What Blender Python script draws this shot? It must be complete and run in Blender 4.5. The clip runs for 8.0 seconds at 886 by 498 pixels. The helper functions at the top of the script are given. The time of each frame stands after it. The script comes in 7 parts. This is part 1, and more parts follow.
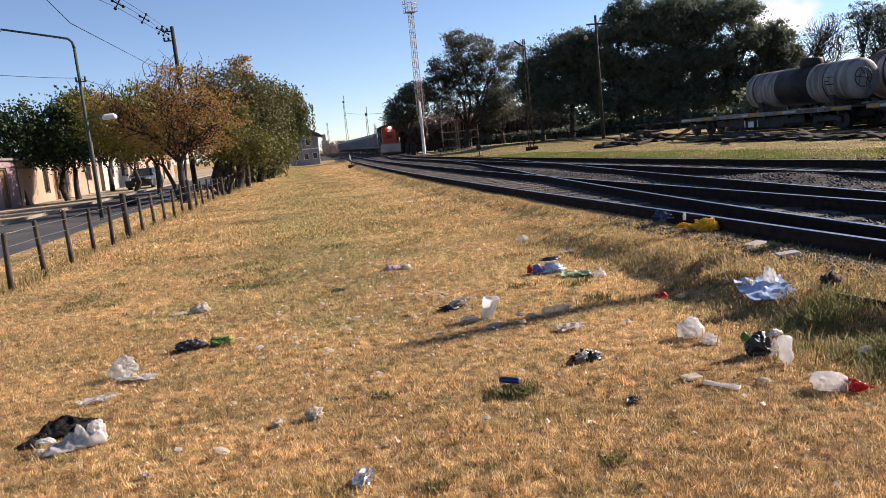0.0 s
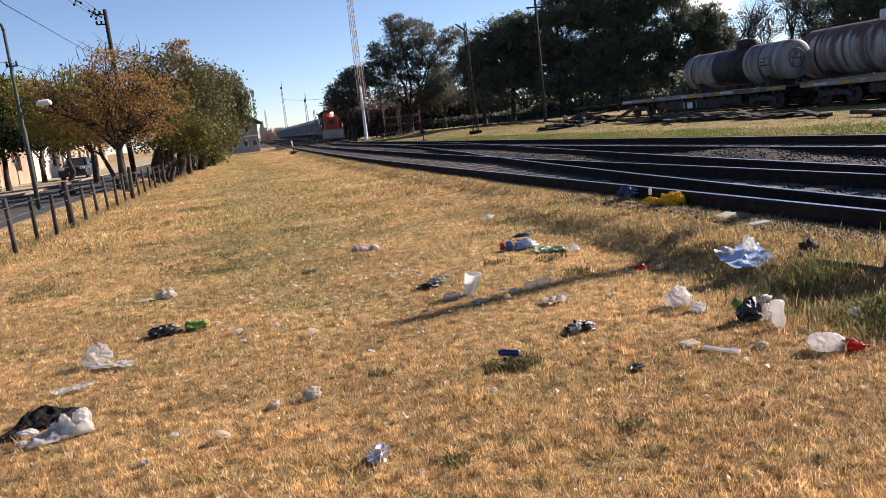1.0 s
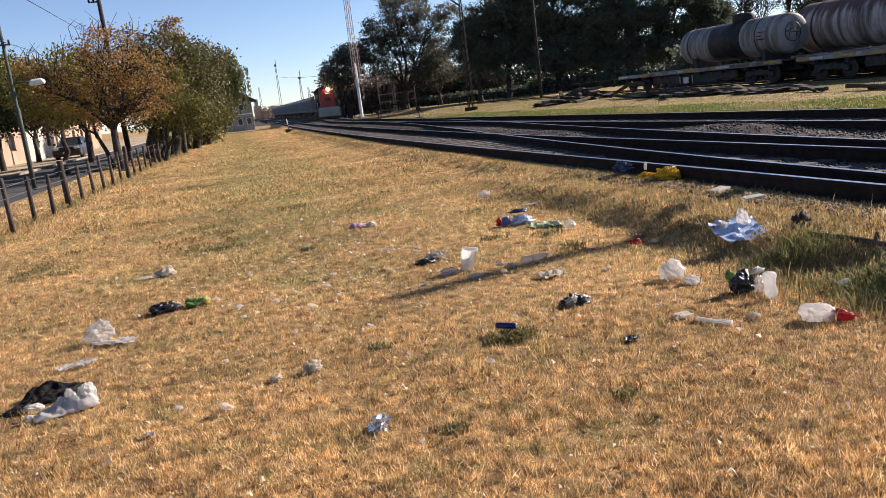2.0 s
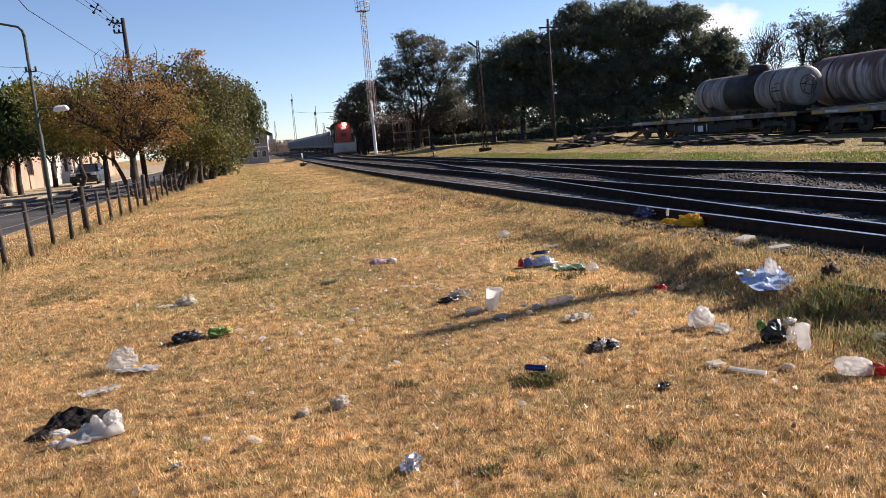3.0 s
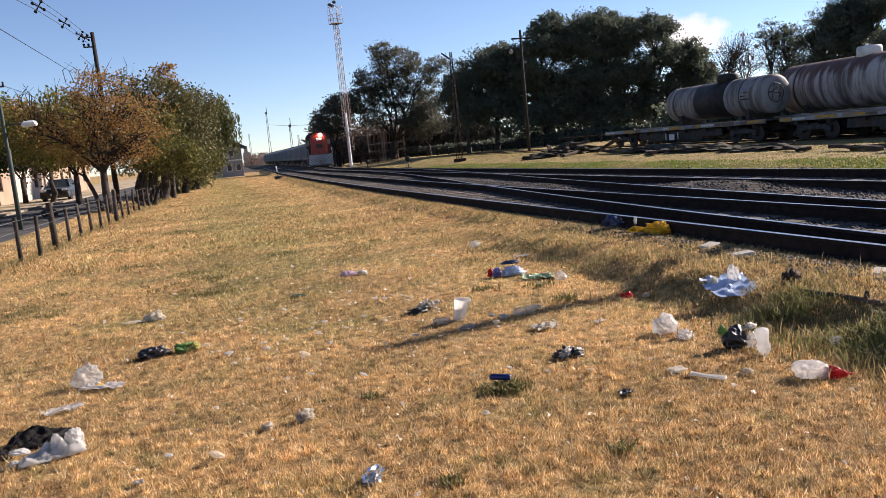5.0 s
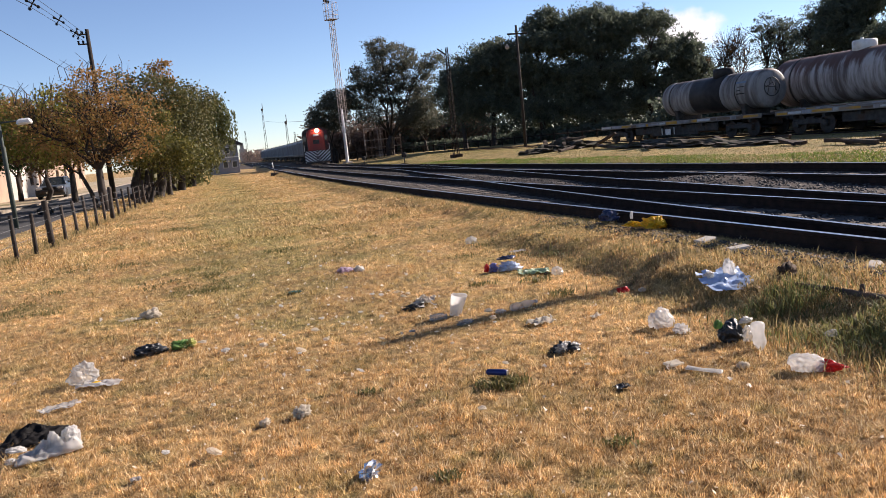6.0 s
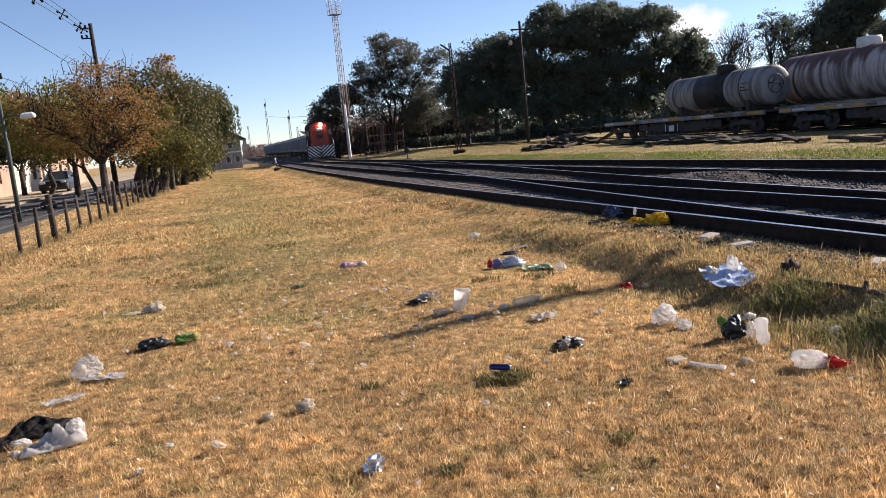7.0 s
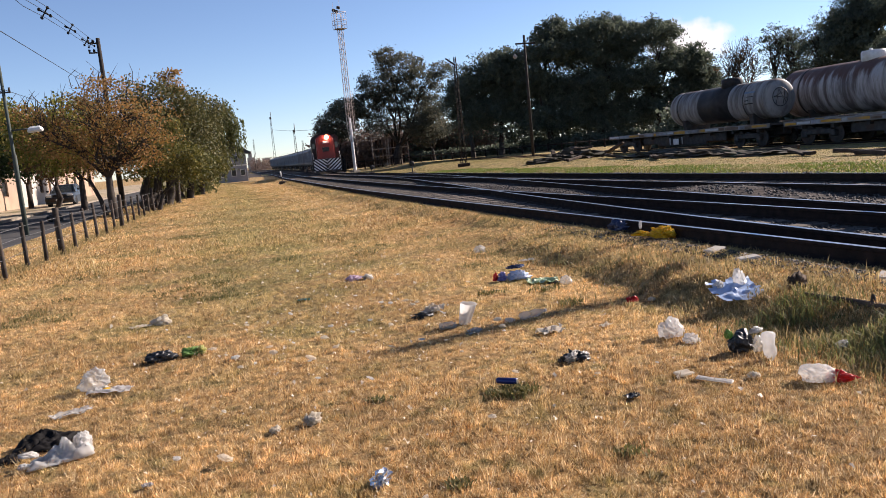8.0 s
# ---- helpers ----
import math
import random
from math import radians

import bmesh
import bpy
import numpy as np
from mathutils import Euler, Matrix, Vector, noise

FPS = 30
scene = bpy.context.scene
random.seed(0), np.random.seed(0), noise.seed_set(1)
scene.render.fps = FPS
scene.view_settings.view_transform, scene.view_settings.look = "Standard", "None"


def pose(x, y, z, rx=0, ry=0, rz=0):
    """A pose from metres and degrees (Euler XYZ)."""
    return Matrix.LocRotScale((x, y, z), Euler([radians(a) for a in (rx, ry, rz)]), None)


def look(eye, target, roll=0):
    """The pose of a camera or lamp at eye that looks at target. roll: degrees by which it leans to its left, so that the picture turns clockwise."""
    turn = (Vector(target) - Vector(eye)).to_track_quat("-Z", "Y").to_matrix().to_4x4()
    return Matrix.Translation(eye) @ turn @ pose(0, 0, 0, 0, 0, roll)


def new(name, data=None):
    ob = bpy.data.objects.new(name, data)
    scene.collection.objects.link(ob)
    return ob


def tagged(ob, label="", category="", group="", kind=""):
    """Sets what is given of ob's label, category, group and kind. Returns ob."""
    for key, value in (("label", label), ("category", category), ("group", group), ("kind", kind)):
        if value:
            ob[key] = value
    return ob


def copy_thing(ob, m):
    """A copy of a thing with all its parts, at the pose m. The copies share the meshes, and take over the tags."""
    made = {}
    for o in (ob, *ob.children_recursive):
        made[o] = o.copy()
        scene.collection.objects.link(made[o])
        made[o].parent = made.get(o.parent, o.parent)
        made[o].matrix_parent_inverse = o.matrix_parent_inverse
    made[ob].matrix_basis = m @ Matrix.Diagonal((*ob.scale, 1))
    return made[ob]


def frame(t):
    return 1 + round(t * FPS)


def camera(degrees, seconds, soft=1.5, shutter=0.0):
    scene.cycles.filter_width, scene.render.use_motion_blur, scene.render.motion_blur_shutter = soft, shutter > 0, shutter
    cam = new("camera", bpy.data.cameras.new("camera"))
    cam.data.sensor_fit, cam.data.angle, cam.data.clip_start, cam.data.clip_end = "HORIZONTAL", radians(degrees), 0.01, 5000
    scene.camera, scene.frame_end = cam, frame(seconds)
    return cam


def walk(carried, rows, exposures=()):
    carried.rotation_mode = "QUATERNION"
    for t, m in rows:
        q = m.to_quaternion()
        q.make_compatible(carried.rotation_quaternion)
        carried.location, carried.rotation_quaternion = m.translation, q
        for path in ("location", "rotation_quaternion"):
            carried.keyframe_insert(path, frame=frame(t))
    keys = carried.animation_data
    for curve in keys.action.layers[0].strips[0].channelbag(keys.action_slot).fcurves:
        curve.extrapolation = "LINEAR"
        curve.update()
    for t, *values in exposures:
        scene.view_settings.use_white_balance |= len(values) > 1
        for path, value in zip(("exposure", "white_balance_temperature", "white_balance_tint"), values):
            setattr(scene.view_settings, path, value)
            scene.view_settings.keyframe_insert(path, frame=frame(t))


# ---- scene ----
cam = camera(58.5, 8.0, 0.75)

PATH = [
    (0, (0.422, -0.037, 1.462), (0.828, 1.902, 1.186), -5.6),
    (0.2, (0.395, 0.044, 1.458), (0.802, 1.982, 1.178), -5.22),
    (0.5, (0.291, 0.079, 1.435), (0.725, 2.012, 1.156), -5.1),
    (0.8, (0.167, 0.126, 1.419), (0.672, 2.036, 1.109), -5.87),
    (1, (0.141, 0.119, 1.406), (0.682, 2.016, 1.08), -6.3),
    (1.2, (0.141, 0.103, 1.404), (0.717, 1.987, 1.06), -6.5),
    (2.3, (0.079, 0.057, 1.403), (0.603, 1.949, 1.019), -6.5),
    (2.5, (0.033, 0.071, 1.407), (0.548, 1.969, 1.044), -6.2),
    (2.7, (-0.005, 0.077, 1.42), (0.514, 1.981, 1.094), -5.5),
    (3, (-0.011, 0.112, 1.413), (0.524, 2.018, 1.128), -4.7),
    (3.5, (0.013, 0.112, 1.411), (0.589, 2.01, 1.158), -4.3),
    (4, (0.033, 0.097, 1.416), (0.625, 1.991, 1.161), -4.5),
    (4.5, (0.048, 0.069, 1.414), (0.639, 1.962, 1.154), -5),
    (6, (0.063, 0.062, 1.41), (0.662, 1.951, 1.136), -5.6),
    (6.5, (0.061, 0.065, 1.407), (0.66, 1.952, 1.121), -5.6),
    (7, (0.053, 0.061, 1.406), (0.645, 1.951, 1.122), -5.4),
    (7.5, (0.049, 0.054, 1.407), (0.636, 1.946, 1.135), -5.5),
    (8, (0.039, 0.054, 1.411), (0.624, 1.95, 1.161), -5.4),
]
walk(cam, [(t, look(eye, target, roll)) for t, eye, target, roll in PATH], [(0, 1.17, 6500, 19), (8, 1.17, 6500, 19)])

# ---- light ----
SUN_AZ, SUN_EL = 78.0, 27.0      # clockwise from +y, above the horizon
world = bpy.data.worlds.new("sky")
scene.world = world
world.use_nodes = True
wn, wl = world.node_tree.nodes, world.node_tree.links
sky = wn.new("ShaderNodeTexSky")
sky.sky_type, sky.sun_disc = "NISHITA", False
sky.sun_elevation, sky.sun_rotation = radians(SUN_EL), radians(SUN_AZ)
sky.air_density, sky.dust_density, sky.ozone_density = 1.0, 0.12, 2.7
sky.altitude = 2500
wl.new(sky.outputs[0], wn["Background"].inputs["Color"])
wn["Background"].inputs["Strength"].default_value = 0.066
to_sun = Vector((math.sin(radians(SUN_AZ)) * math.cos(radians(SUN_EL)), math.cos(radians(SUN_AZ)) * math.cos(radians(SUN_EL)), math.sin(radians(SUN_EL))))
sun = new("sun", bpy.data.lights.new("sun", "SUN"))
sun.data.energy, sun.data.angle, sun.data.color = 5.0, radians(0.6), (1.0, 0.91, 0.78)
sun.matrix_world = look(to_sun * 60, (0, 0, 0))


# ---- materials ----
def socket(bsdf, name, value):
    bsdf.inputs[name].default_value = value


def material(name, a, b, scale=3.0, rough=0.8, metal=0.0, bump=0.2, fine=40.0, c=None, stain=0.5, spec=0.2, coords="Object", per_piece=0.0, island=0.0, detail=6.0, stretch=None):
    """Two base colours mixed by coarse and fine noise, a third as stains, with relief."""
    m = bpy.data.materials.new(name)
    m.use_nodes = True
    n, l = m.node_tree.nodes, m.node_tree.links
    p = n["Principled BSDF"]
    tc = n.new("ShaderNodeTexCoord")
    vec = tc.outputs[coords]
    if stretch:
        mp = n.new("ShaderNodeMapping")
        mp.inputs["Scale"].default_value = stretch
        l.new(vec, mp.inputs["Vector"])
        vec = mp.outputs[0]
    big, small = n.new("ShaderNodeTexNoise"), n.new("ShaderNodeTexNoise")
    for t, s in ((big, scale), (small, fine)):
        t.inputs["Scale"].default_value, t.inputs["Detail"].default_value = s, detail
        l.new(vec, t.inputs["Vector"])
    add = n.new("ShaderNodeMath")
    add.operation = "MULTIPLY_ADD"
    l.new(small.outputs["Fac"], add.inputs[0])
    add.inputs[1].default_value = 0.5
    l.new(big.outputs["Fac"], add.inputs[2])
    ramp = n.new("ShaderNodeValToRGB")
    ramp.color_ramp.elements[0].position, ramp.color_ramp.elements[1].position = 0.5, 1.0
    ramp.color_ramp.elements[0].color, ramp.color_ramp.elements[1].color = (*a, 1), (*b, 1)
    l.new(add.outputs[0], ramp.inputs[0])
    out = ramp.outputs[0]
    if c:
        st = n.new("ShaderNodeTexNoise")
        st.inputs["Scale"].default_value, st.inputs["Detail"].default_value = scale * 0.37, 5.0
        l.new(vec, st.inputs["Vector"])
        sr = n.new("ShaderNodeMapRange")
        sr.inputs["From Min"].default_value, sr.inputs["From Max"].default_value = 0.5, 0.66
        sr.inputs["To Max"].default_value = stain
        l.new(st.outputs["Fac"], sr.inputs["Value"])
        mx = n.new("ShaderNodeMix")
        mx.data_type = "RGBA"
        l.new(sr.outputs[0], mx.inputs["Factor"])
        l.new(out, mx.inputs["A"])
        mx.inputs["B"].default_value = (*c, 1)
        out = mx.outputs["Result"]
    if per_piece or island:
        hs = n.new("ShaderNodeHueSaturation")
        vr = n.new("ShaderNodeMapRange")
        w = per_piece or island
        vr.inputs["To Min"].default_value, vr.inputs["To Max"].default_value = 1 - w, 1 + w
        if per_piece:
            l.new(n.new("ShaderNodeObjectInfo").outputs["Random"], vr.inputs["Value"])
        else:
            l.new(n.new("ShaderNodeNewGeometry").outputs["Random Per Island"], vr.inputs["Value"])
        l.new(vr.outputs[0], hs.inputs["Value"])
        l.new(out, hs.inputs["Color"])
        out = hs.outputs[0]
    l.new(out, p.inputs["Base Color"])
    rr = n.new("ShaderNodeMapRange")
    rr.inputs["To Min"].default_value, rr.inputs["To Max"].default_value = max(0.02, rough - 0.12), min(1.0, rough + 0.12)
    l.new(small.outputs["Fac"], rr.inputs["Value"])
    l.new(rr.outputs[0], p.inputs["Roughness"])
    socket(p, "Metallic", metal)
    socket(p, "Specular IOR Level", spec)
    if bump:
        bp = n.new("ShaderNodeBump")
        bp.inputs["Strength"].default_value, bp.inputs["Distance"].default_value = bump, 0.02
        l.new(add.outputs[0], bp.inputs["Height"])
        l.new(bp.outputs[0], p.inputs["Normal"])
    return m


def leafy(name, stops, translucent=0.35, rough=0.6, patch=0.55, swing=1.6):
    """Foliage or grass: a colour for each leaf from the ramp, with light that comes through."""
    m = bpy.data.materials.new(name)
    m.use_nodes = True
    n, l = m.node_tree.nodes, m.node_tree.links
    p = n["Principled BSDF"]
    geo = n.new("ShaderNodeNewGeometry")
    tc = n.new("ShaderNodeTexCoord")
    noi = n.new("ShaderNodeTexNoise")
    noi.inputs["Scale"].default_value, noi.inputs["Detail"].default_value, noi.inputs["Roughness"].default_value = patch, 6.0, 0.72
    l.new(tc.outputs["Object"], noi.inputs["Vector"])
    ma = n.new("ShaderNodeMath")
    ma.operation = "MULTIPLY_ADD"
    l.new(noi.outputs["Fac"], ma.inputs[0])
    ma.inputs[1].default_value = swing
    l.new(geo.outputs["Random Per Island"], ma.inputs[2])
    mr = n.new("ShaderNodeMapRange")
    mr.inputs["From Min"].default_value, mr.inputs["From Max"].default_value = 0.25 * swing, 0.69 * swing + 1.0
    l.new(ma.outputs[0], mr.inputs["Value"])
    ramp = n.new("ShaderNodeValToRGB")
    el = ramp.color_ramp.elements
    while len(el) < len(stops):
        el.new(0.5)
    for k, col in enumerate(stops):
        el[k].position, el[k].color = k / (len(stops) - 1), (*col, 1)
    l.new(mr.outputs[0], ramp.inputs[0])
    l.new(ramp.outputs[0], p.inputs["Base Color"])
    socket(p, "Roughness", rough)
    socket(p, "Specular IOR Level", 0.25)
    tr = n.new("ShaderNodeBsdfTranslucent")
    l.new(ramp.outputs[0], tr.inputs["Color"])
    mix = n.new("ShaderNodeMixShader")
    mix.inputs[0].default_value = translucent
    l.new(p.outputs[0], mix.inputs[1])
    l.new(tr.outputs[0], mix.inputs[2])
    l.new(mix.outputs[0], n["Material Output"].inputs["Surface"])
    return m


def lawn_material(name, single):
    """Dry mown lawn: straw, olive and brown by patches. single: a tone for each blade; otherwise the thatch below, by
    fine noise, darkened for the shade among the blades.
    """
    m = bpy.data.materials.new(name)
    m.use_nodes = True
    n, l = m.node_tree.nodes, m.node_tree.links
    p = n["Principled BSDF"]
    tc = n.new("ShaderNodeTexCoord")

    def noise_at(scale, detail=5.0, rough=0.6, stretch=None):
        t = n.new("ShaderNodeTexNoise")
        t.inputs["Scale"].default_value, t.inputs["Detail"].default_value, t.inputs["Roughness"].default_value = scale, detail, rough
        vec = tc.outputs["Object"]
        if stretch:
            mp = n.new("ShaderNodeMapping")
            mp.inputs["Scale"].default_value = stretch
            l.new(vec, mp.inputs["Vector"])
            vec = mp.outputs[0]
        l.new(vec, t.inputs["Vector"])
        return t.outputs["Fac"]

    def ranged(value, lo, hi, a=0.0, b=1.0):
        r = n.new("ShaderNodeMapRange")
        for key, v in (("From Min", lo), ("From Max", hi), ("To Min", a), ("To Max", b)):
            r.inputs[key].default_value = v
        l.new(value, r.inputs["Value"])
        return r.outputs[0]

    def maths(op, a, b):
        x = n.new("ShaderNodeMath")
        x.operation = op
        for k, v in enumerate((a, b)):
            if isinstance(v, (int, float)):
                x.inputs[k].default_value = v
            else:
                l.new(v, x.inputs[k])
        return x.outputs[0]

    def tones(value, stops):
        r = n.new("ShaderNodeValToRGB")
        el = r.color_ramp.elements
        while len(el) < len(stops):
            el.new(0.5)
        for k, col in enumerate(stops):
            el[k].position, el[k].color = k / (len(stops) - 1), (*col, 1)
        l.new(value, r.inputs[0])
        return r.outputs[0]

    def mixed(fac, a, b):
        x = n.new("ShaderNodeMix")
        x.data_type = "RGBA"
        l.new(fac, x.inputs["Factor"])
        l.new(a, x.inputs["A"])
        l.new(b, x.inputs["B"])
        return x.outputs["Result"]

    if single:
        tone = n.new("ShaderNodeNewGeometry").outputs["Random Per Island"]
    else:
        tone = ranged(noise_at(70.0, 8.0, 0.8), 0.3, 0.7)
    straw = tones(tone, STRAW)
    olive = tones(tone, OLIVE_GRASS)
    brown = tones(tone, BROWN_GRASS)
    # an olive strip along the middle of the lawn, broken up by patches
    xyz = n.new("ShaderNodeSeparateXYZ")
    l.new(tc.outputs["Object"], xyz.inputs[0])
    off = maths("ABSOLUTE", maths("SUBTRACT", maths("SUBTRACT", xyz.outputs[0], 0.7), maths("MULTIPLY", xyz.outputs[1], 0.035)), 0.0)
    strip_ = ranged(off, 0.2, 2.2, 0.16, 0.0)
    far = ranged(xyz.outputs[1], 5.0, 11.0, 0.15, 1.0)
    green = maths("ADD", noise_at(0.85, 6.0, 0.7), maths("MULTIPLY", strip_, far))
    yard_green = ranged(xyz.outputs[0], 11.5, 14.0, 0.0, 0.12)
    col = mixed(ranged(maths("ADD", maths("ADD", green, yard_green), ranged(xyz.outputs[1], 3.0, 8.0, -0.085, 0.0)), 0.47, 0.68), straw, olive)
    col = mixed(ranged(noise_at(4.5, 4.0, 0.65), 0.53, 0.66, 0.0, 0.75), col, olive)
    col = mixed(ranged(noise_at(2.1, 5.0, 0.65), 0.54, 0.70, 0.0, 0.8), col, brown)
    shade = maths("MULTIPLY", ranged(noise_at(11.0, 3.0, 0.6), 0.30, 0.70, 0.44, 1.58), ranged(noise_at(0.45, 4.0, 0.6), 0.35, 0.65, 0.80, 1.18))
    # ground colour darkened evenly: painted shade for the gaps between blades
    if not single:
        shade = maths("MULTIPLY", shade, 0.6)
    hs = n.new("ShaderNodeHueSaturation")
    l.new(shade, hs.inputs["Value"])
    l.new(col, hs.inputs["Color"])
    col = hs.outputs[0]
    l.new(col, p.inputs["Base Color"])
    socket(p, "Roughness", 0.75 if single else 0.9)
    socket(p, "Specular IOR Level", 0.2)
    if single:
        tr, mix = n.new("ShaderNodeBsdfTranslucent"), n.new("ShaderNodeMixShader")
        l.new(col, tr.inputs["Color"])
        mix.inputs[0].default_value = 0.42
        l.new(p.outputs[0], mix.inputs[1])
        l.new(tr.outputs[0], mix.inputs[2])
        l.new(mix.outputs[0], n["Material Output"].inputs["Surface"])
    else:
        bp = n.new("ShaderNodeBump")
        bp.inputs["Strength"].default_value, bp.inputs["Distance"].default_value = 1.0, 0.05
        l.new(noise_at(24.0, 9.0, 0.75), bp.inputs["Height"])
        l.new(bp.outputs[0], p.inputs["Normal"])
    return m


STRAW = [(0.151, 0.077, 0.029), (0.424, 0.237, 0.089), (0.626, 0.39, 0.16), (0.787, 0.543, 0.257), (0.902, 0.751, 0.485)]
OLIVE_GRASS = [(0.07, 0.064, 0.022), (0.19, 0.162, 0.055), (0.34, 0.275, 0.10), (0.52, 0.40, 0.17), (0.78, 0.63, 0.36)]
BROWN_GRASS = [(0.091, 0.046, 0.019), (0.282, 0.148, 0.06), (0.474, 0.262, 0.107), (0.665, 0.406, 0.179), (0.848, 0.632, 0.378)]
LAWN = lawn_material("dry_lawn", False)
BLADES = lawn_material("dry_grass_blades", True)
WEEDS = leafy("weeds", [(0.05, 0.05, 0.02), (0.13, 0.12, 0.04), (0.28, 0.21, 0.09), (0.50, 0.37, 0.18), (0.2, 0.13, 0.06)], 0.45, 0.7, 2.2)
BALLAST = material("ballast_bed", (0.035, 0.03, 0.027), (0.11, 0.095, 0.085), 6.0, 0.95, fine=35.0, bump=1.0, c=(0.05, 0.035, 0.025), spec=0.05)
STONES = material("ballast_stone", (0.03, 0.028, 0.026), (0.12, 0.11, 0.10), 9.0, 0.85, fine=60.0, island=0.45)
RUST = material("rusty_rail", (0.014, 0.010, 0.009), (0.042, 0.026, 0.02), 8.0, 0.85, 0.0, fine=70.0, spec=0.12)
STEEL = material("polished_steel", (0.42, 0.41, 0.40), (0.6, 0.59, 0.58), 6.0, 0.32, 1.0, 0.05)
SLEEPER = material("weathered_sleeper", (0.05, 0.04, 0.033), (0.16, 0.13, 0.105), 4.0, 0.9, fine=50.0, bump=0.6, per_piece=0.35)
ASPHALT = material("asphalt", (0.04, 0.04, 0.041), (0.075, 0.073, 0.072), 1.2, 0.9, fine=90.0, bump=0.3, c=(0.12, 0.115, 0.11), spec=0.12)
CONCRETE = material("concrete", (0.27, 0.25, 0.22), (0.42, 0.39, 0.35), 2.0, 0.9, fine=40.0, c=(0.18, 0.16, 0.14))


# ---- building helpers ----
def link_mesh(name, bm, mat, parent=None, label=""):
    me = bpy.data.meshes.new(name)
    bm.to_mesh(me)
    bm.free()
    for one in mat if isinstance(mat, (list, tuple)) else [mat]:
        me.materials.append(one)
    ob = new(name, me)
    if parent:
        ob.parent = parent
    if label:
        ob["label"] = label
    return ob


def part(name, bm, mat, parent, label=""):
    """One mesh object under a thing or under a part."""
    return link_mesh(name, bm, mat, parent, label)


def thing(name, label, category, m=None, group="", kind=""):
    """An Empty at a thing's base that carries its parts."""
    ob = new(name)
    ob.empty_display_size = 0.2
    if m is not None:
        ob.matrix_world = m
    return tagged(ob, label, category, group, kind)


def mesh_np(name, verts, faces, mat, parent=None, smooth=False):
    """A mesh object from arrays of vertices and of faces with an equal number of corners."""
    verts, faces = np.asarray(verts, "f4"), np.asarray(faces, "i4")
    me = bpy.data.meshes.new(name)
    k = faces.shape[1]
    me.vertices.add(len(verts))
    me.vertices.foreach_set("co", verts.ravel())
    me.loops.add(faces.size)
    me.loops.foreach_set("vertex_index", faces.ravel())
    me.polygons.add(len(faces))
    me.polygons.foreach_set("loop_start", np.arange(0, faces.size, k, dtype="i4"))
    me.polygons.foreach_set("loop_total", np.full(len(faces), k, "i4"))
    if smooth:
        me.polygons.foreach_set("use_smooth", np.ones(len(faces), "?"))
    me.update(calc_edges=True)
    me.validate()
    me.materials.append(mat)
    ob = new(name, me)
    if parent:
        ob.parent = parent
    return ob


def box(bm, c, s, bevel=0.0, rot=None, taper=1.0, mi=0):
    """A box of size s round c, its upright edges drawn in at the top by taper."""
    r = bmesh.ops.create_cube(bm, size=1)
    vs = r["verts"]
    for v in vs:
        k = taper if v.co.z > 0 else 1.0
        v.co = Vector((v.co.x * s[0] * k, v.co.y * s[1] * k, v.co.z * s[2]))
    if bevel:
        es = list({e for v in vs for e in v.link_edges})
        out = bmesh.ops.bevel(bm, geom=es, offset=bevel, segments=1, affect="EDGES")
        vs = list({v for f in out["faces"] for v in f.verts} | {v for v in vs if v.is_valid})
    m = Matrix.Translation(c) @ (Euler([radians(a) for a in rot]).to_matrix().to_4x4() if rot else Matrix())
    bmesh.ops.transform(bm, matrix=m, verts=vs)
    if mi:
        for f in {f for v in vs for f in v.link_faces}:
            f.material_index = mi
    return vs


def tube(bm, pts, radii, seg=8, cap=True):
    """A tube along points, with a radius at each."""
    pts = [Vector(p) for p in pts]
    if isinstance(radii, (int, float)):
        radii = [radii] * len(pts)
    rings, side = [], None
    for k, p in enumerate(pts):
        d = (pts[min(k + 1, len(pts) - 1)] - pts[max(k - 1, 0)]).normalized()
        if side is None:
            side = d.orthogonal().normalized()
        else:
            side = (side - d * side.dot(d)).normalized()
        up = d.cross(side)
        rings.append([bm.verts.new(p + (side * math.cos(a) + up * math.sin(a)) * radii[k]) for a in (2 * math.pi * j / seg for j in range(seg))])
    for r0, r1 in zip(rings, rings[1:]):
        for j in range(seg):
            f = bm.faces.new((r0[j], r0[(j + 1) % seg], r1[(j + 1) % seg], r1[j]))
            f.smooth = True
    if cap:
        bm.faces.new(rings[0][::-1])
        bm.faces.new(rings[-1])


def lathe(bm, profile, seg=16, m=None):
    """A turned form from (radius, height) pairs."""
    rings = []
    for r, z in profile:
        rings.append([bm.verts.new((r * math.cos(a), r * math.sin(a), z)) for a in (2 * math.pi * j / seg for j in range(seg))])
    for r0, r1 in zip(rings, rings[1:]):
        for j in range(seg):
            f = bm.faces.new((r0[j], r0[(j + 1) % seg], r1[(j + 1) % seg], r1[j]))
            f.smooth = True
    bm.faces.new(rings[0][::-1])
    bm.faces.new(rings[-1])
    if m is not None:
        bmesh.ops.transform(bm, matrix=m, verts=[v for r in rings for v in r])


def sstep(a, b, x):
    t = np.clip((x - a) / (b - a), 0, 1)
    return t * t * (3 - 2 * t)


# ---- ground ----
def fall(y):
    """The yard falls very slightly away from the near end."""
    return 0.004 * np.clip(np.asarray(y, float) - 8, 0, 102)


def rail_z(y):
    """Height of the rails' running surface."""
    return 0.33 - float(fall(y))


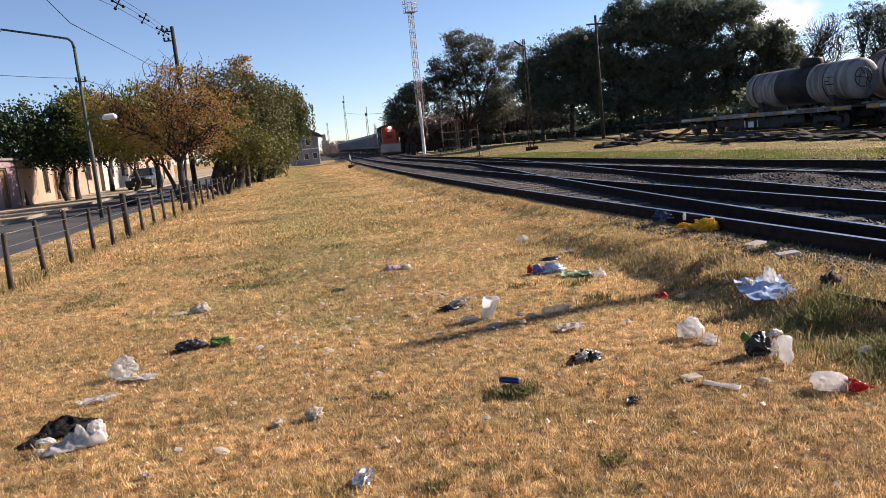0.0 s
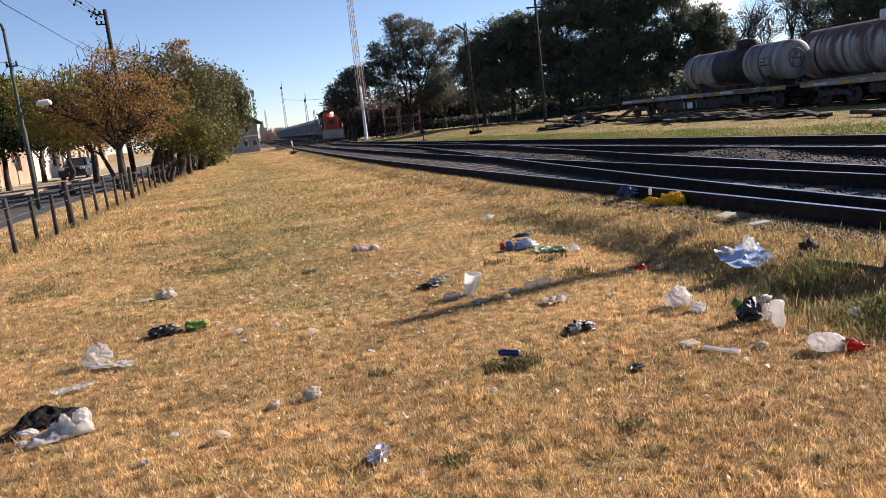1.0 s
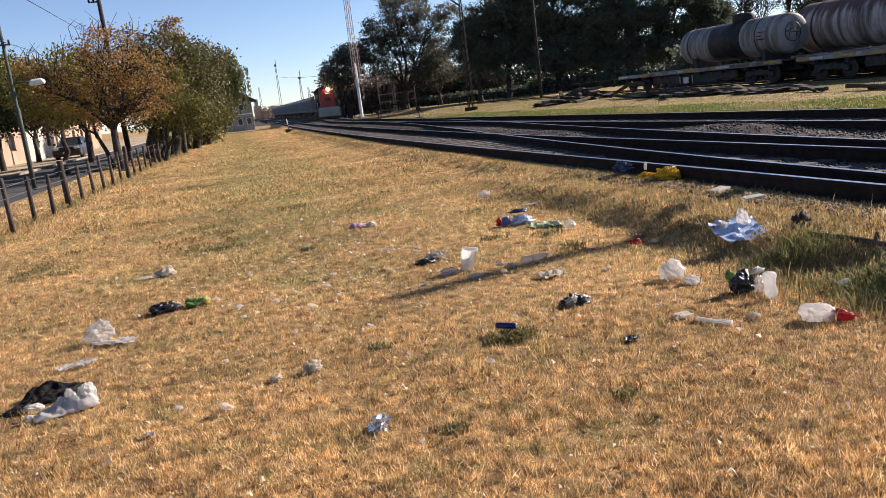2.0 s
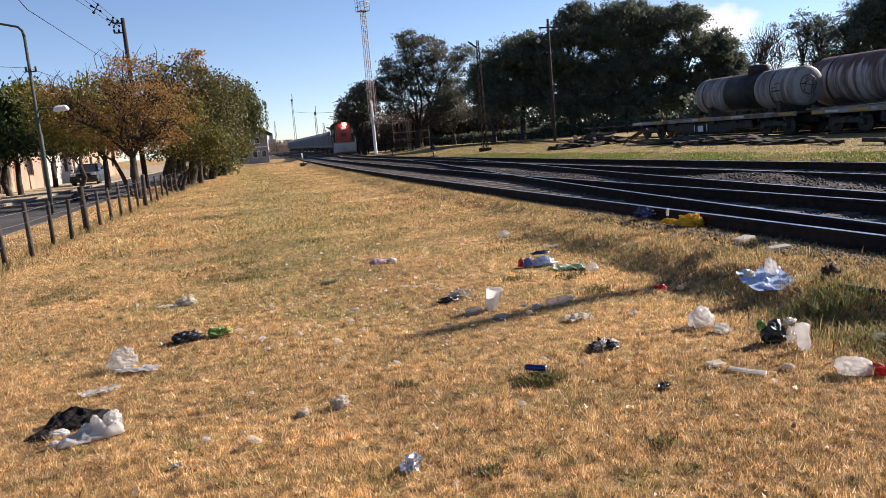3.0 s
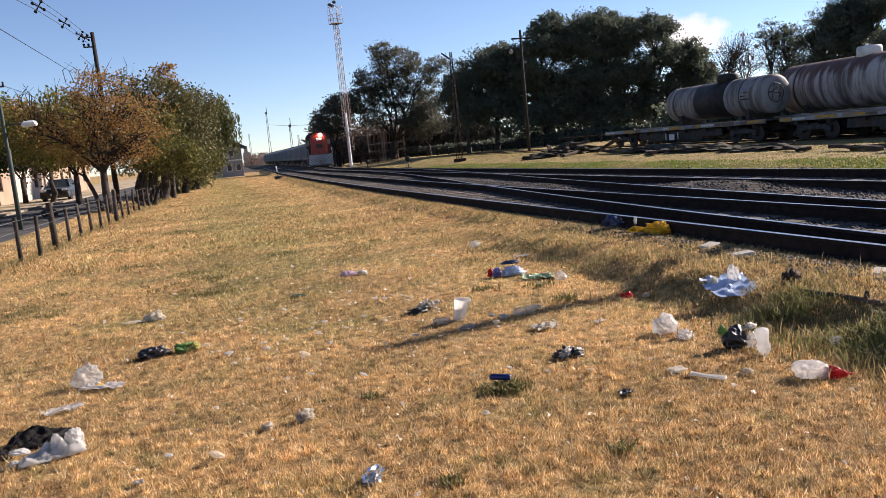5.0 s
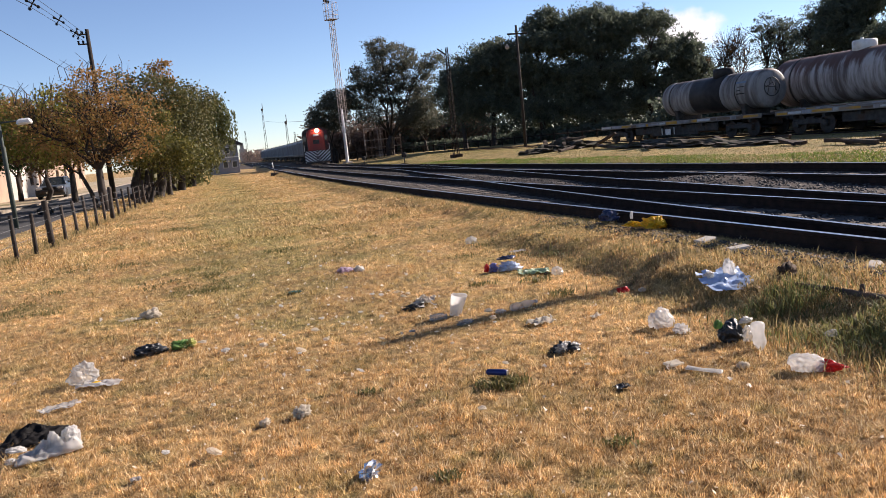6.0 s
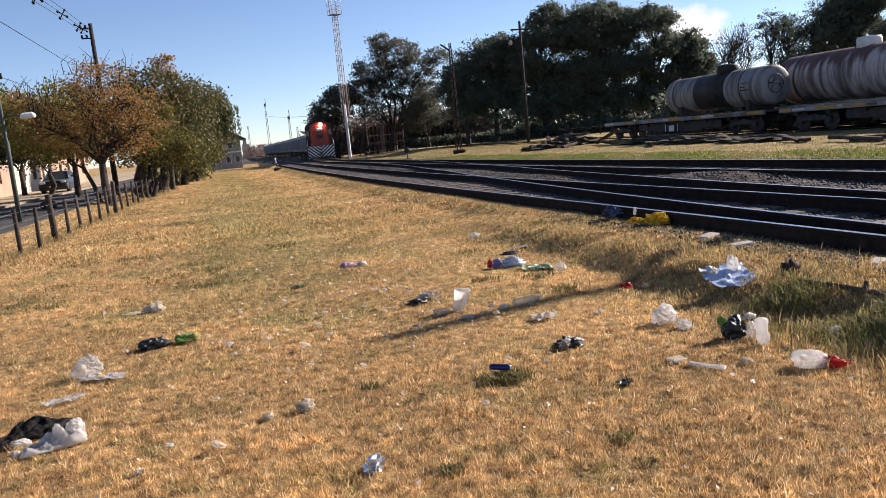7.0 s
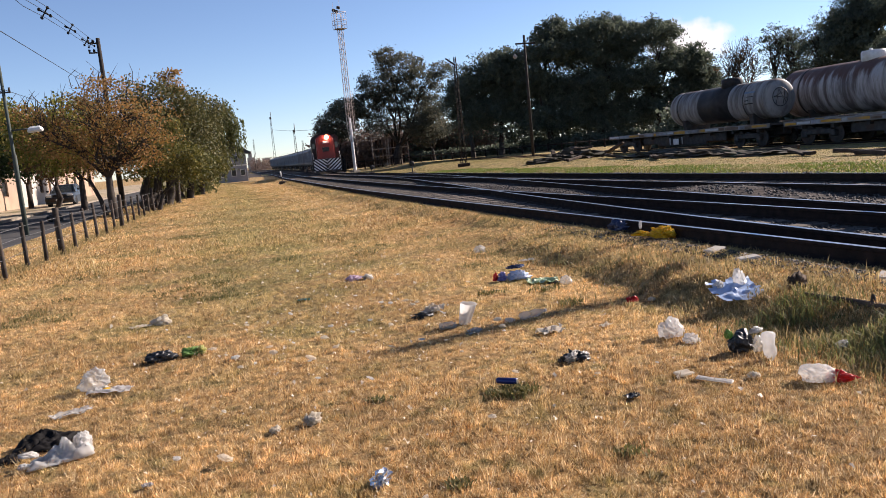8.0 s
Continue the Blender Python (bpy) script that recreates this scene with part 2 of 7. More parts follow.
LEFT_YS = (-60, 5, 14, 25, 34, 44, 55, 70, 82, 96, 110, 150, 200, 300, 440)
LEFT_XS = (5.6, 5.92, 6.1, 6.45, 6.95, 7.5, 8.15, 9.1, 9.9, 11.1, 12.2, 14.8, 17.0, 21.5, 27.5)
RIGHT_YS = (-60, 10, 24, 37, 55, 70, 82, 96, 110, 140, 200, 300, 440)
RIGHT_XS = (9.4, 10.15, 10.75, 11.3, 12.0, 12.7, 13.7, 15.7, 17.5, 19.8, 23.0, 26.5, 30.6)


def left_x(y):
    """Centre line of the near running track."""
    return sum(np.interp(np.asarray(y, float) + k, LEFT_YS, LEFT_XS) for k in (-8, -4, 0, 4, 8)) / 5


def right_x(y):
    """Centre line of the yard track, which bends right beyond the points."""
    return sum(np.interp(np.asarray(y, float) + k, RIGHT_YS, RIGHT_XS) for k in (-8, -4, 0, 4, 8)) / 5


def bed(x, y):
    """Where a place of the plan at y = 5 lies between the two outer tracks farther along."""
    k = np.clip((x - 5.95) / 4.17, -0.3, 1.6)
    return x + (left_x(y) - 5.95) * (1 - k) + (right_x(y) - 10.12) * k


def wave(x, y):
    return (np.sin(x * 1.7 + 0.6 * np.sin(y * 1.1)) * np.cos(y * 1.3 + 0.8 * np.sin(x * 0.9)) + 0.5 * np.sin(x * 3.9 + y * 2.7) * np.cos(y * 4.3 - x * 1.9))


def ground_z(x, y):
    """Lawn, the low bank beside the tracks, the yard under the tracks and the road."""
    x, y = np.asarray(x, float), np.asarray(y, float)
    far = 1 - sstep(25, 60, np.hypot(x, y))
    z = 0.012 * wave(x, y) * far
    xb = 3.9 + 0.04 * (y - 5) * (y < 9) + 0.16 * (y >= 9) + 0.10 * np.sin(y * 1.9) + 0.06 * np.sin(y * 5.1)
    high = 0.155 * (1 - 0.75 * sstep(8, 13, y)) * far
    bank = high * sstep(-0.32, 0.18, x - xb) * (1 + 0.18 * np.sin(x * 6.1 + 2 * np.sin(y * 3.3)) * np.sin(y * 5.7 + x))
    hollow = -0.02 * np.exp(-((x - xb + 0.45) / 0.35) ** 2) * (1 - sstep(6.5, 9, y)) * far
    lo, hi = left_x(y) - 5.95, right_x(y) - 10.12
    yard = sstep(5.0, 5.2, x - lo) * (1 - sstep(11.9, 12.9, x - hi))
    z = z + bank * (1 - sstep(11.9, 13, x)) + hollow
    z = z + (0.19 - z) * sstep(4.15, 4.8, x - lo) * (x - lo < 8)
    z = z * (1 - yard) + yard * 0.10
    return z - fall(y) * sstep(1, 5, x) * (1 - sstep(17.5, 21, x - hi))


def axis(spans):
    out = []
    for a, b, step in spans:
        out += list(np.arange(a, b, step))
    return np.array(out + [spans[-1][1]])


gx = axis([(-1800, -300, 300), (-300, -60, 40), (-60, -12, 6), (-12, -4, 1.0), (-4, 13, 0.14), (13, 30, 1.0), (30, 90, 6), (90, 300, 42), (300, 1800, 300)])
gy = axis([(-1500, -100, 280), (-100, -10, 15), (-10, 1, 1.0), (1, 15, 0.14), (15, 45, 0.5), (45, 120, 3), (120, 300, 18), (300, 2400, 300)])
GX, GY = np.meshgrid(gx, gy)
verts = np.stack([GX, GY, ground_z(GX, GY)], -1).reshape(-1, 3)
idx = np.arange(GX.size).reshape(GX.shape)
faces = np.stack([idx[:-1, :-1], idx[:-1, 1:], idx[1:, 1:], idx[1:, :-1]], -1).reshape(-1, 4)
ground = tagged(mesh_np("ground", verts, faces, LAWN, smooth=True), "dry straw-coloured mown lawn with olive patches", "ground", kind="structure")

# ---- railway ----
GAUGE = 1.676 + 0.07


def sweep(bm, path, profile, tops=()):
    """A profile of (across, up) pairs along a path of (x, y, z)."""
    path = [Vector(p) for p in path]
    rings = []
    for k, p in enumerate(path):
        d = path[min(k + 1, len(path) - 1)] - path[max(k - 1, 0)]
        d.z = 0
        d.normalize()
        s = Vector((d.y, -d.x, 0))
        rings.append([bm.verts.new(p + s * a + Vector((0, 0, u))) for a, u in profile])
    n = len(profile)
    for r0, r1 in zip(rings, rings[1:]):
        for j in range(n):
            f = bm.faces.new((r0[j], r0[(j + 1) % n], r1[(j + 1) % n], r1[j]))
            f.material_index = 1 if j in tops else 0
    bm.faces.new(rings[0])
    bm.faces.new(rings[-1][::-1])
    bmesh.ops.recalc_face_normals(bm, faces=bm.faces[:])


RAIL = [(-0.065, -0.15), (0.065, -0.15), (0.06, -0.135), (0.012, -0.118), (0.012, -0.04), (0.035, -0.03), (0.035, -0.006), (0.027, 0.0), (-0.027, 0.0), (-0.035, -0.006), (-0.035, -0.03), (-0.012, -0.04), (-0.012, -0.118), (-0.06, -0.135)]


def offset(path, a):
    out = []
    for k, (x, y) in enumerate(path):
        x0, y0 = path[max(k - 1, 0)]
        x1, y1 = path[min(k + 1, len(path) - 1)]
        d = math.hypot(x1 - x0, y1 - y0)
        px, py = x + a * (y1 - y0) / d, y - a * (x1 - x0) / d
        out.append((px, py, rail_z(py)))
    return out


sleeper_bm = bmesh.new()
box(sleeper_bm, (0, 0, -0.07), (2.06, 0.24, 0.14), 0.012)
sleeper_mesh = bpy.data.meshes.new("sleeper")
sleeper_bm.to_mesh(sleeper_mesh)
sleeper_bm.free()
sleeper_mesh.materials.append(SLEEPER)


def track(name, label, path, step, y_max, skip=0.0, sink=0.0):
    t = thing(name, label, "railway track", group="railway tracks", kind="structure")
    for a in (-GAUGE / 2, GAUGE / 2):
        bm = bmesh.new()
        sweep(bm, [(x, y, z - sink) for x, y, z in offset(path, a)], RAIL, (7,))
        part("rail", bm, [RUST, STEEL], t, "rusty steel rail with a polished running surface")
    rng = random.Random(hash(len(path)) % 97 + len(name))
    travelled, last = 0.0, path[0]
    acc = 0.0
    for x, y in path[1:]:
        seg = math.hypot(x - last[0], y - last[1])
        while acc <= travelled + seg:
            k = (acc - travelled) / seg
            px, py = last[0] + (x - last[0]) * k, last[1] + (y - last[1]) * k
            if skip <= py <= y_max:
                ob = new("sleeper", sleeper_mesh)
                ob.parent = t
                yaw = -math.degrees(math.atan2(x - last[0], y - last[1]))
                ob.matrix_basis = pose(px + rng.uniform(-0.05, 0.05), py, rail_z(py) - sink * 2 - 0.148 + rng.uniform(-0.006, 0.006), rng.uniform(-1, 1), 0, yaw + rng.uniform(-1.5, 1.5))
            acc += step
        travelled += seg
        last = (x, y)
    return t


path_a = [(float(left_x(y)), y) for y in (-60, -20, 0, *range(5, 420, 5))]
path_c = [(float(right_x(y)), y) for y in (-60, -20, 0, *range(5, 420, 5))]
path_b = [(5.7, -40), (5.78, -25), (5.9, -12), (6.05, -4), (6.22, 1), (6.42, 5), (6.65, 8), (6.9, 10.2), (7.35, 13.75), (7.87, 17.55), (8.35, 20.7), (8.87, 23.9), (9.4, 27.9), (9.95, 31.5), (10.65, 37), (11.2, 42)] + [(float(right_x(y)), y) for y in (49, 55)]
track("railway_track", "straight track of rusty rails on wooden sleepers", path_a, 0.66, 110, 2)
track("railway_track", "diverging track of points between two running tracks", path_b, 0.66, 40, 3, 0.005)
track("railway_track", "yard track that carries the freight train", path_c, 0.66, 120, 4)

# ballast bed under the tracks
bx = np.linspace(4.75, 12.6, 60)
by = axis([(-30, 2, 2.0), (2, 30, 0.2), (30, 120, 1.5), (120, 420, 15)])
BX, BY = np.meshgrid(bx, by)
edge = sstep(4.75, 5.0, BX) * (1 - sstep(12.0, 12.6, BX))
heap = 0.13 * np.exp(-((BX - 9.15) / 0.7) ** 2) * np.exp(-((BY - 12.0) / 2.0) ** 2) + 0.06 * np.exp(-((BX - 8.1) / 0.3) ** 2) * sstep(14, 18, BY)
BZ = 0.135 * edge + 0.03 + heap + 0.010 * wave(BX * 3, BY * 3) * edge - fall(BY) - 0.05 * (1 - edge)
verts = np.stack([bed(BX, BY), BY, BZ], -1).reshape(-1, 3)
idx = np.arange(BX.size).reshape(BX.shape)
faces = np.stack([idx[:-1, :-1], idx[:-1, 1:], idx[1:, 1:], idx[1:, :-1]], -1).reshape(-1, 4)
ballast = tagged(mesh_np("ballast", verts, faces, BALLAST, smooth=True), "dark crushed-stone ballast under the railway tracks", "ballast", kind="structure")


def scatter_stones(name, n, xs, ys, zs, lo, hi, mat):
    """Loose angular stones at the given places."""
    rng = np.random.default_rng(11)
    base = np.array([(1, 0, 0), (-1, 0, 0), (0, 1, 0), (0, -1, 0), (0, 0, 1), (0, 0, -1)], float)
    tri = np.array([(0, 2, 4), (2, 1, 4), (1, 3, 4), (3, 0, 4), (2, 0, 5), (1, 2, 5), (3, 1, 5), (0, 3, 5)])
    size = rng.uniform(lo, hi, (n, 1, 1)) * rng.uniform(0.55, 1.15, (n, 6, 1))
    v = base[None] * size * np.array([1.0, 1.0, 0.7])
    a = rng.uniform(0, 6.28, n)
    c, s = np.cos(a), np.sin(a)
    tilt = rng.uniform(-0.8, 0.8, n)
    x = v[..., 0] * c[:, None] - v[..., 1] * s[:, None]
    y = v[..., 0] * s[:, None] + v[..., 1] * c[:, None]
    z = v[..., 2] + x * np.sin(tilt)[:, None]
    v = np.stack([x + xs[:, None], y + ys[:, None], z + zs[:, None]], -1).reshape(-1, 3)
    f = (tri[None] + 6 * np.arange(n)[:, None, None]).reshape(-1, 3)
    return mesh_np(name, v, f, mat)


rng = np.random.default_rng(3)
n = 56000
sy = 3 + 57 * rng.random(n) ** 1.8
sx = rng.uniform(4.85, 12.3, n)
hz = 0.13 * np.exp(-((sx - 9.15) / 0.7) ** 2) * np.exp(-((sy - 12.0) / 2.0) ** 2) + 0.06 * np.exp(-((sx - 8.1) / 0.3) ** 2) * sstep(14, 18, sy)
sz = 0.165 + hz - fall(sy) - 0.08 * (1 - sstep(4.85, 5.1, sx)) - 0.1 * sstep(11.9, 12.4, sx)
tagged(scatter_stones("ballast_stones", n, bed(sx, sy), sy, sz, 0.018, 0.045, STONES), "loose grey crushed stones between the rails", "stones", kind="stuff")

# dark ground sheet between the lawn's end and the far tracks
cu, cy = np.meshgrid(np.linspace(0, 1, 12), axis([(138, 170, 3), (170, 420, 20)]))
cx = 1.5 + (left_x(cy) - 2.3) * cu
verts = np.stack([cx, cy + 3 * np.sin(cx * 2.0) * (cy < 142), ground_z(cx, cy) + 0.03], -1).reshape(-1, 3)
idx = np.arange(cx.size).reshape(cx.shape)
faces = np.stack([idx[:-1, :-1], idx[:-1, 1:], idx[1:, 1:], idx[1:, :-1]], -1).reshape(-1, 4)
tagged(mesh_np("dark_ground_sheet", verts, faces, BALLAST, smooth=True), "dark ground sheet beyond the end of the lawn", "ground", kind="structure")

# ---- road ----
def strip(name, mat, left, right, ys, z, label, category):
    """A level strip of ground between two lines x(y), with a thickness."""
    bm = bmesh.new()
    rows = [[bm.verts.new((f(y), y, zz)) for f, zz in ((left, z - 0.15), (left, z), (right, z), (right, z - 0.15))] for y in ys]
    for a, b in zip(rows, rows[1:]):
        for j in range(3):
            bm.faces.new((a[j], a[j + 1], b[j + 1], b[j]))
    bmesh.ops.recalc_face_normals(bm, faces=bm.faces[:])
    return tagged(link_mesh(name, bm, mat), label, category, kind="structure")


SANDY = material("sandy_kerb", (0.16, 0.13, 0.10), (0.28, 0.24, 0.19), 2.0, 0.9, fine=30.0, c=(0.12, 0.10, 0.07))


def road_x(y):
    return -4.9 + 0.058 * (y - 14)


ys = [-60, -20, 0, 20, 40, 60, 80, 110, 160]
strip("road", ASPHALT, lambda y: road_x(y) - 4.3, road_x, ys, 0.012, "worn grey asphalt street beside the lawn", "road")
strip("kerb", SANDY, lambda y: road_x(y) - 4.5, lambda y: road_x(y) - 4.3, ys, 0.12, "low concrete kerb along the far side of the street", "kerb")

# ---- grass ----
def blades(name, xs, ys, zs, height, width, lean, mat, seed, label, category="grass"):
    """Single blades: a bent strip that ends in a point."""
    rng = np.random.default_rng(seed)
    n = len(xs)
    a = rng.uniform(0, 2 * np.pi, n)
    out = rng.uniform(0.15, 1.0, n) * lean * height
    d = np.stack([np.cos(a), np.sin(a)], -1)
    s = np.stack([-d[:, 1], d[:, 0]], -1) * width[:, None] * 0.5
    root = np.stack([xs, ys], -1)
    mid = root + d * (out * 0.3)[:, None]
    tip = root + d * out[:, None]
    z0, z1, z2 = zs - 0.008, zs + height * 0.55, zs + height * rng.uniform(0.75, 1.0, n)
    v = np.stack([np.column_stack([root, z0]), np.column_stack([mid + s, z1]), np.column_stack([tip, z2]), np.column_stack([mid - s, z1])], 1).reshape(-1, 3)
    f = np.arange(4 * n).reshape(-1, 4)
    return tagged(mesh_np(name, v, f, mat), label, category, kind="stuff")


def lawn_points(n, y0, y1, power, seed, left, right):
    """Points on the lawn, denser towards y0, between two lines x = a + b y."""
    rng = np.random.default_rng(seed)
    y = y0 + (y1 - y0) * rng.random(n) ** power
    y = np.abs(y - np.where((y < y0 + 1.0) & (rng.random(n) < 0.4), 0.6, 0.0) * rng.exponential(1.0, n))
    lo = left[0] + left[1] * y - 0.5 * rng.exponential(1.0, n)
    hi = right[0] + right[1] * y + 0.5 * rng.exponential(1.0, n)
    x = lo + (hi - lo) * rng.random(n)
    keep = (x < left_x(y) - 1.0) & (x > road_x(y) + 0.1)
    return x[keep], y[keep]


def short_grass(name, xs, ys, height, width, lean, mat, seed, label, away=None):
    """Short blades, one pointed sliver each, that lean out from their tussock's centre."""
    rng = np.random.default_rng(seed)
    n = len(xs)
    a = rng.uniform(0, 2 * np.pi, n)
    d = np.stack([np.cos(a), np.sin(a)], -1)
    if away is not None:
        d = d * 0.8 + away
        d /= np.linalg.norm(d, axis=1, keepdims=True) + 1e-6
    b = a + rng.uniform(0.6, 2.5, n)
    s = np.stack([np.cos(b), np.sin(b)], -1) * width[:, None] * 0.5
    root = np.stack([xs, ys], -1)
    tip = root + d * (rng.uniform(0.1, 1.0, n) * lean * height)[:, None]
    z = ground_z(xs, ys)
    v = np.stack([np.column_stack([root + s, z - 0.004]), np.column_stack([tip, z + height]), np.column_stack([root - s, z - 0.004])], 1).reshape(-1, 3)
    return tagged(mesh_np(name, v, np.arange(3 * n).reshape(-1, 3), mat), label, "grass", kind="stuff")


TUFT = leafy("tuft_leaves", [(0.06, 0.062, 0.022), (0.14, 0.13, 0.045), (0.28, 0.22, 0.09)], 0.4)
rng = np.random.default_rng(5)
cx, cy = lawn_points(64000, 1.7, 15.5, 1.4, 21, (-1.1, -0.38), (1.1, 1.15))
patch = 0.5 + 0.5 * np.sin(cx * 1.3 + 1.2 * np.sin(cy * 0.9)) * np.sin(cy * 1.7 + cx)
tall = 0.012 + 0.046 * rng.random(len(cx)) ** 1.9 * (0.5 + 0.5 * patch)
wide = rng.uniform(0.006, 0.022, len(cx)) * (0.8 + 0.03 * cy)
pick = rng.integers(0, len(cx), 640000)
ox, oy = rng.normal(0, 1, len(pick)), rng.normal(0, 1, len(pick))
x, y = cx[pick] + ox * wide[pick], cy[pick] + oy * wide[pick]
h = tall[pick] * rng.uniform(0.45, 1.3, len(pick))
short_grass("lawn_grass", x, y, h, rng.uniform(0.0018, 0.0040, len(x)) * (1 + 0.10 * y), 1.2, BLADES, 31, "short dry straw-coloured lawn grass in tussocks", np.stack([ox, oy], -1) * 0.5)
x, y = lawn_points(130000, 1.7, 15.5, 1.4, 23, (-1.1, -0.38), (1.1, 1.15))
short_grass("lawn_grass", x, y, rng.uniform(0.006, 0.014, len(x)), rng.uniform(0.003, 0.005, len(x)) * (1 + 0.08 * y), 3.6, BLADES, 38, "flattened dry thatch of the lawn")
x, y = lawn_points(190000, 1.7, 14.0, 1.4, 24, (-1.1, -0.38), (1.1, 1.15))
short_grass("lawn_grass", x, y, rng.uniform(0.008, 0.026, len(x)), rng.uniform(0.0026, 0.005, len(x)) * (1 + 0.08 * y), 2.2, BLADES, 44, "curled dry blades lying over the lawn")
# lawn round and behind the camera, thinning out
x, y = rng.normal(0.3, 4.5, 170000), rng.normal(-0.3, 3.2, 170000)
keep = (x < left_x(y) - 1.0) & (x > road_x(y) + 0.1) & (y < 3.5)
x, y = x[keep], y[keep]
short_grass("lawn_grass", x, y, rng.uniform(0.010, 0.030, len(x)), rng.uniform(0.004, 0.008, len(x)), 2.0, BLADES, 43, "short dry lawn grass underfoot")
cx, cy = lawn_points(40000, 14.0, 100.0, 1.7, 22, (-3.2, -0.02), (4.5, 0.055))
streak = np.sin(cx * 1.1 + 1.3 * np.sin(cy * 0.45)) * np.sin(cy * 0.9 + cx * 0.6)
tall = 0.014 + 0.045 * rng.random(len(cx)) ** 2 * (1 + 0.8 * streak)
pick = rng.integers(0, len(cx), 300000)
x, y = cx[pick] + rng.normal(0, 0.07, len(pick)), cy[pick] + rng.normal(0, 0.06, len(pick))
near = x < left_x(y) - 1.0
x, y, h = x[near], y[near], (tall[pick] * rng.uniform(0.6, 1.3, len(pick)))[near]
short_grass("lawn_grass", x, y, h, rng.uniform(0.008, 0.02, len(x)) * (1 + 0.01 * y), 1.3, BLADES, 32, "short dry lawn grass in tussocks towards the yard")
n = 5200
y = 9 + 45 * rng.random(n) ** 1.4
x = -2.2 + 0.02 * y + (left_x(y) - 1.1 + 2.2 - 0.02 * y) * rng.random(n)
olive = np.sin(x * 1.9 + np.sin(y * 0.8) * 2) * np.sin(y * 0.75 + x) > 0.42
x, y = x[olive], y[olive]
pick = rng.integers(0, len(x), 17000)
x, y = x[pick] + rng.normal(0, 0.06, len(pick)), y[pick] + rng.normal(0, 0.06, len(pick))
blades("olive_grass", x, y, ground_z(x, y), rng.uniform(0.015, 0.05, len(x)), rng.uniform(0.006, 0.014, len(x)), 1.7, TUFT, 40, "thin olive-green patches in the dry lawn")
# taller green and dry weeds on the bank, beside the rails and along the fence
n = 15000
y = 2.2 + 9.5 * rng.random(n) ** 1.25
x = 3.9 + 0.04 * (y - 5) * (y < 9) + rng.normal(0.05, 0.36, n)
lush = 0.5 + 0.5 * np.sin(y * 2.3 + 1.0) * np.sin(x * 5 + y * 3.1)
h = (0.03 + 0.13 * lush ** 2 * np.clip(1.25 - y / 9.5, 0.25, 1)) * rng.uniform(0.4, 1.4, n)
blades("bank_weeds", x, y, ground_z(x, y), h, rng.uniform(0.004, 0.009, n), 1.1, WEEDS, 33, "tall green and straw weeds on a low bank", "weeds")
n = 5200
y = 2.7 + 1.9 * rng.random(n)
x = 3.72 + 0.05 * (y - 4) + rng.normal(0.05, 0.2, n)
VERGE_WEEDS = leafy("lush_bank_weeds", [(0.045, 0.055, 0.018), (0.10, 0.115, 0.036), (0.20, 0.19, 0.07), (0.40, 0.32, 0.15)], 0.45, 0.7, 3.0, 2.6)
blades("bank_weeds", x, y, ground_z(x, y), rng.uniform(0.03, 0.13, n) * (0.35 + 0.65 * (np.sin(y * 6.1 + 3 * x) > -0.3)), rng.uniform(0.004, 0.008, n), 1.2, VERGE_WEEDS, 39, "lush green weeds in the hollow below the bank", "weeds")
n = 26000
y = 3 + 62 * rng.random(n) ** 1.5
x = left_x(y) - 1.26 + rng.normal(0, 0.17, n)
x = np.minimum(x, left_x(y) - 0.95 - 0.1 * rng.random(n))
h = rng.uniform(0.012, 0.05, n) * (0.7 + 0.05 * np.clip(y - 10, 0, 20) * (np.sin(y * 1.3) > 0.2))
blades("track_weeds", x, y, ground_z(x, y), h, rng.uniform(0.005, 0.012, n), 1.2, WEEDS, 34, "dry weeds along the edge of the ballast", "weeds")
n = 9000
y = 11 + 45 * rng.random(n) ** 1.2
x = -3.95 + 0.075 * (y - 1) + rng.normal(0, 0.16, n)
h = rng.uniform(0.05, 0.2, n) * (0.4 + 0.6 * (np.sin(y * 2.2) > 0.1))
blades("fence_weeds", x, y, ground_z(x, y), h, rng.uniform(0.008, 0.016, n), 1.0, WEEDS, 35, "dry weeds at the foot of the fence", "weeds")
n = 85000
y = 12 + 75 * rng.random(n)
x = right_x(y) + 2.5 + 13 * rng.random(n)
h = rng.uniform(0.02, 0.08, n) * (0.5 + 0.9 * (x < 16.5))
GREENER = leafy("yard_grass", [(0.045, 0.06, 0.018), (0.10, 0.12, 0.033), (0.17, 0.155, 0.055), (0.27, 0.21, 0.095), (0.15, 0.11, 0.055)], 0.4, 0.7, 0.35, 2.4)
blades("yard_grass", x, y, ground_z(x, y), h, rng.uniform(0.012, 0.03, n), 1.1, GREENER, 36, "green and straw grass of the yard beyond the tracks")
n = 42000
y, x = 5 + 50 * rng.random(n), 12.5 + 4.6 * rng.random(n) ** 1.2
x = x + right_x(y) - 10.12
LUSH = leafy("green_weeds", [(0.05, 0.08, 0.015), (0.12, 0.17, 0.03), (0.22, 0.26, 0.06)], 0.4, 0.7, 0.8, 2.4)
blades("yard_weeds", x, y, ground_z(x, y), rng.uniform(0.03, 0.11, n) * (0.35 + 0.65 * (np.sin(y * 0.9 + 2 * np.sin(x)) > -0.2)), rng.uniform(0.015, 0.035, n), 1.3, LUSH, 37, "green weeds along the far edge of the tracks", "weeds")
n = 3800
sy = 6 + 45 * rng.random(n)
sx = right_x(sy) + 2.2 + 1.9 * rng.random(n) ** 1.5
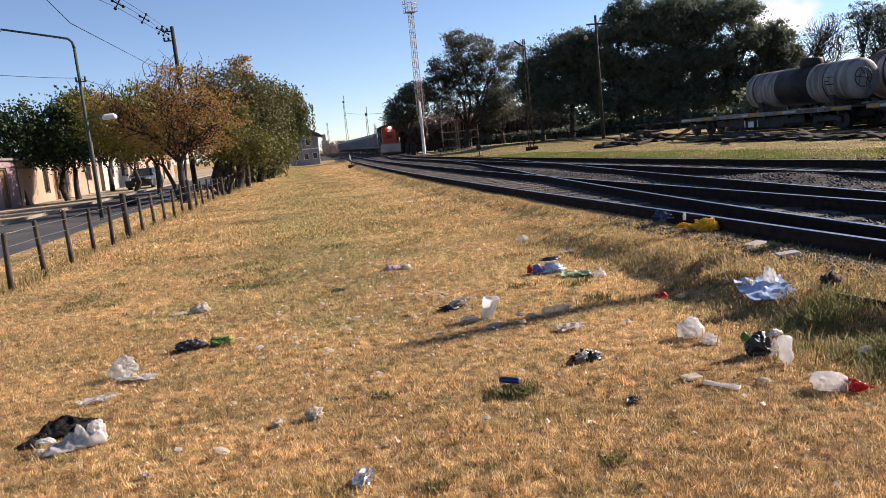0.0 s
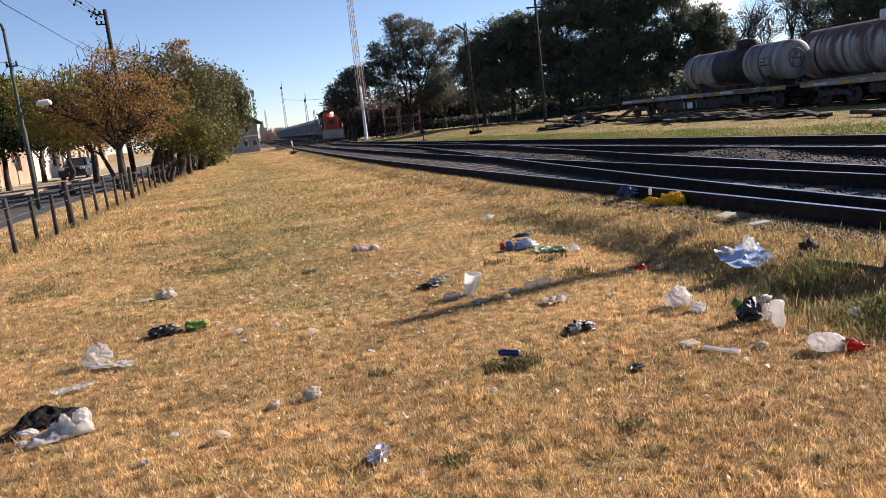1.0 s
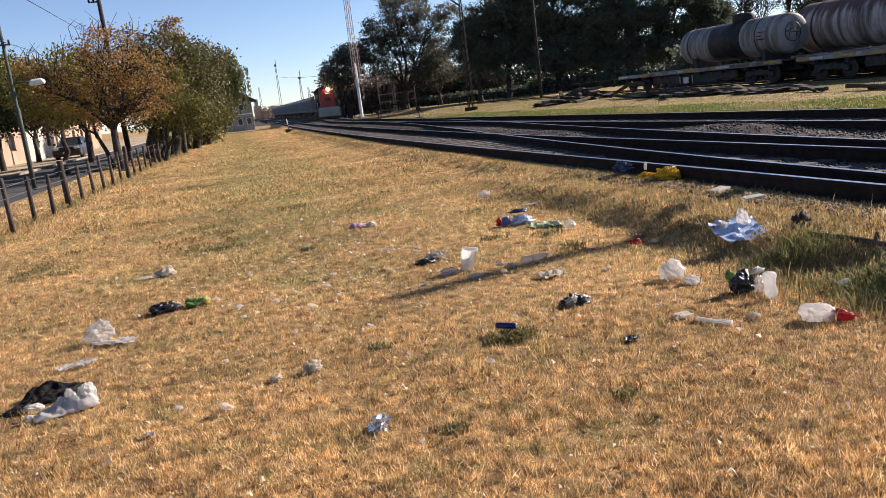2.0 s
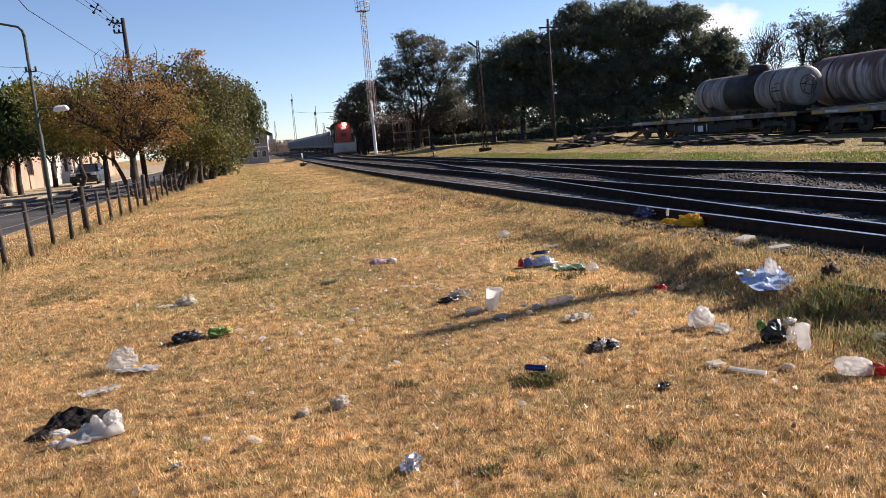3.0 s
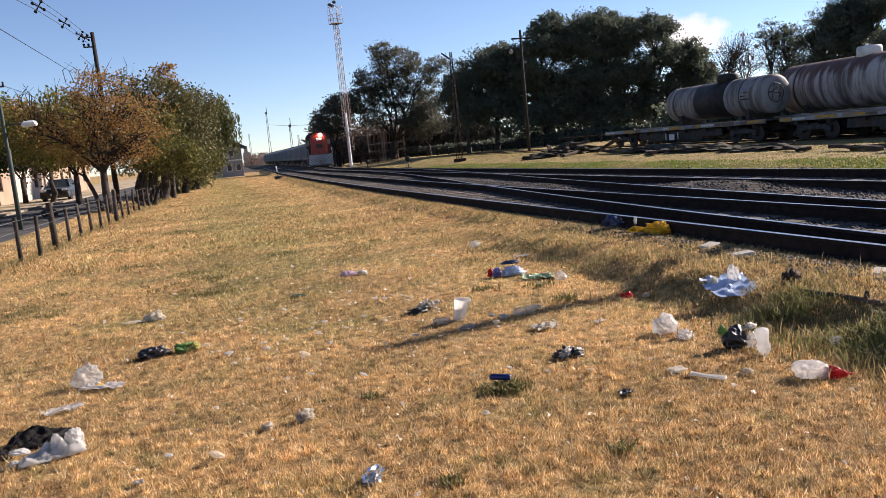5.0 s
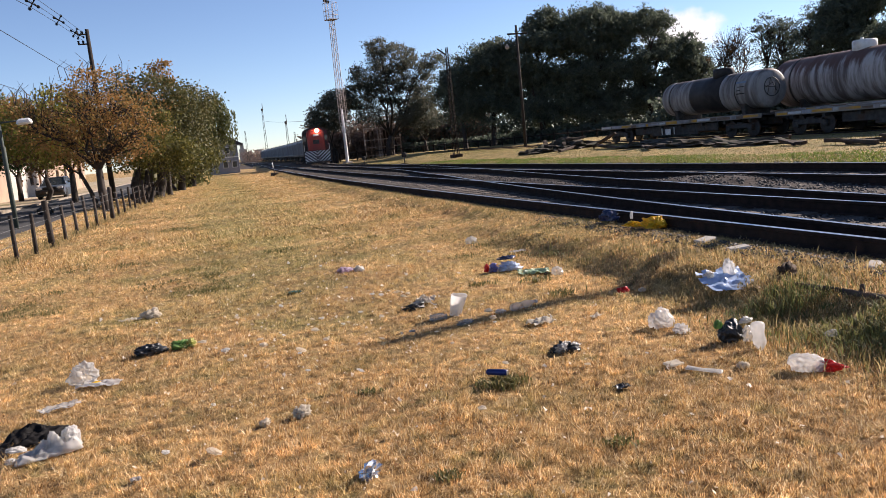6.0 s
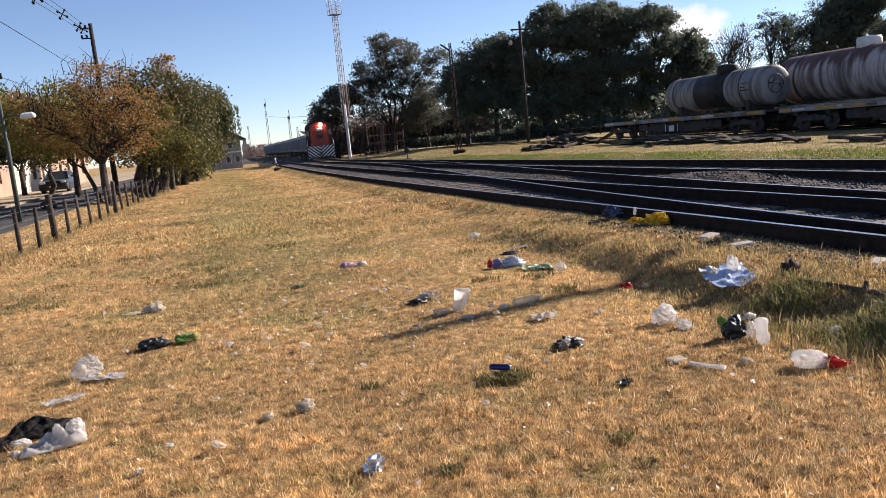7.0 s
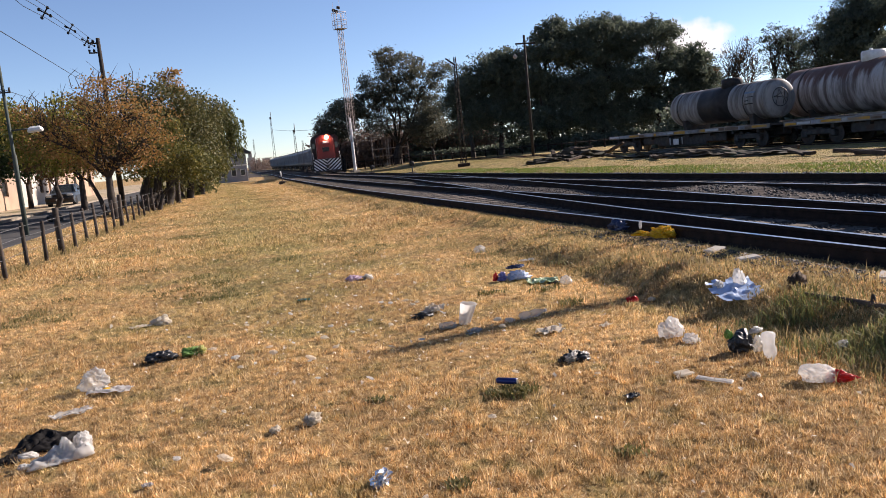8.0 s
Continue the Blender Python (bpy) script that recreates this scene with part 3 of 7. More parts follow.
tagged(scatter_stones("yard_stones", n, sx, sy, ground_z(sx, sy) + 0.02, 0.03, 0.08, STONES), "loose pale stones at the edge of the yard", "stones", kind="stuff")
n = 2600
sy = 3.2 + 7.0 * rng.random(n) ** 1.2
sx = left_x(sy) - 1.15 - 0.28 * rng.random(n) ** 2
tagged(scatter_stones("spilled_stones", n, sx, sy, ground_z(sx, sy) + 0.004, 0.008, 0.03, STONES), "dark ballast stones spilled over the edge of the grass", "stones", kind="stuff")
# dark tufts on the lawn


def tuft(x, y, r, h, count, seed, label="small dark green weed tuft in the lawn"):
    rg = np.random.default_rng(seed)
    px, py = rg.normal(0, r * 0.5, count), rg.normal(0, r * 0.35, count)
    ob = blades("weed_tuft", px, py, np.zeros(count), h * rg.uniform(0.5, 1.1, count), rg.uniform(0.006, 0.014, count), 1.2, TUFT, seed, label, "weed")
    ob.location = (x, y, float(ground_z(x, y)))


for k, (x, y, r, h) in enumerate([(1.29, 11.8, 0.28, 0.09), (2.97, 6.05, 0.16, 0.08), (1.0, 8.1, 0.10, 0.04), (0.9, 4.4, 0.06, 0.04), (0.25, 10.3, 0.2, 0.05), (-0.8, 12.5, 0.3, 0.06), (2.6, 7.0, 0.15, 0.05), (3.1, 6.75, 0.16, 0.07), (-1.6, 10.6, 0.25, 0.05), (1.75, 3.05, 0.08, 0.04), (0.95, 3.1, 0.06, 0.04), (3.6, 12.5, 0.6, 0.05), (3.9, 15.0, 0.9, 0.05), (4.0, 18.5, 1.0, 0.05), (1.2, 18, 1.2, 0.045), (2.6, 24, 1.5, 0.045), (3.0, 33, 1.6, 0.05), (-1.2, 15.0, 0.7, 0.04), (2.2, 14.6, 0.6, 0.045), (3.7, 9.6, 0.4, 0.06), (3.2, 8.9, 0.3, 0.05), (3.9, 8.0, 0.35, 0.07)]):
    tuft(x, y, r, h, int(60 + 210 * r), 60 + k)

# ---- trees ----
BARK = material("bark", (0.022, 0.018, 0.015), (0.065, 0.053, 0.044), 5.0, 0.9, fine=30.0, bump=0.8)
ORANGE = leafy("autumn_leaves", [(0.06, 0.05, 0.015), (0.15, 0.105, 0.03), (0.27, 0.15, 0.048), (0.31, 0.16, 0.058), (0.19, 0.145, 0.045), (0.34, 0.235, 0.075)], 0.45)
YELLOW = leafy("yellowing_leaves", [(0.05, 0.06, 0.012), (0.12, 0.13, 0.02), (0.20, 0.175, 0.035), (0.32, 0.255, 0.055)], 0.4)
BUSH = leafy("yellow_olive_leaves", [(0.03, 0.034, 0.01), (0.07, 0.075, 0.018), (0.13, 0.115, 0.03), (0.25, 0.20, 0.05)], 0.35)
OLIVE = leafy("olive_leaves", [(0.028, 0.033, 0.012), (0.06, 0.064, 0.022), (0.11, 0.10, 0.035), (0.16, 0.13, 0.048)], 0.3)
WILLOW = leafy("willow_leaves", [(0.05, 0.058, 0.02), (0.10, 0.11, 0.036), (0.17, 0.17, 0.06)], 0.4)
DARK = leafy("dark_green_leaves", [(0.048, 0.062, 0.05), (0.088, 0.108, 0.08), (0.14, 0.16, 0.11)], 0.45)
STREET = leafy("street_tree_leaves", [(0.014, 0.026, 0.009), (0.03, 0.05, 0.015), (0.06, 0.085, 0.026)], 0.25)
GREYGREEN = leafy("eucalypt_leaves", [(0.04, 0.048, 0.036), (0.08, 0.086, 0.062), (0.19, 0.165, 0.12)], 0.5)
BROWN = leafy("dry_brown_leaves", [(0.06, 0.035, 0.015), (0.13, 0.07, 0.03), (0.2, 0.12, 0.05)], 0.3)


def limb_path(a, b, rg, sag=0.12):
    a, b = Vector(a), Vector(b)
    d = (b - a).length
    pts = [a]
    for k in (0.3, 0.65):
        pts.append(a.lerp(b, k) + Vector((rg.uniform(-1, 1), rg.uniform(-1, 1), rg.uniform(-0.2, 1.2))) * d * sag)
    return pts + [b]


def tree(name, label, x, y, blobs, leaf, leaves, leaf_mat, bark=BARK, trunk_r=0.18, fork=0.3, seed=1, clump=0.5, twigs=5, strands=False, shoots=0, group="trees", stems=1, pads=False):
    """A tapered trunk with limbs to each mass of the crown, twigs, and a crown of single leaves in uneven clumps.
    blobs: (dx, dy, z, rx, ry, rz) in metres from the foot."""
    rg = random.Random(seed)
    rn = np.random.default_rng(seed)
    if group == "yard trees":
        blobs = [(a * 1.05, b, c * 1.06, d * 1.12, e * 1.1, f * 1.12) for a, b, c, d, e, f in blobs]
        leaves, leaf, clump = int(leaves * (3.4 if pads else 2.0)), leaf * 0.62, clump * (0.9 if pads else 0.72)
    z0 = float(ground_z(x, y)) - 0.05
    t = thing(name, label, "tree", pose(x, y, z0), group)
    top = max(b[2] + b[5] for b in blobs)
    cx = sum(b[0] for b in blobs) / len(blobs)
    cy = sum(b[1] for b in blobs) / len(blobs)
    hf = top * fork
    bm = bmesh.new()
    feet = []
    for s in range(stems):
        ox, oy = (rg.uniform(-0.5, 0.5), rg.uniform(-0.5, 0.5)) if stems > 1 else (0, 0)
        f = Vector((cx * 0.25 + ox * 1.2, cy * 0.25 + oy * 1.2, hf * rg.uniform(0.9, 1.1)))
        tube(bm, [(ox, oy, -0.1), (ox, oy, 0.12), (ox * 1.1 + f.x * 0.4 + rg.uniform(-0.06, 0.06), oy * 1.1 + f.y * 0.4, hf * 0.5), f], [trunk_r * 1.5, trunk_r * 1.08, trunk_r * 0.9, trunk_r * 0.75], 10)
        feet.append(f)
    part("trunk", bm, bark, t)
    bm = bmesh.new()
    for k, (bx_, by_, bz, rx, ry, rz) in enumerate(blobs):
        f = feet[k % len(feet)]
        tip = Vector((bx_, by_, bz + rz * 0.3))
        r = trunk_r * rg.uniform(0.35, 0.55)
        main = limb_path(f - Vector((0, 0, 0.05)), tip, rg)
        tube(bm, main, [r, r * 0.75, r * 0.5, r * 0.2], 6)
        for _ in range(twigs):
            a = main[rg.randint(1, 2)].lerp(main[rg.randint(2, 3)], rg.random())
            u = Vector((rg.gauss(0, 1), rg.gauss(0, 1), rg.gauss(0.4, 0.8))).normalized()
            b = Vector((bx_ + u.x * rx * 0.92, by_ + u.y * ry * 0.92, bz + u.z * rz * 0.95))
            tube(bm, limb_path(a, b, rg, 0.08), [r * 0.34, r * 0.26, r * 0.16, r * 0.05], 4, False)
        for _ in range(shoots):
            b0 = Vector((bx_ + rg.uniform(-0.7, 0.7) * rx, by_ + rg.uniform(-0.7, 0.7) * ry, bz + rz * 0.6))
            tube(bm, [b0, b0 + Vector((rg.uniform(-0.15, 0.15), 0, rz * 0.5)), b0 + Vector((rg.uniform(-0.4, 0.4), rg.uniform(-0.2, 0.2), rz * rg.uniform(0.7, 1.05)))], [0.018, 0.013, 0.005], 4, False)
    part("bough", bm, bark, t)
    if not leaves:
        return t
    vol = np.array([b[3] * b[4] * b[5] for b in blobs]) ** 0.75
    vol /= vol.sum()
    pts = []
    for b, share in zip(blobs, vol):
        m = int(leaves * share)
        groups = max(6, m // 45)
        u = rn.normal(size=(groups, 3))
        u /= np.linalg.norm(u, axis=1, keepdims=True)
        rad = rn.uniform(0.25, 1.0, (groups, 1)) ** 0.45
        c = u * rad * np.array(b[3:6]) + np.array(b[0:3])
        pick = rn.integers(0, groups, m)
        spread = rn.normal(size=(m, 3)) * clump * np.array([1, 1, 0.6]) * rn.uniform(0.5, 1.1, (groups, 1))[pick]
        if pads:
            # needles in flat tufts along the upper side of each bough
            groups = max(8, m // 130)
            u = rn.normal(size=(groups, 3))
            u[:, 2] = np.abs(u[:, 2]) * 1.0 - 0.55
            u /= np.linalg.norm(u, axis=1, keepdims=True)
            c = u * rn.uniform(0.3, 1.1, (groups, 1)) * np.array(b[3:6]) * np.array([1.05, 1.05, 1.15]) + np.array(b[0:3])
            pick = rn.integers(0, groups, m)
            spread = rn.normal(size=(m, 3)) * clump * np.array([1.1, 1.1, 0.62]) * rn.uniform(0.45, 1.15, (groups, 1))[pick]
            spread[:, 2] += np.hypot(spread[:, 0], spread[:, 1]) * -0.22
        if strands:
            groups = max(6, m // 95)
            c = c[:groups]
            pick = rn.integers(0, groups, m)
            spread = rn.normal(size=(m, 3)) * np.array([0.07, 0.07, 0.05])
            spread[:, 2] -= rn.random(m) * 2.5 * rn.uniform(0.3, 1.2, groups)[pick]
        pts.append(c[pick] + spread)
    p = np.concatenate(pts)
    m = len(p)
    d = rn.normal(size=(m, 3))
    if strands:
        d = d * 0.35 + np.array([0, 0, -1])
    d /= np.linalg.norm(d, axis=1, keepdims=True)
    s = np.cross(d, rn.normal(size=(m, 3)))
    s /= np.linalg.norm(s, axis=1, keepdims=True)
    size = leaf * rn.uniform(0.6, 1.3, (m, 1))
    wide = 0.3 if strands else 0.75
    if group == "yard trees":
        v = np.stack([p - d * size * 0.6 + s * size * 0.3, p + d * size * 0.7, p - d * size * 0.6 - s * size * 0.4], 1).reshape(-1, 3)
        mesh_np("crown", v, np.arange(3 * m).reshape(-1, 3), leaf_mat, t)
        return t
    v = np.stack([p - d * size * 0.5, p + s * size * 0.5 * wide, p + d * size * 0.5, p - s * size * 0.5 * wide], 1).reshape(-1, 3)
    mesh_np("crown", v, np.arange(4 * m).reshape(-1, 4), leaf_mat, t)
    return t


# along the fence
tree("autumn_tree", "autumn tree with orange and bare branches behind the fence", -2.65, 31.0, [(-0.5, 0, 3.4, 1.5, 1.5, 1.0), (0.8, 0.3, 3.5, 1.5, 1.4, 1.1), (0.2, -0.3, 4.3, 1.5, 1.3, 0.8), (-1.6, 0.4, 3.0, 1.1, 1.2, 0.9), (1.3, -0.2, 2.6, 1.1, 1.1, 0.7), (0.3, 0.2, 2.2, 1.5, 1.2, 0.6), (-2.3, 0.5, 3.6, 0.9, 0.9, 0.8)], 0.09, 9500, ORANGE, trunk_r=0.15, fork=0.33, seed=4, clump=0.3, twigs=34, shoots=9)
tree("yellow_tree", "tree with yellowing leaves behind the fence", -3.3, 34.5, [(-1.8, 0, 3.3, 1.5, 1.5, 1.1), (-0.9, 0, 4.1, 1.1, 1.1, 0.8), (-3.1, 0.5, 4.0, 0.9, 0.9, 0.9), (-1.2, 0.2, 2.5, 1.3, 1.2, 0.6)], 0.12, 9000, YELLOW, trunk_r=0.09, fork=0.3, seed=5, clump=0.34, twigs=10, shoots=3)
tree("green_tree", "dense olive-green tree with a pale leafy tip by the fence", -1.35, 39.0, [(0, 0, 3.2, 1.9, 1.8, 1.5), (0.6, 0, 4.6, 1.5, 1.4, 1.0), (1.6, 0.5, 3.6, 1.4, 1.3, 1.2), (-0.6, 0.2, 5.0, 0.9, 0.9, 0.8), (1.5, 0, 2.0, 1.4, 1.2, 1.0)], 0.12, 17000, OLIVE, trunk_r=0.22, fork=0.25, seed=6, clump=0.4, twigs=8, stems=3)
tree("yellow_bush", "bushy tree with yellow-green leaves leaning over the fence", -1.3, 34.5, [(0, 0, 2.1, 1.3, 1.2, 0.8), (1.0, 0.3, 2.1, 1.1, 1.1, 0.8), (0.2, 0.4, 3.0, 1.2, 1.2, 0.8), (1.9, 1.0, 1.7, 0.9, 0.9, 0.7)], 0.11, 8500, BUSH, trunk_r=0.09, fork=0.2, seed=7, clump=0.3, twigs=8, stems=4)
tree("orange_tip_tree", "slender tree with a pale orange tip", -0.6, 41.0, [(0.35, 0, 5.9, 0.5, 0.5, 0.7), (0.3, 0, 4.8, 0.8, 0.8, 0.9)], 0.12, 2200, ORANGE, trunk_r=0.12, fork=0.5, seed=8, clump=0.2, twigs=8)
tree("olive_tree", "broad olive-green tree along the fence", 0.0, 46.5, [(0.3, 0, 3.4, 1.8, 1.6, 1.6), (1.0, 0, 4.6, 1.4, 1.4, 1.0), (0.8, 0.4, 2.0, 1.6, 1.4, 1.1)], 0.13, 12000, OLIVE, trunk_r=0.2, fork=0.25, seed=9, clump=0.42, twigs=8, stems=2)
tree("willow_tree", "weeping willow with drooping green strands", 0.6, 52.0, [(0.6, 0, 4.6, 1.9, 1.7, 1.1), (1.5, 0, 5.2, 1.2, 1.1, 0.8), (2.1, -0.3, 4.4, 1.0, 0.9, 0.8), (0.2, 0, 3.2, 1.6, 1.4, 1.1)], 0.22, 15000, WILLOW, trunk_r=0.25, fork=0.4, seed=10, twigs=8, strands=True)
tree("back_tree", "dark tree between street and fence", -5.2, 44.0, [(0, 0, 3.6, 2.0, 1.8, 1.4), (1.6, 0.4, 4.0, 1.5, 1.4, 1.2), (-1.4, 0, 3.3, 1.4, 1.3, 1.2)], 0.15, 9000, BROWN, trunk_r=0.16, fork=0.3, seed=11, clump=0.42, twigs=12)
# street trees before the houses
tree("street_tree", "dense dark green street tree before the houses", -9.7, 46.0, [(0, 0, 3.7, 2.1, 1.6, 1.6), (0.6, 0, 4.9, 1.4, 1.2, 1.0), (-0.9, 0, 2.9, 1.4, 1.2, 1.1), (1.4, 0, 3.0, 1.2, 1.1, 1.0)], 0.16, 13000, STREET, trunk_r=0.15, fork=0.3, seed=12, clump=0.4, group="street trees", stems=2)
tree("street_tree", "dense dark green street tree before a pink wall", -12.0, 45.0, [(-0.3, 0, 3.6, 1.8, 1.4, 1.5), (0.3, 0, 4.6, 1.3, 1.1, 0.9), (-1.7, 0, 3.4, 1.5, 1.2, 1.5), (-2.6, 0, 4.2, 1.3, 1.2, 1.1)], 0.16, 10000, STREET, trunk_r=0.14, fork=0.3, seed=13, clump=0.4, group="street trees")
tree("street_tree", "dark green street tree farther along the pavement", -9.9, 57.0, [(0, 0, 4.4, 2.1, 1.8, 1.5), (1.3, 0, 5.2, 1.4, 1.4, 0.9), (-1.5, 0, 4.6, 1.6, 1.4, 1.1)], 0.18, 10000, STREET, trunk_r=0.16, fork=0.3, seed=14, clump=0.45, group="street trees")
tree("street_tree", "brown half-bare street tree behind the parked car", -8.1, 52.5, [(0, 0, 2.7, 1.3, 1.2, 1.0), (0.9, 0, 3.5, 1.1, 1.1, 0.9), (-0.9, 0, 3.4, 1.0, 1.0, 0.9)], 0.14, 4200, BROWN, trunk_r=0.13, fork=0.3, seed=15, clump=0.4, twigs=14, group="street trees", stems=2)
tree("street_tree", "brown-leaved street tree in front of a far house", -6.2, 68.0, [(0, 0, 3.4, 1.9, 1.8, 1.4), (1.4, 0, 4.0, 1.5, 1.4, 1.1)], 0.17, 6000, BROWN, trunk_r=0.14, fork=0.35, seed=16, clump=0.45, twigs=10, group="street trees")

# dark trees behind the yard
tree("eucalyptus", "tall grey-green eucalyptus with pale limbs behind the yard", 19.2, 103.0, [(0, 0, 6.0, 2.6, 2.5, 1.9), (-1.3, 0, 4.6, 1.7, 1.7, 1.2), (1.4, 0, 7.4, 2.2, 2, 1.4)], 0.34, 7000, GREYGREEN, BARK, 0.22, 0.18, 17, 0.55, 14, group="yard trees", stems=3)
tree("eucalyptus", "tall grey-green eucalyptus with many limbs behind the yard", 27.2, 104.0, [(-1.8, 0, 10.0, 2.6, 2.4, 1.8), (1.4, 0, 12.0, 2.9, 2.6, 1.9), (-3.6, 0, 7.6, 2.2, 2, 1.6), (0.0, 0, 8.0, 2.4, 2.2, 1.6), (3.8, 0, 9.6, 2.6, 2.4, 2.0), (4.4, 0, 6.6, 1.9, 1.8, 1.3), (-0.6, 0, 13.3, 1.6, 1.5, 1.0), (6.6, 0, 11.3, 1.6, 1.5, 1.2), (-2.2, 0, 5.2, 2.0, 1.6, 1.5), (1.8, 0, 5.4, 2.0, 1.6, 1.5), (5.0, 0, 4.6, 1.8, 1.6, 1.1)], 0.32, 17000, GREYGREEN, BARK, 0.36, 0.16, 18, 0.6, 14, group="yard trees", stems=3)
tree("conifer", "dark conifer with a ragged outline behind the yard", 33.8, 93.0, [(0, 0, 5.0, 2.6, 2.4, 2.6), (0.2, 0, 8.6, 2.2, 2.0, 2.0), (-1.4, 0, 7.0, 1.7, 1.6, 1.6)], 0.32, 9000, DARK, BARK, 0.3, 0.25, 19, 0.6, 8, group="yard trees", pads=True)
tree("conifer", "dark rounded conifer behind the yard", 37.2, 92.0, [(0, 0, 5.0, 2.9, 2.6, 3.0), (0.3, 0, 9.3, 2.6, 2.3, 2.1), (0.6, 0, 11.2, 1.5, 1.4, 1.2), (2.4, 0, 7.0, 1.9, 1.8, 2.0)], 0.42, 12000, DARK, BARK, 0.35, 0.25, 20, 0.6, 8, group="yard trees", pads=True)
tree("pine", "broad dark pine with layered crown behind the yard", 42.5, 89.0, [(0, 0, 11.0, 2.8, 2.4, 1.6), (-1.6, 0, 8.0, 2.4, 2.2, 1.9), (1.6, 0, 6.5, 2.8, 2.4, 2.4), (0, 0, 3.6, 3.0, 2.6, 2.4), (1.0, 0, 13.4, 2.2, 2.0, 1.1)], 0.42, 15000, DARK, BARK, 0.4, 0.25, 21, 0.62, 9, group="yard trees", pads=True)
tree("pine", "broad dark pine with layered crown behind the yard", 49.0, 88.0, [(0, 0, 13.0, 3.2, 2.6, 1.7), (-2.4, 0, 10.4, 2.6, 2.3, 2.0), (2.4, 0, 10.6, 2.9, 2.5, 2.2), (0, 0, 7.0, 4.0, 3.0, 2.8), (0, 0, 3.4, 4.0, 3.0, 2.2), (3.6, 0, 13.2, 2.0, 1.9, 1.1)], 0.42, 20000, DARK, BARK, 0.45, 0.25, 22, 0.65, 9, group="yard trees", pads=True)
tree("pine", "dark pine with gaps between its boughs behind the tank wagons", 55.8, 86.0, [(0, 0, 11.8, 2.7, 2.4, 1.6), (1.8, 0, 9.0, 2.2, 2.0, 1.7), (-2.0, 0, 7.0, 2.6, 2.3, 2.4), (0.4, 0, 4.0, 3.3, 2.6, 2.0)], 0.42, 11000, DARK, BARK, 0.35, 0.25, 23, 0.6, 10, group="yard trees", pads=True)
tree("pine", "smaller brownish pine beside the tank wagons", 61.2, 86.0, [(-0.2, 0, 9.4, 1.8, 1.7, 1.2), (0, 0, 7.8, 2.3, 1.9, 1.4), (-0.9, 0, 6.0, 2.4, 1.8, 1.6), (1.2, 0, 4.4, 2.8, 2.0, 2.2), (1.9, 0, 7.0, 1.5, 1.4, 1.0)], 0.42, 9500, DARK, BARK, 0.25, 0.25, 24, 0.55, 8, group="yard trees", pads=True)
tree("bare_tree", "leafless tree against the sky behind the tank wagons", 63.6, 80.0, [(0, 0, 8.0, 2.2, 1.8, 2.6), (-2.2, 0, 6.8, 1.7, 1.6, 2.2), (2.2, 0, 7.2, 1.8, 1.6, 2.3), (-1.0, 0, 5.4, 1.9, 1.6, 1.7), (1.2, 0, 9.4, 1.5, 1.4, 1.6), (-1.2, 0, 8.8, 1.5, 1.4, 1.6)], 0.2, 700, BROWN, BARK, 0.27, 0.2, 25, 0.5, 48, group="yard trees")
tree("bare_tree", "spreading half-bare tree behind the tank wagons", 64.4, 74.0, [(0, 0, 7.5, 2.8, 2.0, 2.6), (2.6, 0, 8.6, 2.4, 2.0, 2.2), (-0.9, 0, 9.9, 1.7, 1.4, 1.0), (0.5, 0, 4.5, 2.6, 2.0, 1.8)], 0.26, 4600, DARK, BARK, 0.3, 0.2, 26, 0.45, 60, group="yard trees")
tree("dark_tree", "tall dark tree over the tank wagons", 68.0, 66.0, [(0, 0, 10.2, 3.0, 2.6, 2.0), (2.6, 0, 12.2, 3.0, 2.6, 2.0), (-2.0, 0, 8.0, 2.4, 2.2, 1.8), (1.0, 0, 6.0, 3.6, 2.8, 2.6)], 0.42, 12000, DARK, BARK, 0.4, 0.25, 27, 0.6, 16, group="yard trees", pads=True)
tree("dark_tree", "tall dark tree over the tank wagons", 72.0, 58.0, [(0, 0, 10.0, 3.4, 2.8, 2.6), (2.6, 0, 12.0, 3.2, 2.6, 2.4), (-1.0, 0, 6.0, 3.6, 3.0, 2.6), (2, 0, 4.0, 3.6, 3.0, 2.6)], 0.42, 12000, DARK, BARK, 0.4, 0.25, 28, 0.6, 14, group="yard trees", pads=True)
tree("dark_tree", "half-bare dark tree above the tank wagons", 66.6, 70.0, [(0, 0, 8.6, 2.4, 2.0, 2.2), (2.2, 0, 10.2, 2.4, 2.0, 1.8), (-0.8, 0, 6.0, 2.6, 2.0, 2.0), (1.5, 0, 4.4, 3.0, 2.4, 2.2)], 0.28, 6000, DARK, BARK, 0.42, 0.2, 29, 0.5, 55, group="yard trees", pads=True)
tree("dark_tree", "tall dark tree at the edge of the yard", 67.5, 60.0, [(0, 0, 10.4, 2.6, 2.0, 2.2), (2.2, 0, 12.4, 2.8, 2.2, 2.0), (-0.8, 0, 7.0, 2.6, 2.0, 2.2), (1.5, 0, 4.4, 3.0, 2.4, 2.4)], 0.3, 9000, DARK, BARK, 0.42, 0.2, 30, 0.5, 40, group="yard trees", pads=True)
tree("conifer", "low grey-green conifer between taller trees behind the yard", 31.2, 101.0, [(0, 0, 3.6, 2.0, 1.8, 2.2), (0.3, 0, 6.2, 1.6, 1.5, 1.6), (-1.6, 0, 4.0, 1.5, 1.4, 1.5)], 0.3, 3200, GREYGREEN, BARK, 0.2, 0.2, 31, 0.55, 8, group="yard trees", pads=True)
# low scrub and hedge behind the yard
TWIGGY = leafy("bare_scrub", [(0.12, 0.085, 0.068), (0.21, 0.15, 0.12), (0.33, 0.24, 0.19)], 0.45)


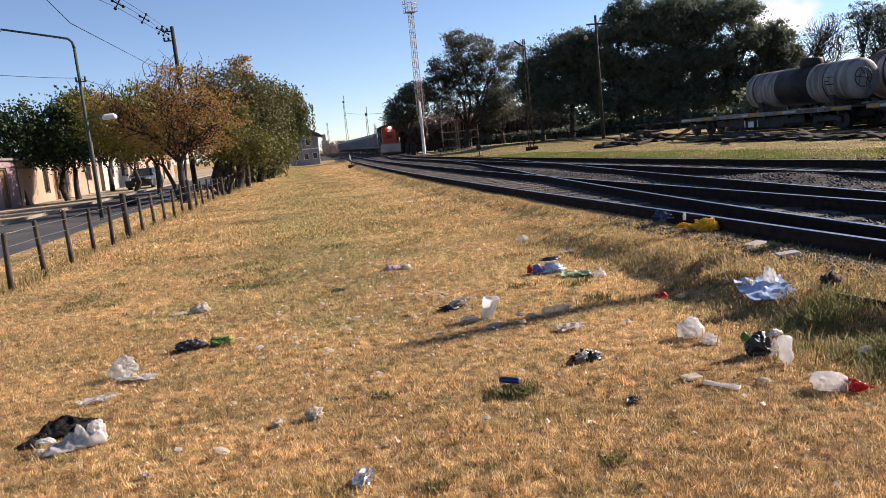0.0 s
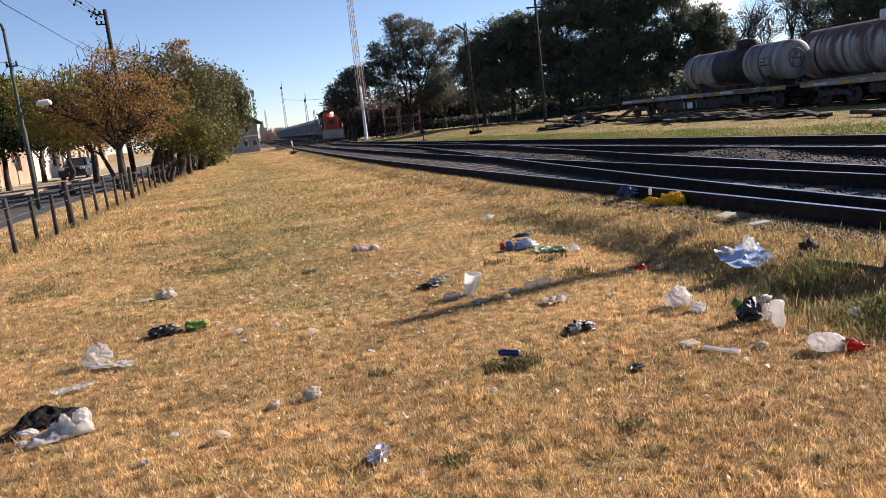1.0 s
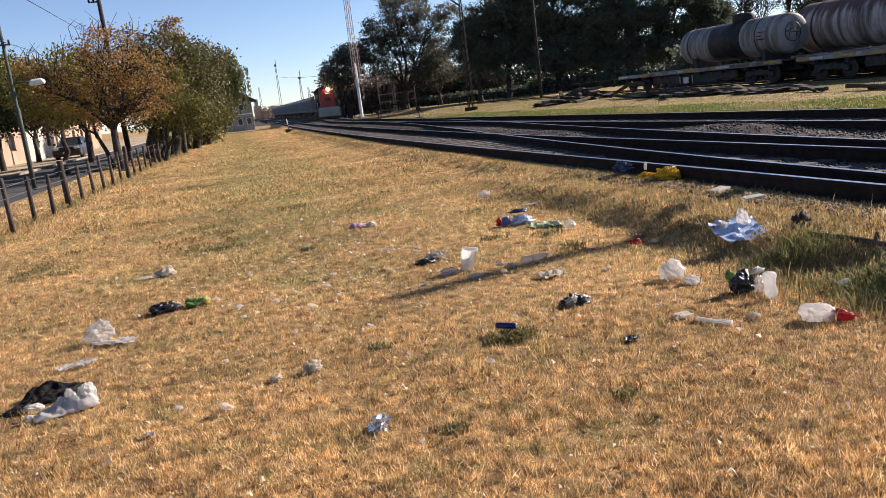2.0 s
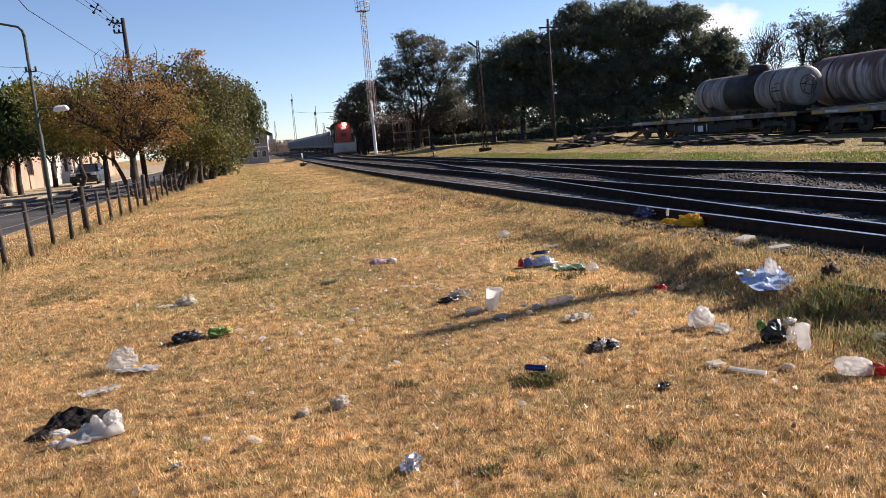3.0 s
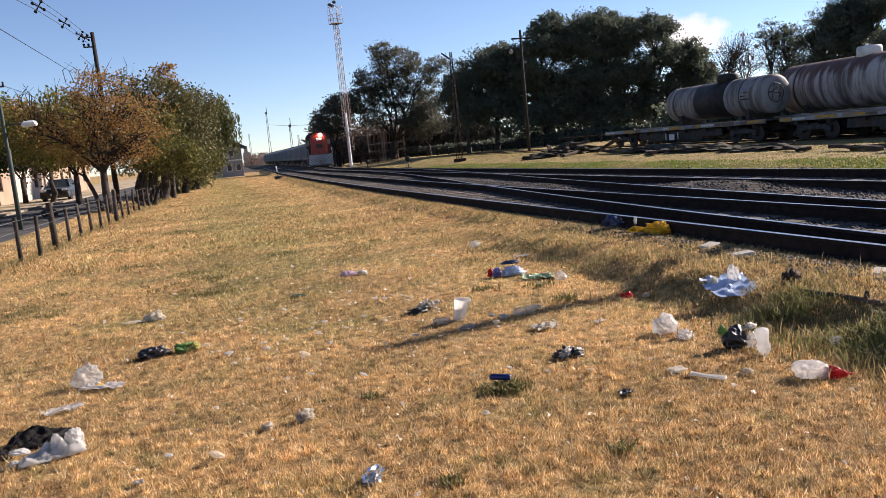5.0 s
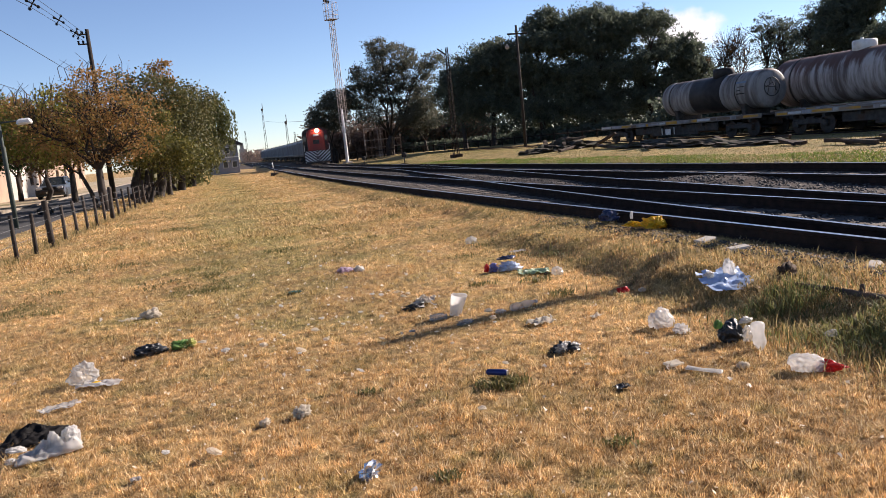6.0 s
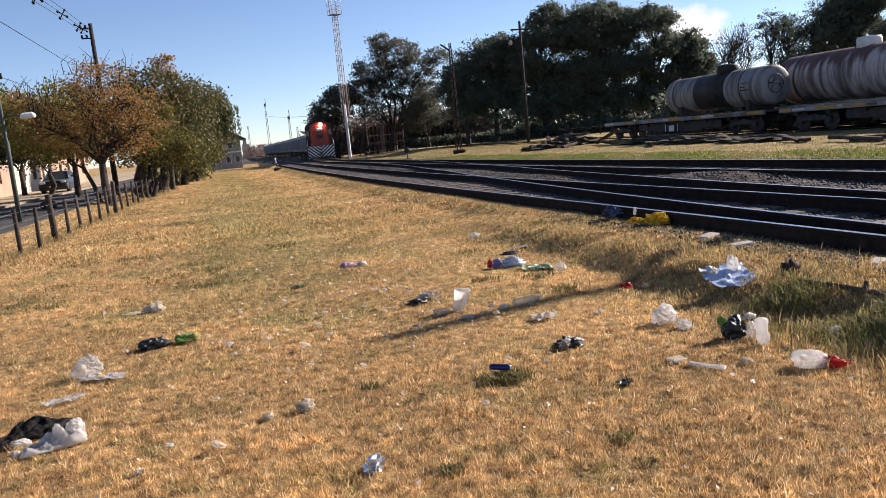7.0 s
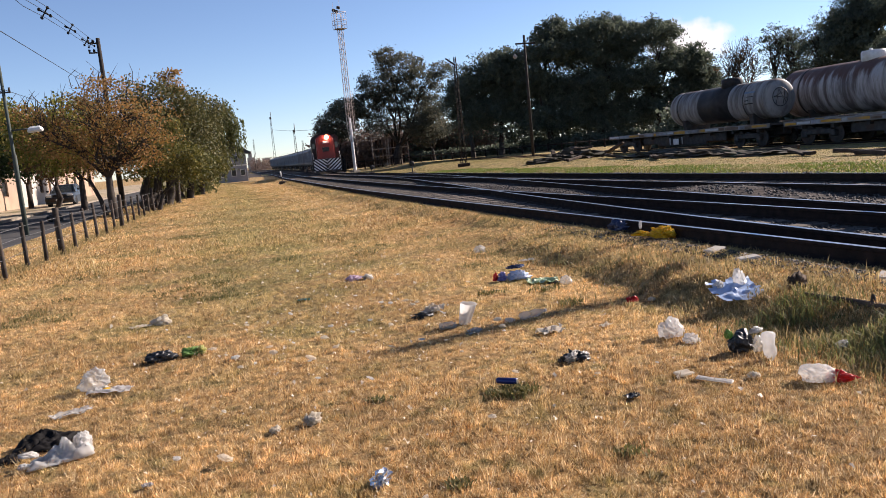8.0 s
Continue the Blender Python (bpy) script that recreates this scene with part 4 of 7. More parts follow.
def hedge(x0, y0, x1, y1, h, w, count, seed, mat, label):
    rn = np.random.default_rng(seed)
    k = rn.random(count)
    top = h * (0.8 + 0.25 * np.sin(k * 37) * np.sin(k * 91))
    p = np.stack([x0 + (x1 - x0) * k + rn.normal(0, w * 0.4, count), y0 + (y1 - y0) * k + rn.normal(0, w * 0.4, count), rn.random(count) * top - 0.15], -1)
    d = rn.normal(size=(count, 3))
    d /= np.linalg.norm(d, axis=1, keepdims=True)
    s = np.cross(d, rn.normal(size=(count, 3)))
    s /= np.linalg.norm(s, axis=1, keepdims=True)
    q = 0.22 * rn.uniform(0.6, 1.3, (count, 1))
    v = np.stack([p - d * q, p + s * q * 0.7, p + d * q, p - s * q * 0.7], 1).reshape(-1, 3)
    return tagged(mesh_np("hedge", v, np.arange(4 * count).reshape(-1, 4), mat), label, "hedge", kind="stuff")


hedge(29, 110, 40, 92, 1.5, 1.0, 6000, 41, DARK, "dark scrub at the back of the yard")
hedge(40, 92, 53, 76, 1.9, 1.0, 7000, 42, DARK, "dark hedge under the pines")
hedge(44, 66, 75, 56, 3.6, 1.6, 15000, 43, DARK, "dark scrub behind the tank wagons")
hedge(31, 112, 75, 92, 5.0, 2.2, 20000, 44, DARK, "dark undergrowth behind the yard trees")
hedge(18, 118, 33, 116, 4.6, 1.6, 9000, 46, TWIGGY, "brown leafless scrub behind the steel frame")
hedge(19, 119, 42, 106, 6.2, 2.0, 15000, 50, TWIGGY, "brown leafless trees beyond the yard")
hedge(-1.6, 44, 0.9, 62, 1.7, 0.8, 7000, 51, OLIVE, "dark scrub under the trees along the fence")
hedge(24, 330, 40, 300, 5, 3, 5000, 45, TWIGGY, "far brown trees along the line")
# added leaf screens that stand in for tree shade seen under the wagons
hedge(33.6, 52, 33.8, 29.5, 1.15, 0.7, 9000, 47, DARK, "dark leaf screen in place of shade beyond the flat wagons")
hedge(33.8, 24, 33.8, 12, 1.1, 0.7, 6000, 48, DARK, "dark leaf screen in place of shade beyond the flat wagons")

# ---- fence, poles and wires along the street ----
POST = material("weathered_post", (0.028, 0.023, 0.019), (0.085, 0.068, 0.056), 9.0, 0.9, fine=50.0, bump=0.6, per_piece=0.25)
WIRE = material("galvanised_wire", (0.10, 0.10, 0.10), (0.2, 0.2, 0.2), 9.0, 0.6, 0.6, 0.0)
BLACK = material("black_rubber", (0.012, 0.012, 0.013), (0.03, 0.03, 0.03), 8.0, 0.6, bump=0.1)
GREENPAINT = material("green_painted_steel", (0.03, 0.042, 0.036), (0.065, 0.08, 0.07), 4.0, 0.7, 0.0, c=(0.05, 0.04, 0.03))
WHITEPAINT = material("white_painted_steel", (0.55, 0.55, 0.53), (0.78, 0.78, 0.76), 4.0, 0.5, 0.0, c=(0.35, 0.28, 0.2), stain=0.4)
WOODPOLE = material("creosoted_pole", (0.014, 0.012, 0.011), (0.042, 0.035, 0.03), 4.0, 0.9, fine=40.0, bump=0.6)
DARKSTEEL = material("dark_steel", (0.03, 0.03, 0.03), (0.085, 0.08, 0.075), 5.0, 0.65, 0.4, c=(0.09, 0.045, 0.025))
GLASS = material("dark_window_glass", (0.02, 0.025, 0.03), (0.04, 0.045, 0.05), 3.0, 0.12, 0.0, 0.0, spec=0.8)


def fence_x(y):
    return -3.97 + 0.0745 * y


fence = thing("fence", "row of weathered wooden posts with thin wires", "fence", kind="structure")
rg = random.Random(8)
fy = 11.45
k = 0
posts_xy = []
while fy < 62:
    h = rg.uniform(0.76, 0.9) if k % 6 != 5 else 0.97
    r = 0.037 if k % 6 != 5 else 0.062
    bm = bmesh.new()
    lx, ly = rg.uniform(-0.03, 0.03), rg.uniform(-0.03, 0.03)
    tube(bm, [(0, 0, -0.15), (lx * 0.3, ly * 0.3, h * 0.4), (lx, ly, h - 0.015), (lx, ly, h)], [r * 1.08, r, r * 0.95, r * 0.8], 8)
    ob = part("post", bm, POST, fence)
    ob.location = (fence_x(fy), fy, float(ground_z(fence_x(fy), fy)))
    posts_xy.append((fence_x(fy), fy))
    fy += 1.29 if fy < 30 else 1.35
    k += 1
for wz in (0.32, 0.58, 0.76):
    bm = bmesh.new()
    tube(bm, [(px, py, wz + 0.01 * math.sin(py * 3)) for px, py in posts_xy], 0.004, 4)
    part("wire", bm, WIRE, fence)


def street_lamp(x, y):
    t = thing("street_lamp", "green-painted street lamp post with a long curved arm", "street lamp", pose(x, y, 0))
    bm = bmesh.new()
    tube(bm, [(0, 0, -0.1), (0, 0, 2.4), (-0.01, 0, 2.42), (-0.03, 0, 5.2)], [0.066, 0.062, 0.048, 0.042], 12)
    part("pole", bm, GREENPAINT, t)
    bm = bmesh.new()
    tube(bm, [(-0.03, 0, 5.18), (-0.06, 0, 5.36), (-0.16, 0, 5.47), (-0.5, 0, 5.55), (-1.95, 0, 5.86)], [0.045, 0.04, 0.036, 0.033, 0.03], 10)
    part("arm", bm, GREENPAINT, t)
    bm = bmesh.new()
    box(bm, (-2.25, 0, 5.9), (0.6, 0.24, 0.13), 0.04, (0, 10, 0), 0.8)
    part("lamp_head", bm, DARKSTEEL, t, "grey lamp head")
    bm = bmesh.new()
    tube(bm, [(0, 0, 3.1), (0.35, 0, 3.12), (0.5, 0, 3.13)], 0.022, 8)
    part("bracket", bm, GREENPAINT, t)
    bm = bmesh.new()
    box(bm, (0.66, 0, 3.1), (0.46, 0.26, 0.17), 0.05, (0, -4, 0), 0.75)
    part("lamp_head", bm, WHITEPAINT, t, "white plastic floodlight head")
    bm = bmesh.new()
    box(bm, (0.02, 0, 4.2), (0.3, 0.05, 0.04), 0.008)
    tube(bm, [(-0.12, 0, 4.2), (-0.12, 0, 4.34)], 0.03, 8)
    tube(bm, [(0.14, 0, 4.2), (0.14, 0, 4.34)], 0.03, 8)
    part("insulator_bracket", bm, DARKSTEEL, t)


street_lamp(-4.72, 26.0)


def sag(a, b, drop, n=12):
    a, b = Vector(a), Vector(b)
    return [a.lerp(b, k / n) - Vector((0, 0, drop * 4 * (k / n) * (1 - k / n))) for k in range(n + 1)]


def utility_pole(x, y, h):
    t = thing("utility_pole", "wooden utility pole with insulators behind the trees", "utility pole", pose(x, y, 0))
    bm = bmesh.new()
    tube(bm, [(0, 0, -0.1), (-0.05, 0, h * 0.5), (-0.08, 0, h)], [0.13, 0.11, 0.085], 12)
    part("pole", bm, WOODPOLE, t)
    for dz in (-0.22, -0.65):
        bm = bmesh.new()
        box(bm, (-0.28, 0, h + dz), (0.5, 0.06, 0.06), 0.01)
        arm = part("bracket", bm, DARKSTEEL, t)
        for dx in (-0.5, -0.3):
            bm = bmesh.new()
            lathe(bm, [(0.03, 0), (0.06, 0.03), (0.035, 0.06), (0.06, 0.09), (0.03, 0.13)], 10, Matrix.Translation((dx, 0, h + dz + 0.03)))
            part("insulator", bm, BLACK, arm)


utility_pole(-3.05, 40.0, 7.88)


def spacer(x, y, z):
    """A star-shaped spacer that holds the wires of a bundle apart."""
    bm = bmesh.new()
    for a in range(4):
        ang = radians(45 + 90 * a + 12)
        tip = (0.17 * math.cos(ang), 0, 0.17 * math.sin(ang))
        tube(bm, [(0, 0, 0), tip], [0.018, 0.026], 6)
        tube(bm, [(tip[0], -0.05, tip[2]), (tip[0], 0.05, tip[2])], 0.045, 6)
    ob = tagged(link_mesh("wire_spacer", bm, BLACK), "black star-shaped spacer on the overhead wires", "wire spacer", "overhead wires")
    ob.location = (x, y, z)


def wire(pts, r, label="thin dark overhead wire above the street"):
    bm = bmesh.new()
    tube(bm, pts, r, 5)
    tagged(link_mesh("overhead_wire", bm, BLACK), label, "wire", "overhead wires")


for dx, dz in ((-0.14, 0.14), (0.14, 0.1), (0.0, -0.16)):
    wire([(-3.35 + dx, 39.9, 7.55 + dz), (-3.36 + dx, 32, 6.95 + dz), (-3.34 + dx, 26, 6.42 + dz), (-3.28 + dx, 22, 5.97 + dz), (-3.3 + dx, 12, 5.6 + dz), (-3.3 + dx, -6, 7.3 + dz)], 0.008)
for x, y, z in ((-3.35, 38.8, 7.45), (-3.36, 32, 6.95), (-3.34, 26, 6.4), (-3.3, 36.5, 7.2)):
    spacer(x, y, z)
wire([(-3.1, 40, 6.0), (-3.75, 36, 5.65), (-3.16, 18, 4.55), (-3.0, -4, 6.2)], 0.009)
wire(sag((-4.75, 26, 4.3), (-4.6, 30, 4.34), 0.0, 4) + sag((-4.6, 30, 4.34), (-3.9, 44, 4.5), 0.2), 0.008)
wire(sag((-4.75, 26, 4.3), (-12.0, 18, 5.4), 0.3), 0.008)

# ---- yard masts and posts ----
MASTPAINT = material("weathered_mast_paint", (0.20, 0.15, 0.125), (0.50, 0.44, 0.40), 0.9, 0.6, 0.1, 0.0, fine=6.0, c=(0.24, 0.13, 0.09), stain=0.6)


def lattice_mast(x, y, h):
    """A square lattice column on a white tubular foot, with a caged platform and floodlights."""
    t = thing("lattice_mast", "tall slender lattice floodlight mast with a caged platform", "mast", pose(x, y, float(ground_z(x, y)), 0, 0, 18))
    base = 5.2

    def half(z):
        return 0.29 - 0.06 * (z - base) / (h - base)

    corners = [(-1, -1), (1, -1), (1, 1), (-1, 1)]
    for sx, sy in corners:
        bm = bmesh.new()
        tube(bm, [(sx * half(base) * 0.5, sy * half(base) * 0.5, base - 1.6), (sx * half(base), sy * half(base), base), (sx * half(h), sy * half(h), h)], [0.04, 0.04, 0.034], 6)
        part("leg", bm, MASTPAINT, t)
    bm = bmesh.new()
    n = 20
    for k in range(n):
        z0, z1 = base + (h - base) * k / n, base + (h - base) * (k + 1) / n
        w0, w1 = half(z0), half(z1)
        for i in range(4):
            a, b = corners[i], corners[(i + 1) % 4]
            tube(bm, [(a[0] * w1, a[1] * w1, z1), (b[0] * w1, b[1] * w1, z1)], 0.02, 4, False)
            if (k + i) % 2:
                a, b = b, a
            tube(bm, [(a[0] * w0, a[1] * w0, z0), (b[0] * w1, b[1] * w1, z1)], 0.014, 4, False)
    part("bracing", bm, MASTPAINT, t)
    bm = bmesh.new()
    tube(bm, [(0, 0, -0.1), (0, 0, 0.3), (0, 0, base), (0, 0, base + 1.2)], [0.24, 0.2, 0.17, 0.12], 14)
    part("tube_foot", bm, WHITEPAINT, t, "white tubular steel foot")
    bm = bmesh.new()
    for s in (-0.16, 0.16):
        tube(bm, [(0.62, s, 1.9), (0.62, s, base + 4.6)], 0.018, 5)
    for k in range(26):
        tube(bm, [(0.62, -0.16, 2.0 + 0.3 * k), (0.62, 0.16, 2.0 + 0.3 * k)], 0.012, 4)
    for z in (2.4, 5.4, 8.4):
        tube(bm, [(0.2, 0, z), (0.62, 0, z)], 0.016, 4)
    part("ladder", bm, MASTPAINT, t)
    bm = bmesh.new()
    box(bm, (0.7, 0, 5.0), (0.3, 0.24, 0.2), 0.03)
    part("junction_box", bm, WHITEPAINT, t)
    bm = bmesh.new()
    box(bm, (0, 0, h), (1.24, 1.24, 0.06), 0.01)
    part("platform", bm, MASTPAINT, t)
    for z in (0.5, 1.0, 1.9):
        bm = bmesh.new()
        for i in range(4):
            a, b = corners[i], corners[(i + 1) % 4]
            tube(bm, [(a[0] * 0.6, a[1] * 0.6, h + z), (b[0] * 0.6, b[1] * 0.6, h + z)], 0.024, 5)
        part("guard_rail", bm, MASTPAINT, t)
    for sx, sy in corners + [(0, -1), (1, 0), (0, 1), (-1, 0)]:
        bm = bmesh.new()
        tube(bm, [(0.6 * sx, 0.6 * sy, h), (0.6 * sx, 0.6 * sy, h + 1.9)], 0.022, 5)
        part("guard_post", bm, MASTPAINT, t)
    for dx, dy, z in ((-0.42, -0.3, 1.95), (-0.25, -0.5, 2.35), (-0.45, 0.3, 2.2)):
        bm = bmesh.new()
        box(bm, (dx, dy, h + z), (0.36, 0.28, 0.32), 0.05, (25, 0, 0))
        part("floodlight", bm, DARKSTEEL, t)
    for dx, top in ((-0.66, 3.0), (0.2, 3.4)):
        bm = bmesh.new()
        tube(bm, [(dx, 0, h), (dx, 0, h + top)], [0.03, 0.012], 6)
        part("lightning_rod", bm, MASTPAINT, t)
    bm = bmesh.new()
    box(bm, (0, 0, 0.05), (0.9, 0.9, 0.3), 0.03)
    part("footing", bm, CONCRETE, t)


lattice_mast(19.0, 94.0, 16.75)


def yard_pole(x, y, h):
    t = thing("crossarm_pole", "dark wooden pole with a crossarm and a lamp", "utility pole", pose(x, y, float(ground_z(x, y))))
    bm = bmesh.new()
    tube(bm, [(0, 0, -0.1), (0, 0, h)], [0.14, 0.1], 10)
    part("pole", bm, WOODPOLE, t)
    bm = bmesh.new()
    box(bm, (0, -0.15, h - 0.75), (1.9, 0.12, 0.14), 0.02)
    part("crossarm", bm, WOODPOLE, t)
    bm = bmesh.new()
    tube(bm, [(0, 0, h - 1.7), (-0.6, 0, h - 1.5), (-1.1, 0, h - 1.7)], 0.03, 6)
    arm = part("lamp_arm", bm, DARKSTEEL, t)
    bm = bmesh.new()
    lathe(bm, [(0.05, 0.26), (0.14, 0.12), (0.2, 0.0), (0.14, -0.1), (0.05, -0.18)], 12, Matrix.Translation((-1.0, 0, h - 1.85)))
    part("lamp", bm, MASTPAINT, arm, "dull enamelled lamp shade")


yard_pole(29.7, 66.0, 10.7)


TAR_STEEL = material("tarred_steel", (0.014, 0.011, 0.010), (0.035, 0.026, 0.022), 5.0, 0.85, fine=30.0, spec=0.1)


def signal_post(x, y, h):
    t = thing("signal_post", "disused rusty lattice signal post with a ladder", "signal post", pose(x, y, float(ground_z(x, y))))
    bm = bmesh.new()
    for sx in (-1, 1):
        for sy in (-1, 1):
            tube(bm, [(sx * 0.2, sy * 0.2, 0), (sx * 0.07, sy * 0.07, h)], [0.03, 0.02], 5)
    part("mast", bm, TAR_STEEL, t)
    bm = bmesh.new()
    for k in range(16):
        z0, z1 = h * k / 16, h * (k + 1) / 16
        w0, w1 = 0.2 - 0.13 * k / 16, 0.2 - 0.13 * (k + 1) / 16
        for s in (-1, 1):
            tube(bm, [(-w0, s * w0, z0), (w1, s * w1, z1)], 0.014, 4, False)
            tube(bm, [(s * w0, -w0, z0), (s * w1, w1, z1)], 0.014, 4, False)
    part("lattice", bm, TAR_STEEL, t)
    bm = bmesh.new()
    for s in (-0.13, 0.13):
        tube(bm, [(s + 0.2, 0.5, 0), (s, 0.12, h * 0.92)], 0.018, 4)
    part("ladder", bm, TAR_STEEL, t)
    bm = bmesh.new()
    box(bm, (-0.4, 0, h * 0.96), (0.9, 0.05, 0.12), 0.01, (0, 35, 0))
    part("signal_arm", bm, TAR_STEEL, t)
    bm = bmesh.new()
    box(bm, (0, 0, 0.12), (0.8, 0.8, 0.3), 0.03)
    part("footing", bm, TAR_STEEL, t)


signal_post(20.95, 60.0, 8.6)


def switch_stand(x, y, h, label):
    t = thing("switch_stand", label, "switch stand", pose(x, y, float(ground_z(x, y))), "switch stands")
    bm = bmesh.new()
    tube(bm, [(0, 0, -0.05), (0, 0, h)], 0.045, 8)
    part("post", bm, BLACK, t)
    bm = bmesh.new()
    lathe(bm, [(0.05, -0.03), (0.2, -0.03), (0.21, 0.0), (0.2, 0.03), (0.05, 0.03)], 16, Matrix.Translation((0, 0, h + 0.1)) @ Matrix.Rotation(radians(90), 4, "X"))
    part("disc", bm, BLACK, t)
    bm = bmesh.new()
    box(bm, (0, 0, 0.06), (0.5, 0.3, 0.12), 0.02)
    part("base", bm, DARKSTEEL, t)


switch_stand(16.1, 58.0, 0.62, "black switch stand with a round disc")
switch_stand(17.0, 76.0, 0.5, "black switch stand with a round disc")
t = thing("point_lever", "white-topped point lever beside the track", "point lever", pose(float(left_x(66)) - 1.6, 66.0, float(ground_z(left_x(66) - 1.6, 66.0))), "switch stands")
bm = bmesh.new()
tube(bm, [(0, 0, -0.02), (-0.05, 0, 0.6)], 0.04, 8)
part("post", bm, DARKSTEEL, t)
bm = bmesh.new()
tube(bm, [(-0.05, 0, 0.6), (-0.1, 0, 1.05)], 0.05, 8)
part("handle", bm, WHITEPAINT, t)
bm = bmesh.new()
box(bm, (0.2, 0, 0.1), (1.0, 0.5, 0.25), 0.04)
part("base", bm, DARKSTEEL, t)


def steel_frame(x, y):
    """An open steel rack of posts and rails."""
    t = thing("steel_rack", "open grey steel rack with rusty upright bars at the yard's edge", "steel rack", pose(x, y, float(ground_z(x, y)), 0, 0, -10))
    for dx in (0.0, 1.9, 2.2, 3.6, 4.9):
        bm = bmesh.new()
        box(bm, (dx, 0, 2.1), (0.14, 0.14, 4.3), 0.01)
        part("upright", bm, MASTPAINT, t)
    for z in (0.5, 1.6, 2.6, 4.2):
        bm = bmesh.new()
        box(bm, (2.45, 0.08, z), (5.04, 0.1, 0.12), 0.01)
        part("rail", bm, MASTPAINT, t)
    for dx in (0.6, 1.2, 2.8, 3.2, 4.2):
        bm = bmesh.new()
        box(bm, (dx, 0.3, 2.0), (0.3, 0.06, 3.6), 0.01)
        part("slat", bm, RUST, t)


steel_frame(24.3, 107.0)
# low fence behind the yard
yf = thing("yard_fence", "low dark rail fence at the back of the yard", "fence", kind="structure")
for k in range(26):
    bm = bmesh.new()
    box(bm, (0, 0, 0.5), (0.12, 0.12, 1.3), 0.01)
    ob = part("post", bm, TAR_STEEL, yf)
    ob.location = (21.5 + 0.9 * k, 111.5 - 1.75 * k * 0.9, -0.2)
bm = bmesh.new()
tube(bm, [(21.5, 111.5, 0.75), (21.5 + 0.9 * 25, 111.5 - 1.75 * 25 * 0.9, 0.75)], 0.06, 5)
part("rail", bm, TAR_STEEL, yf)

# ---- wagons of the yard ----
SILL = material("flaking_grey_sill", (0.16, 0.13, 0.10), (0.30, 0.28, 0.26), 1.1, 0.8, 0.0, 0.2, fine=3.0, c=(0.10, 0.08, 0.07), stain=0.9, stretch=(1, 1.4, 1))
TAR = material("tarry_black", (0.012, 0.012, 0.013), (0.045, 0.04, 0.038), 2.0, 0.6, 0.0, 0.2)


def tank_paint(name, pale, grime, rust, crown, seed):
    """Chalky tank paint with grime that has run down from the top seam, and a rusty crown. Height along the tank's own z."""
    m = bpy.data.materials.new(name)
    m.use_nodes = True
    n, l = m.node_tree.nodes, m.node_tree.links
    p = n["Principled BSDF"]
    tc = n.new("ShaderNodeTexCoord")

    def noise_at(scale, stretch, detail=7.0):
        mp, t = n.new("ShaderNodeMapping"), n.new("ShaderNodeTexNoise")
        mp.inputs["Scale"].default_value, mp.inputs["Location"].default_value = stretch, (seed, seed, 0)
        t.inputs["Scale"].default_value, t.inputs["Detail"].default_value = scale, detail
        t.inputs["Roughness"].default_value = 0.65
        l.new(tc.outputs["Object"], mp.inputs["Vector"])
        l.new(mp.outputs[0], t.inputs["Vector"])
        return t.outputs["Fac"]

    def ranged(value, lo, hi, b=1.0):
        r = n.new("ShaderNodeMapRange")
        r.inputs["From Min"].default_value, r.inputs["From Max"].default_value, r.inputs["To Max"].default_value = lo, hi, b
        l.new(value, r.inputs["Value"])
        return r.outputs[0]

    def over(fac, a, b):
        x = n.new("ShaderNodeMix")
        x.data_type = "RGBA"
        l.new(fac, x.inputs["Factor"])
        if isinstance(a, tuple):
            x.inputs["A"].default_value = (*a, 1)
        else:
            l.new(a, x.inputs["A"])
        x.inputs["B"].default_value = (*b, 1)
        return x.outputs["Result"]

    runs = noise_at(2.2, (0.3, 1.0, 0.12))
    col = over(ranged(runs, 0.42, 0.58, 0.9), pale, grime)
    col = over(ranged(noise_at(3.0, (0.6, 1.6, 0.3)), 0.55, 0.7, 0.6), col, rust)
    xyz, add = n.new("ShaderNodeSeparateXYZ"), n.new("ShaderNodeMath")
    l.new(tc.outputs["Object"], xyz.inputs[0])
    add.operation = "MULTIPLY_ADD"
    l.new(runs, add.inputs[0])
    add.inputs[1].default_value = 2.4
    l.new(xyz.outputs[2], add.inputs[2])
    col = over(ranged(add.outputs[0], crown, crown + 0.35, 0.92), col, rust)
    l.new(col, p.inputs["Base Color"])
    socket(p, "Roughness", 0.62)
    socket(p, "Specular IOR Level", 0.25)
    bp = n.new("ShaderNodeBump")
    bp.inputs["Strength"].default_value, bp.inputs["Distance"].default_value = 0.25, 0.02
    l.new(noise_at(5.0, (1, 1, 1)), bp.inputs["Height"])
    l.new(bp.outputs[0], p.inputs["Normal"])
    return m


TANKPAINT = tank_paint("dirty_white_tank", (0.28, 0.268, 0.256), (0.10, 0.088, 0.08), (0.085, 0.06, 0.05), 1.9, 3.0)
TANKRUST = tank_paint("rust_streaked_tank", (0.38, 0.35, 0.33), (0.10, 0.075, 0.065), (0.095, 0.045, 0.032), 1.6, 11.0)


def wheelset(bm, y, z, gauge=GAUGE):
    for s in (-1, 1):
        lathe(bm, [(0.10, -0.07), (0.44, -0.06), (0.46, -0.04), (0.425, 0.0), (0.42, 0.065), (0.12, 0.07)], 18, Matrix.Translation((s * gauge / 2, y, z)) @ Matrix.Rotation(radians(90), 4, "Y"))
    tube(bm, [(-gauge / 2, y, z), (gauge / 2, y, z)], 0.07, 8)


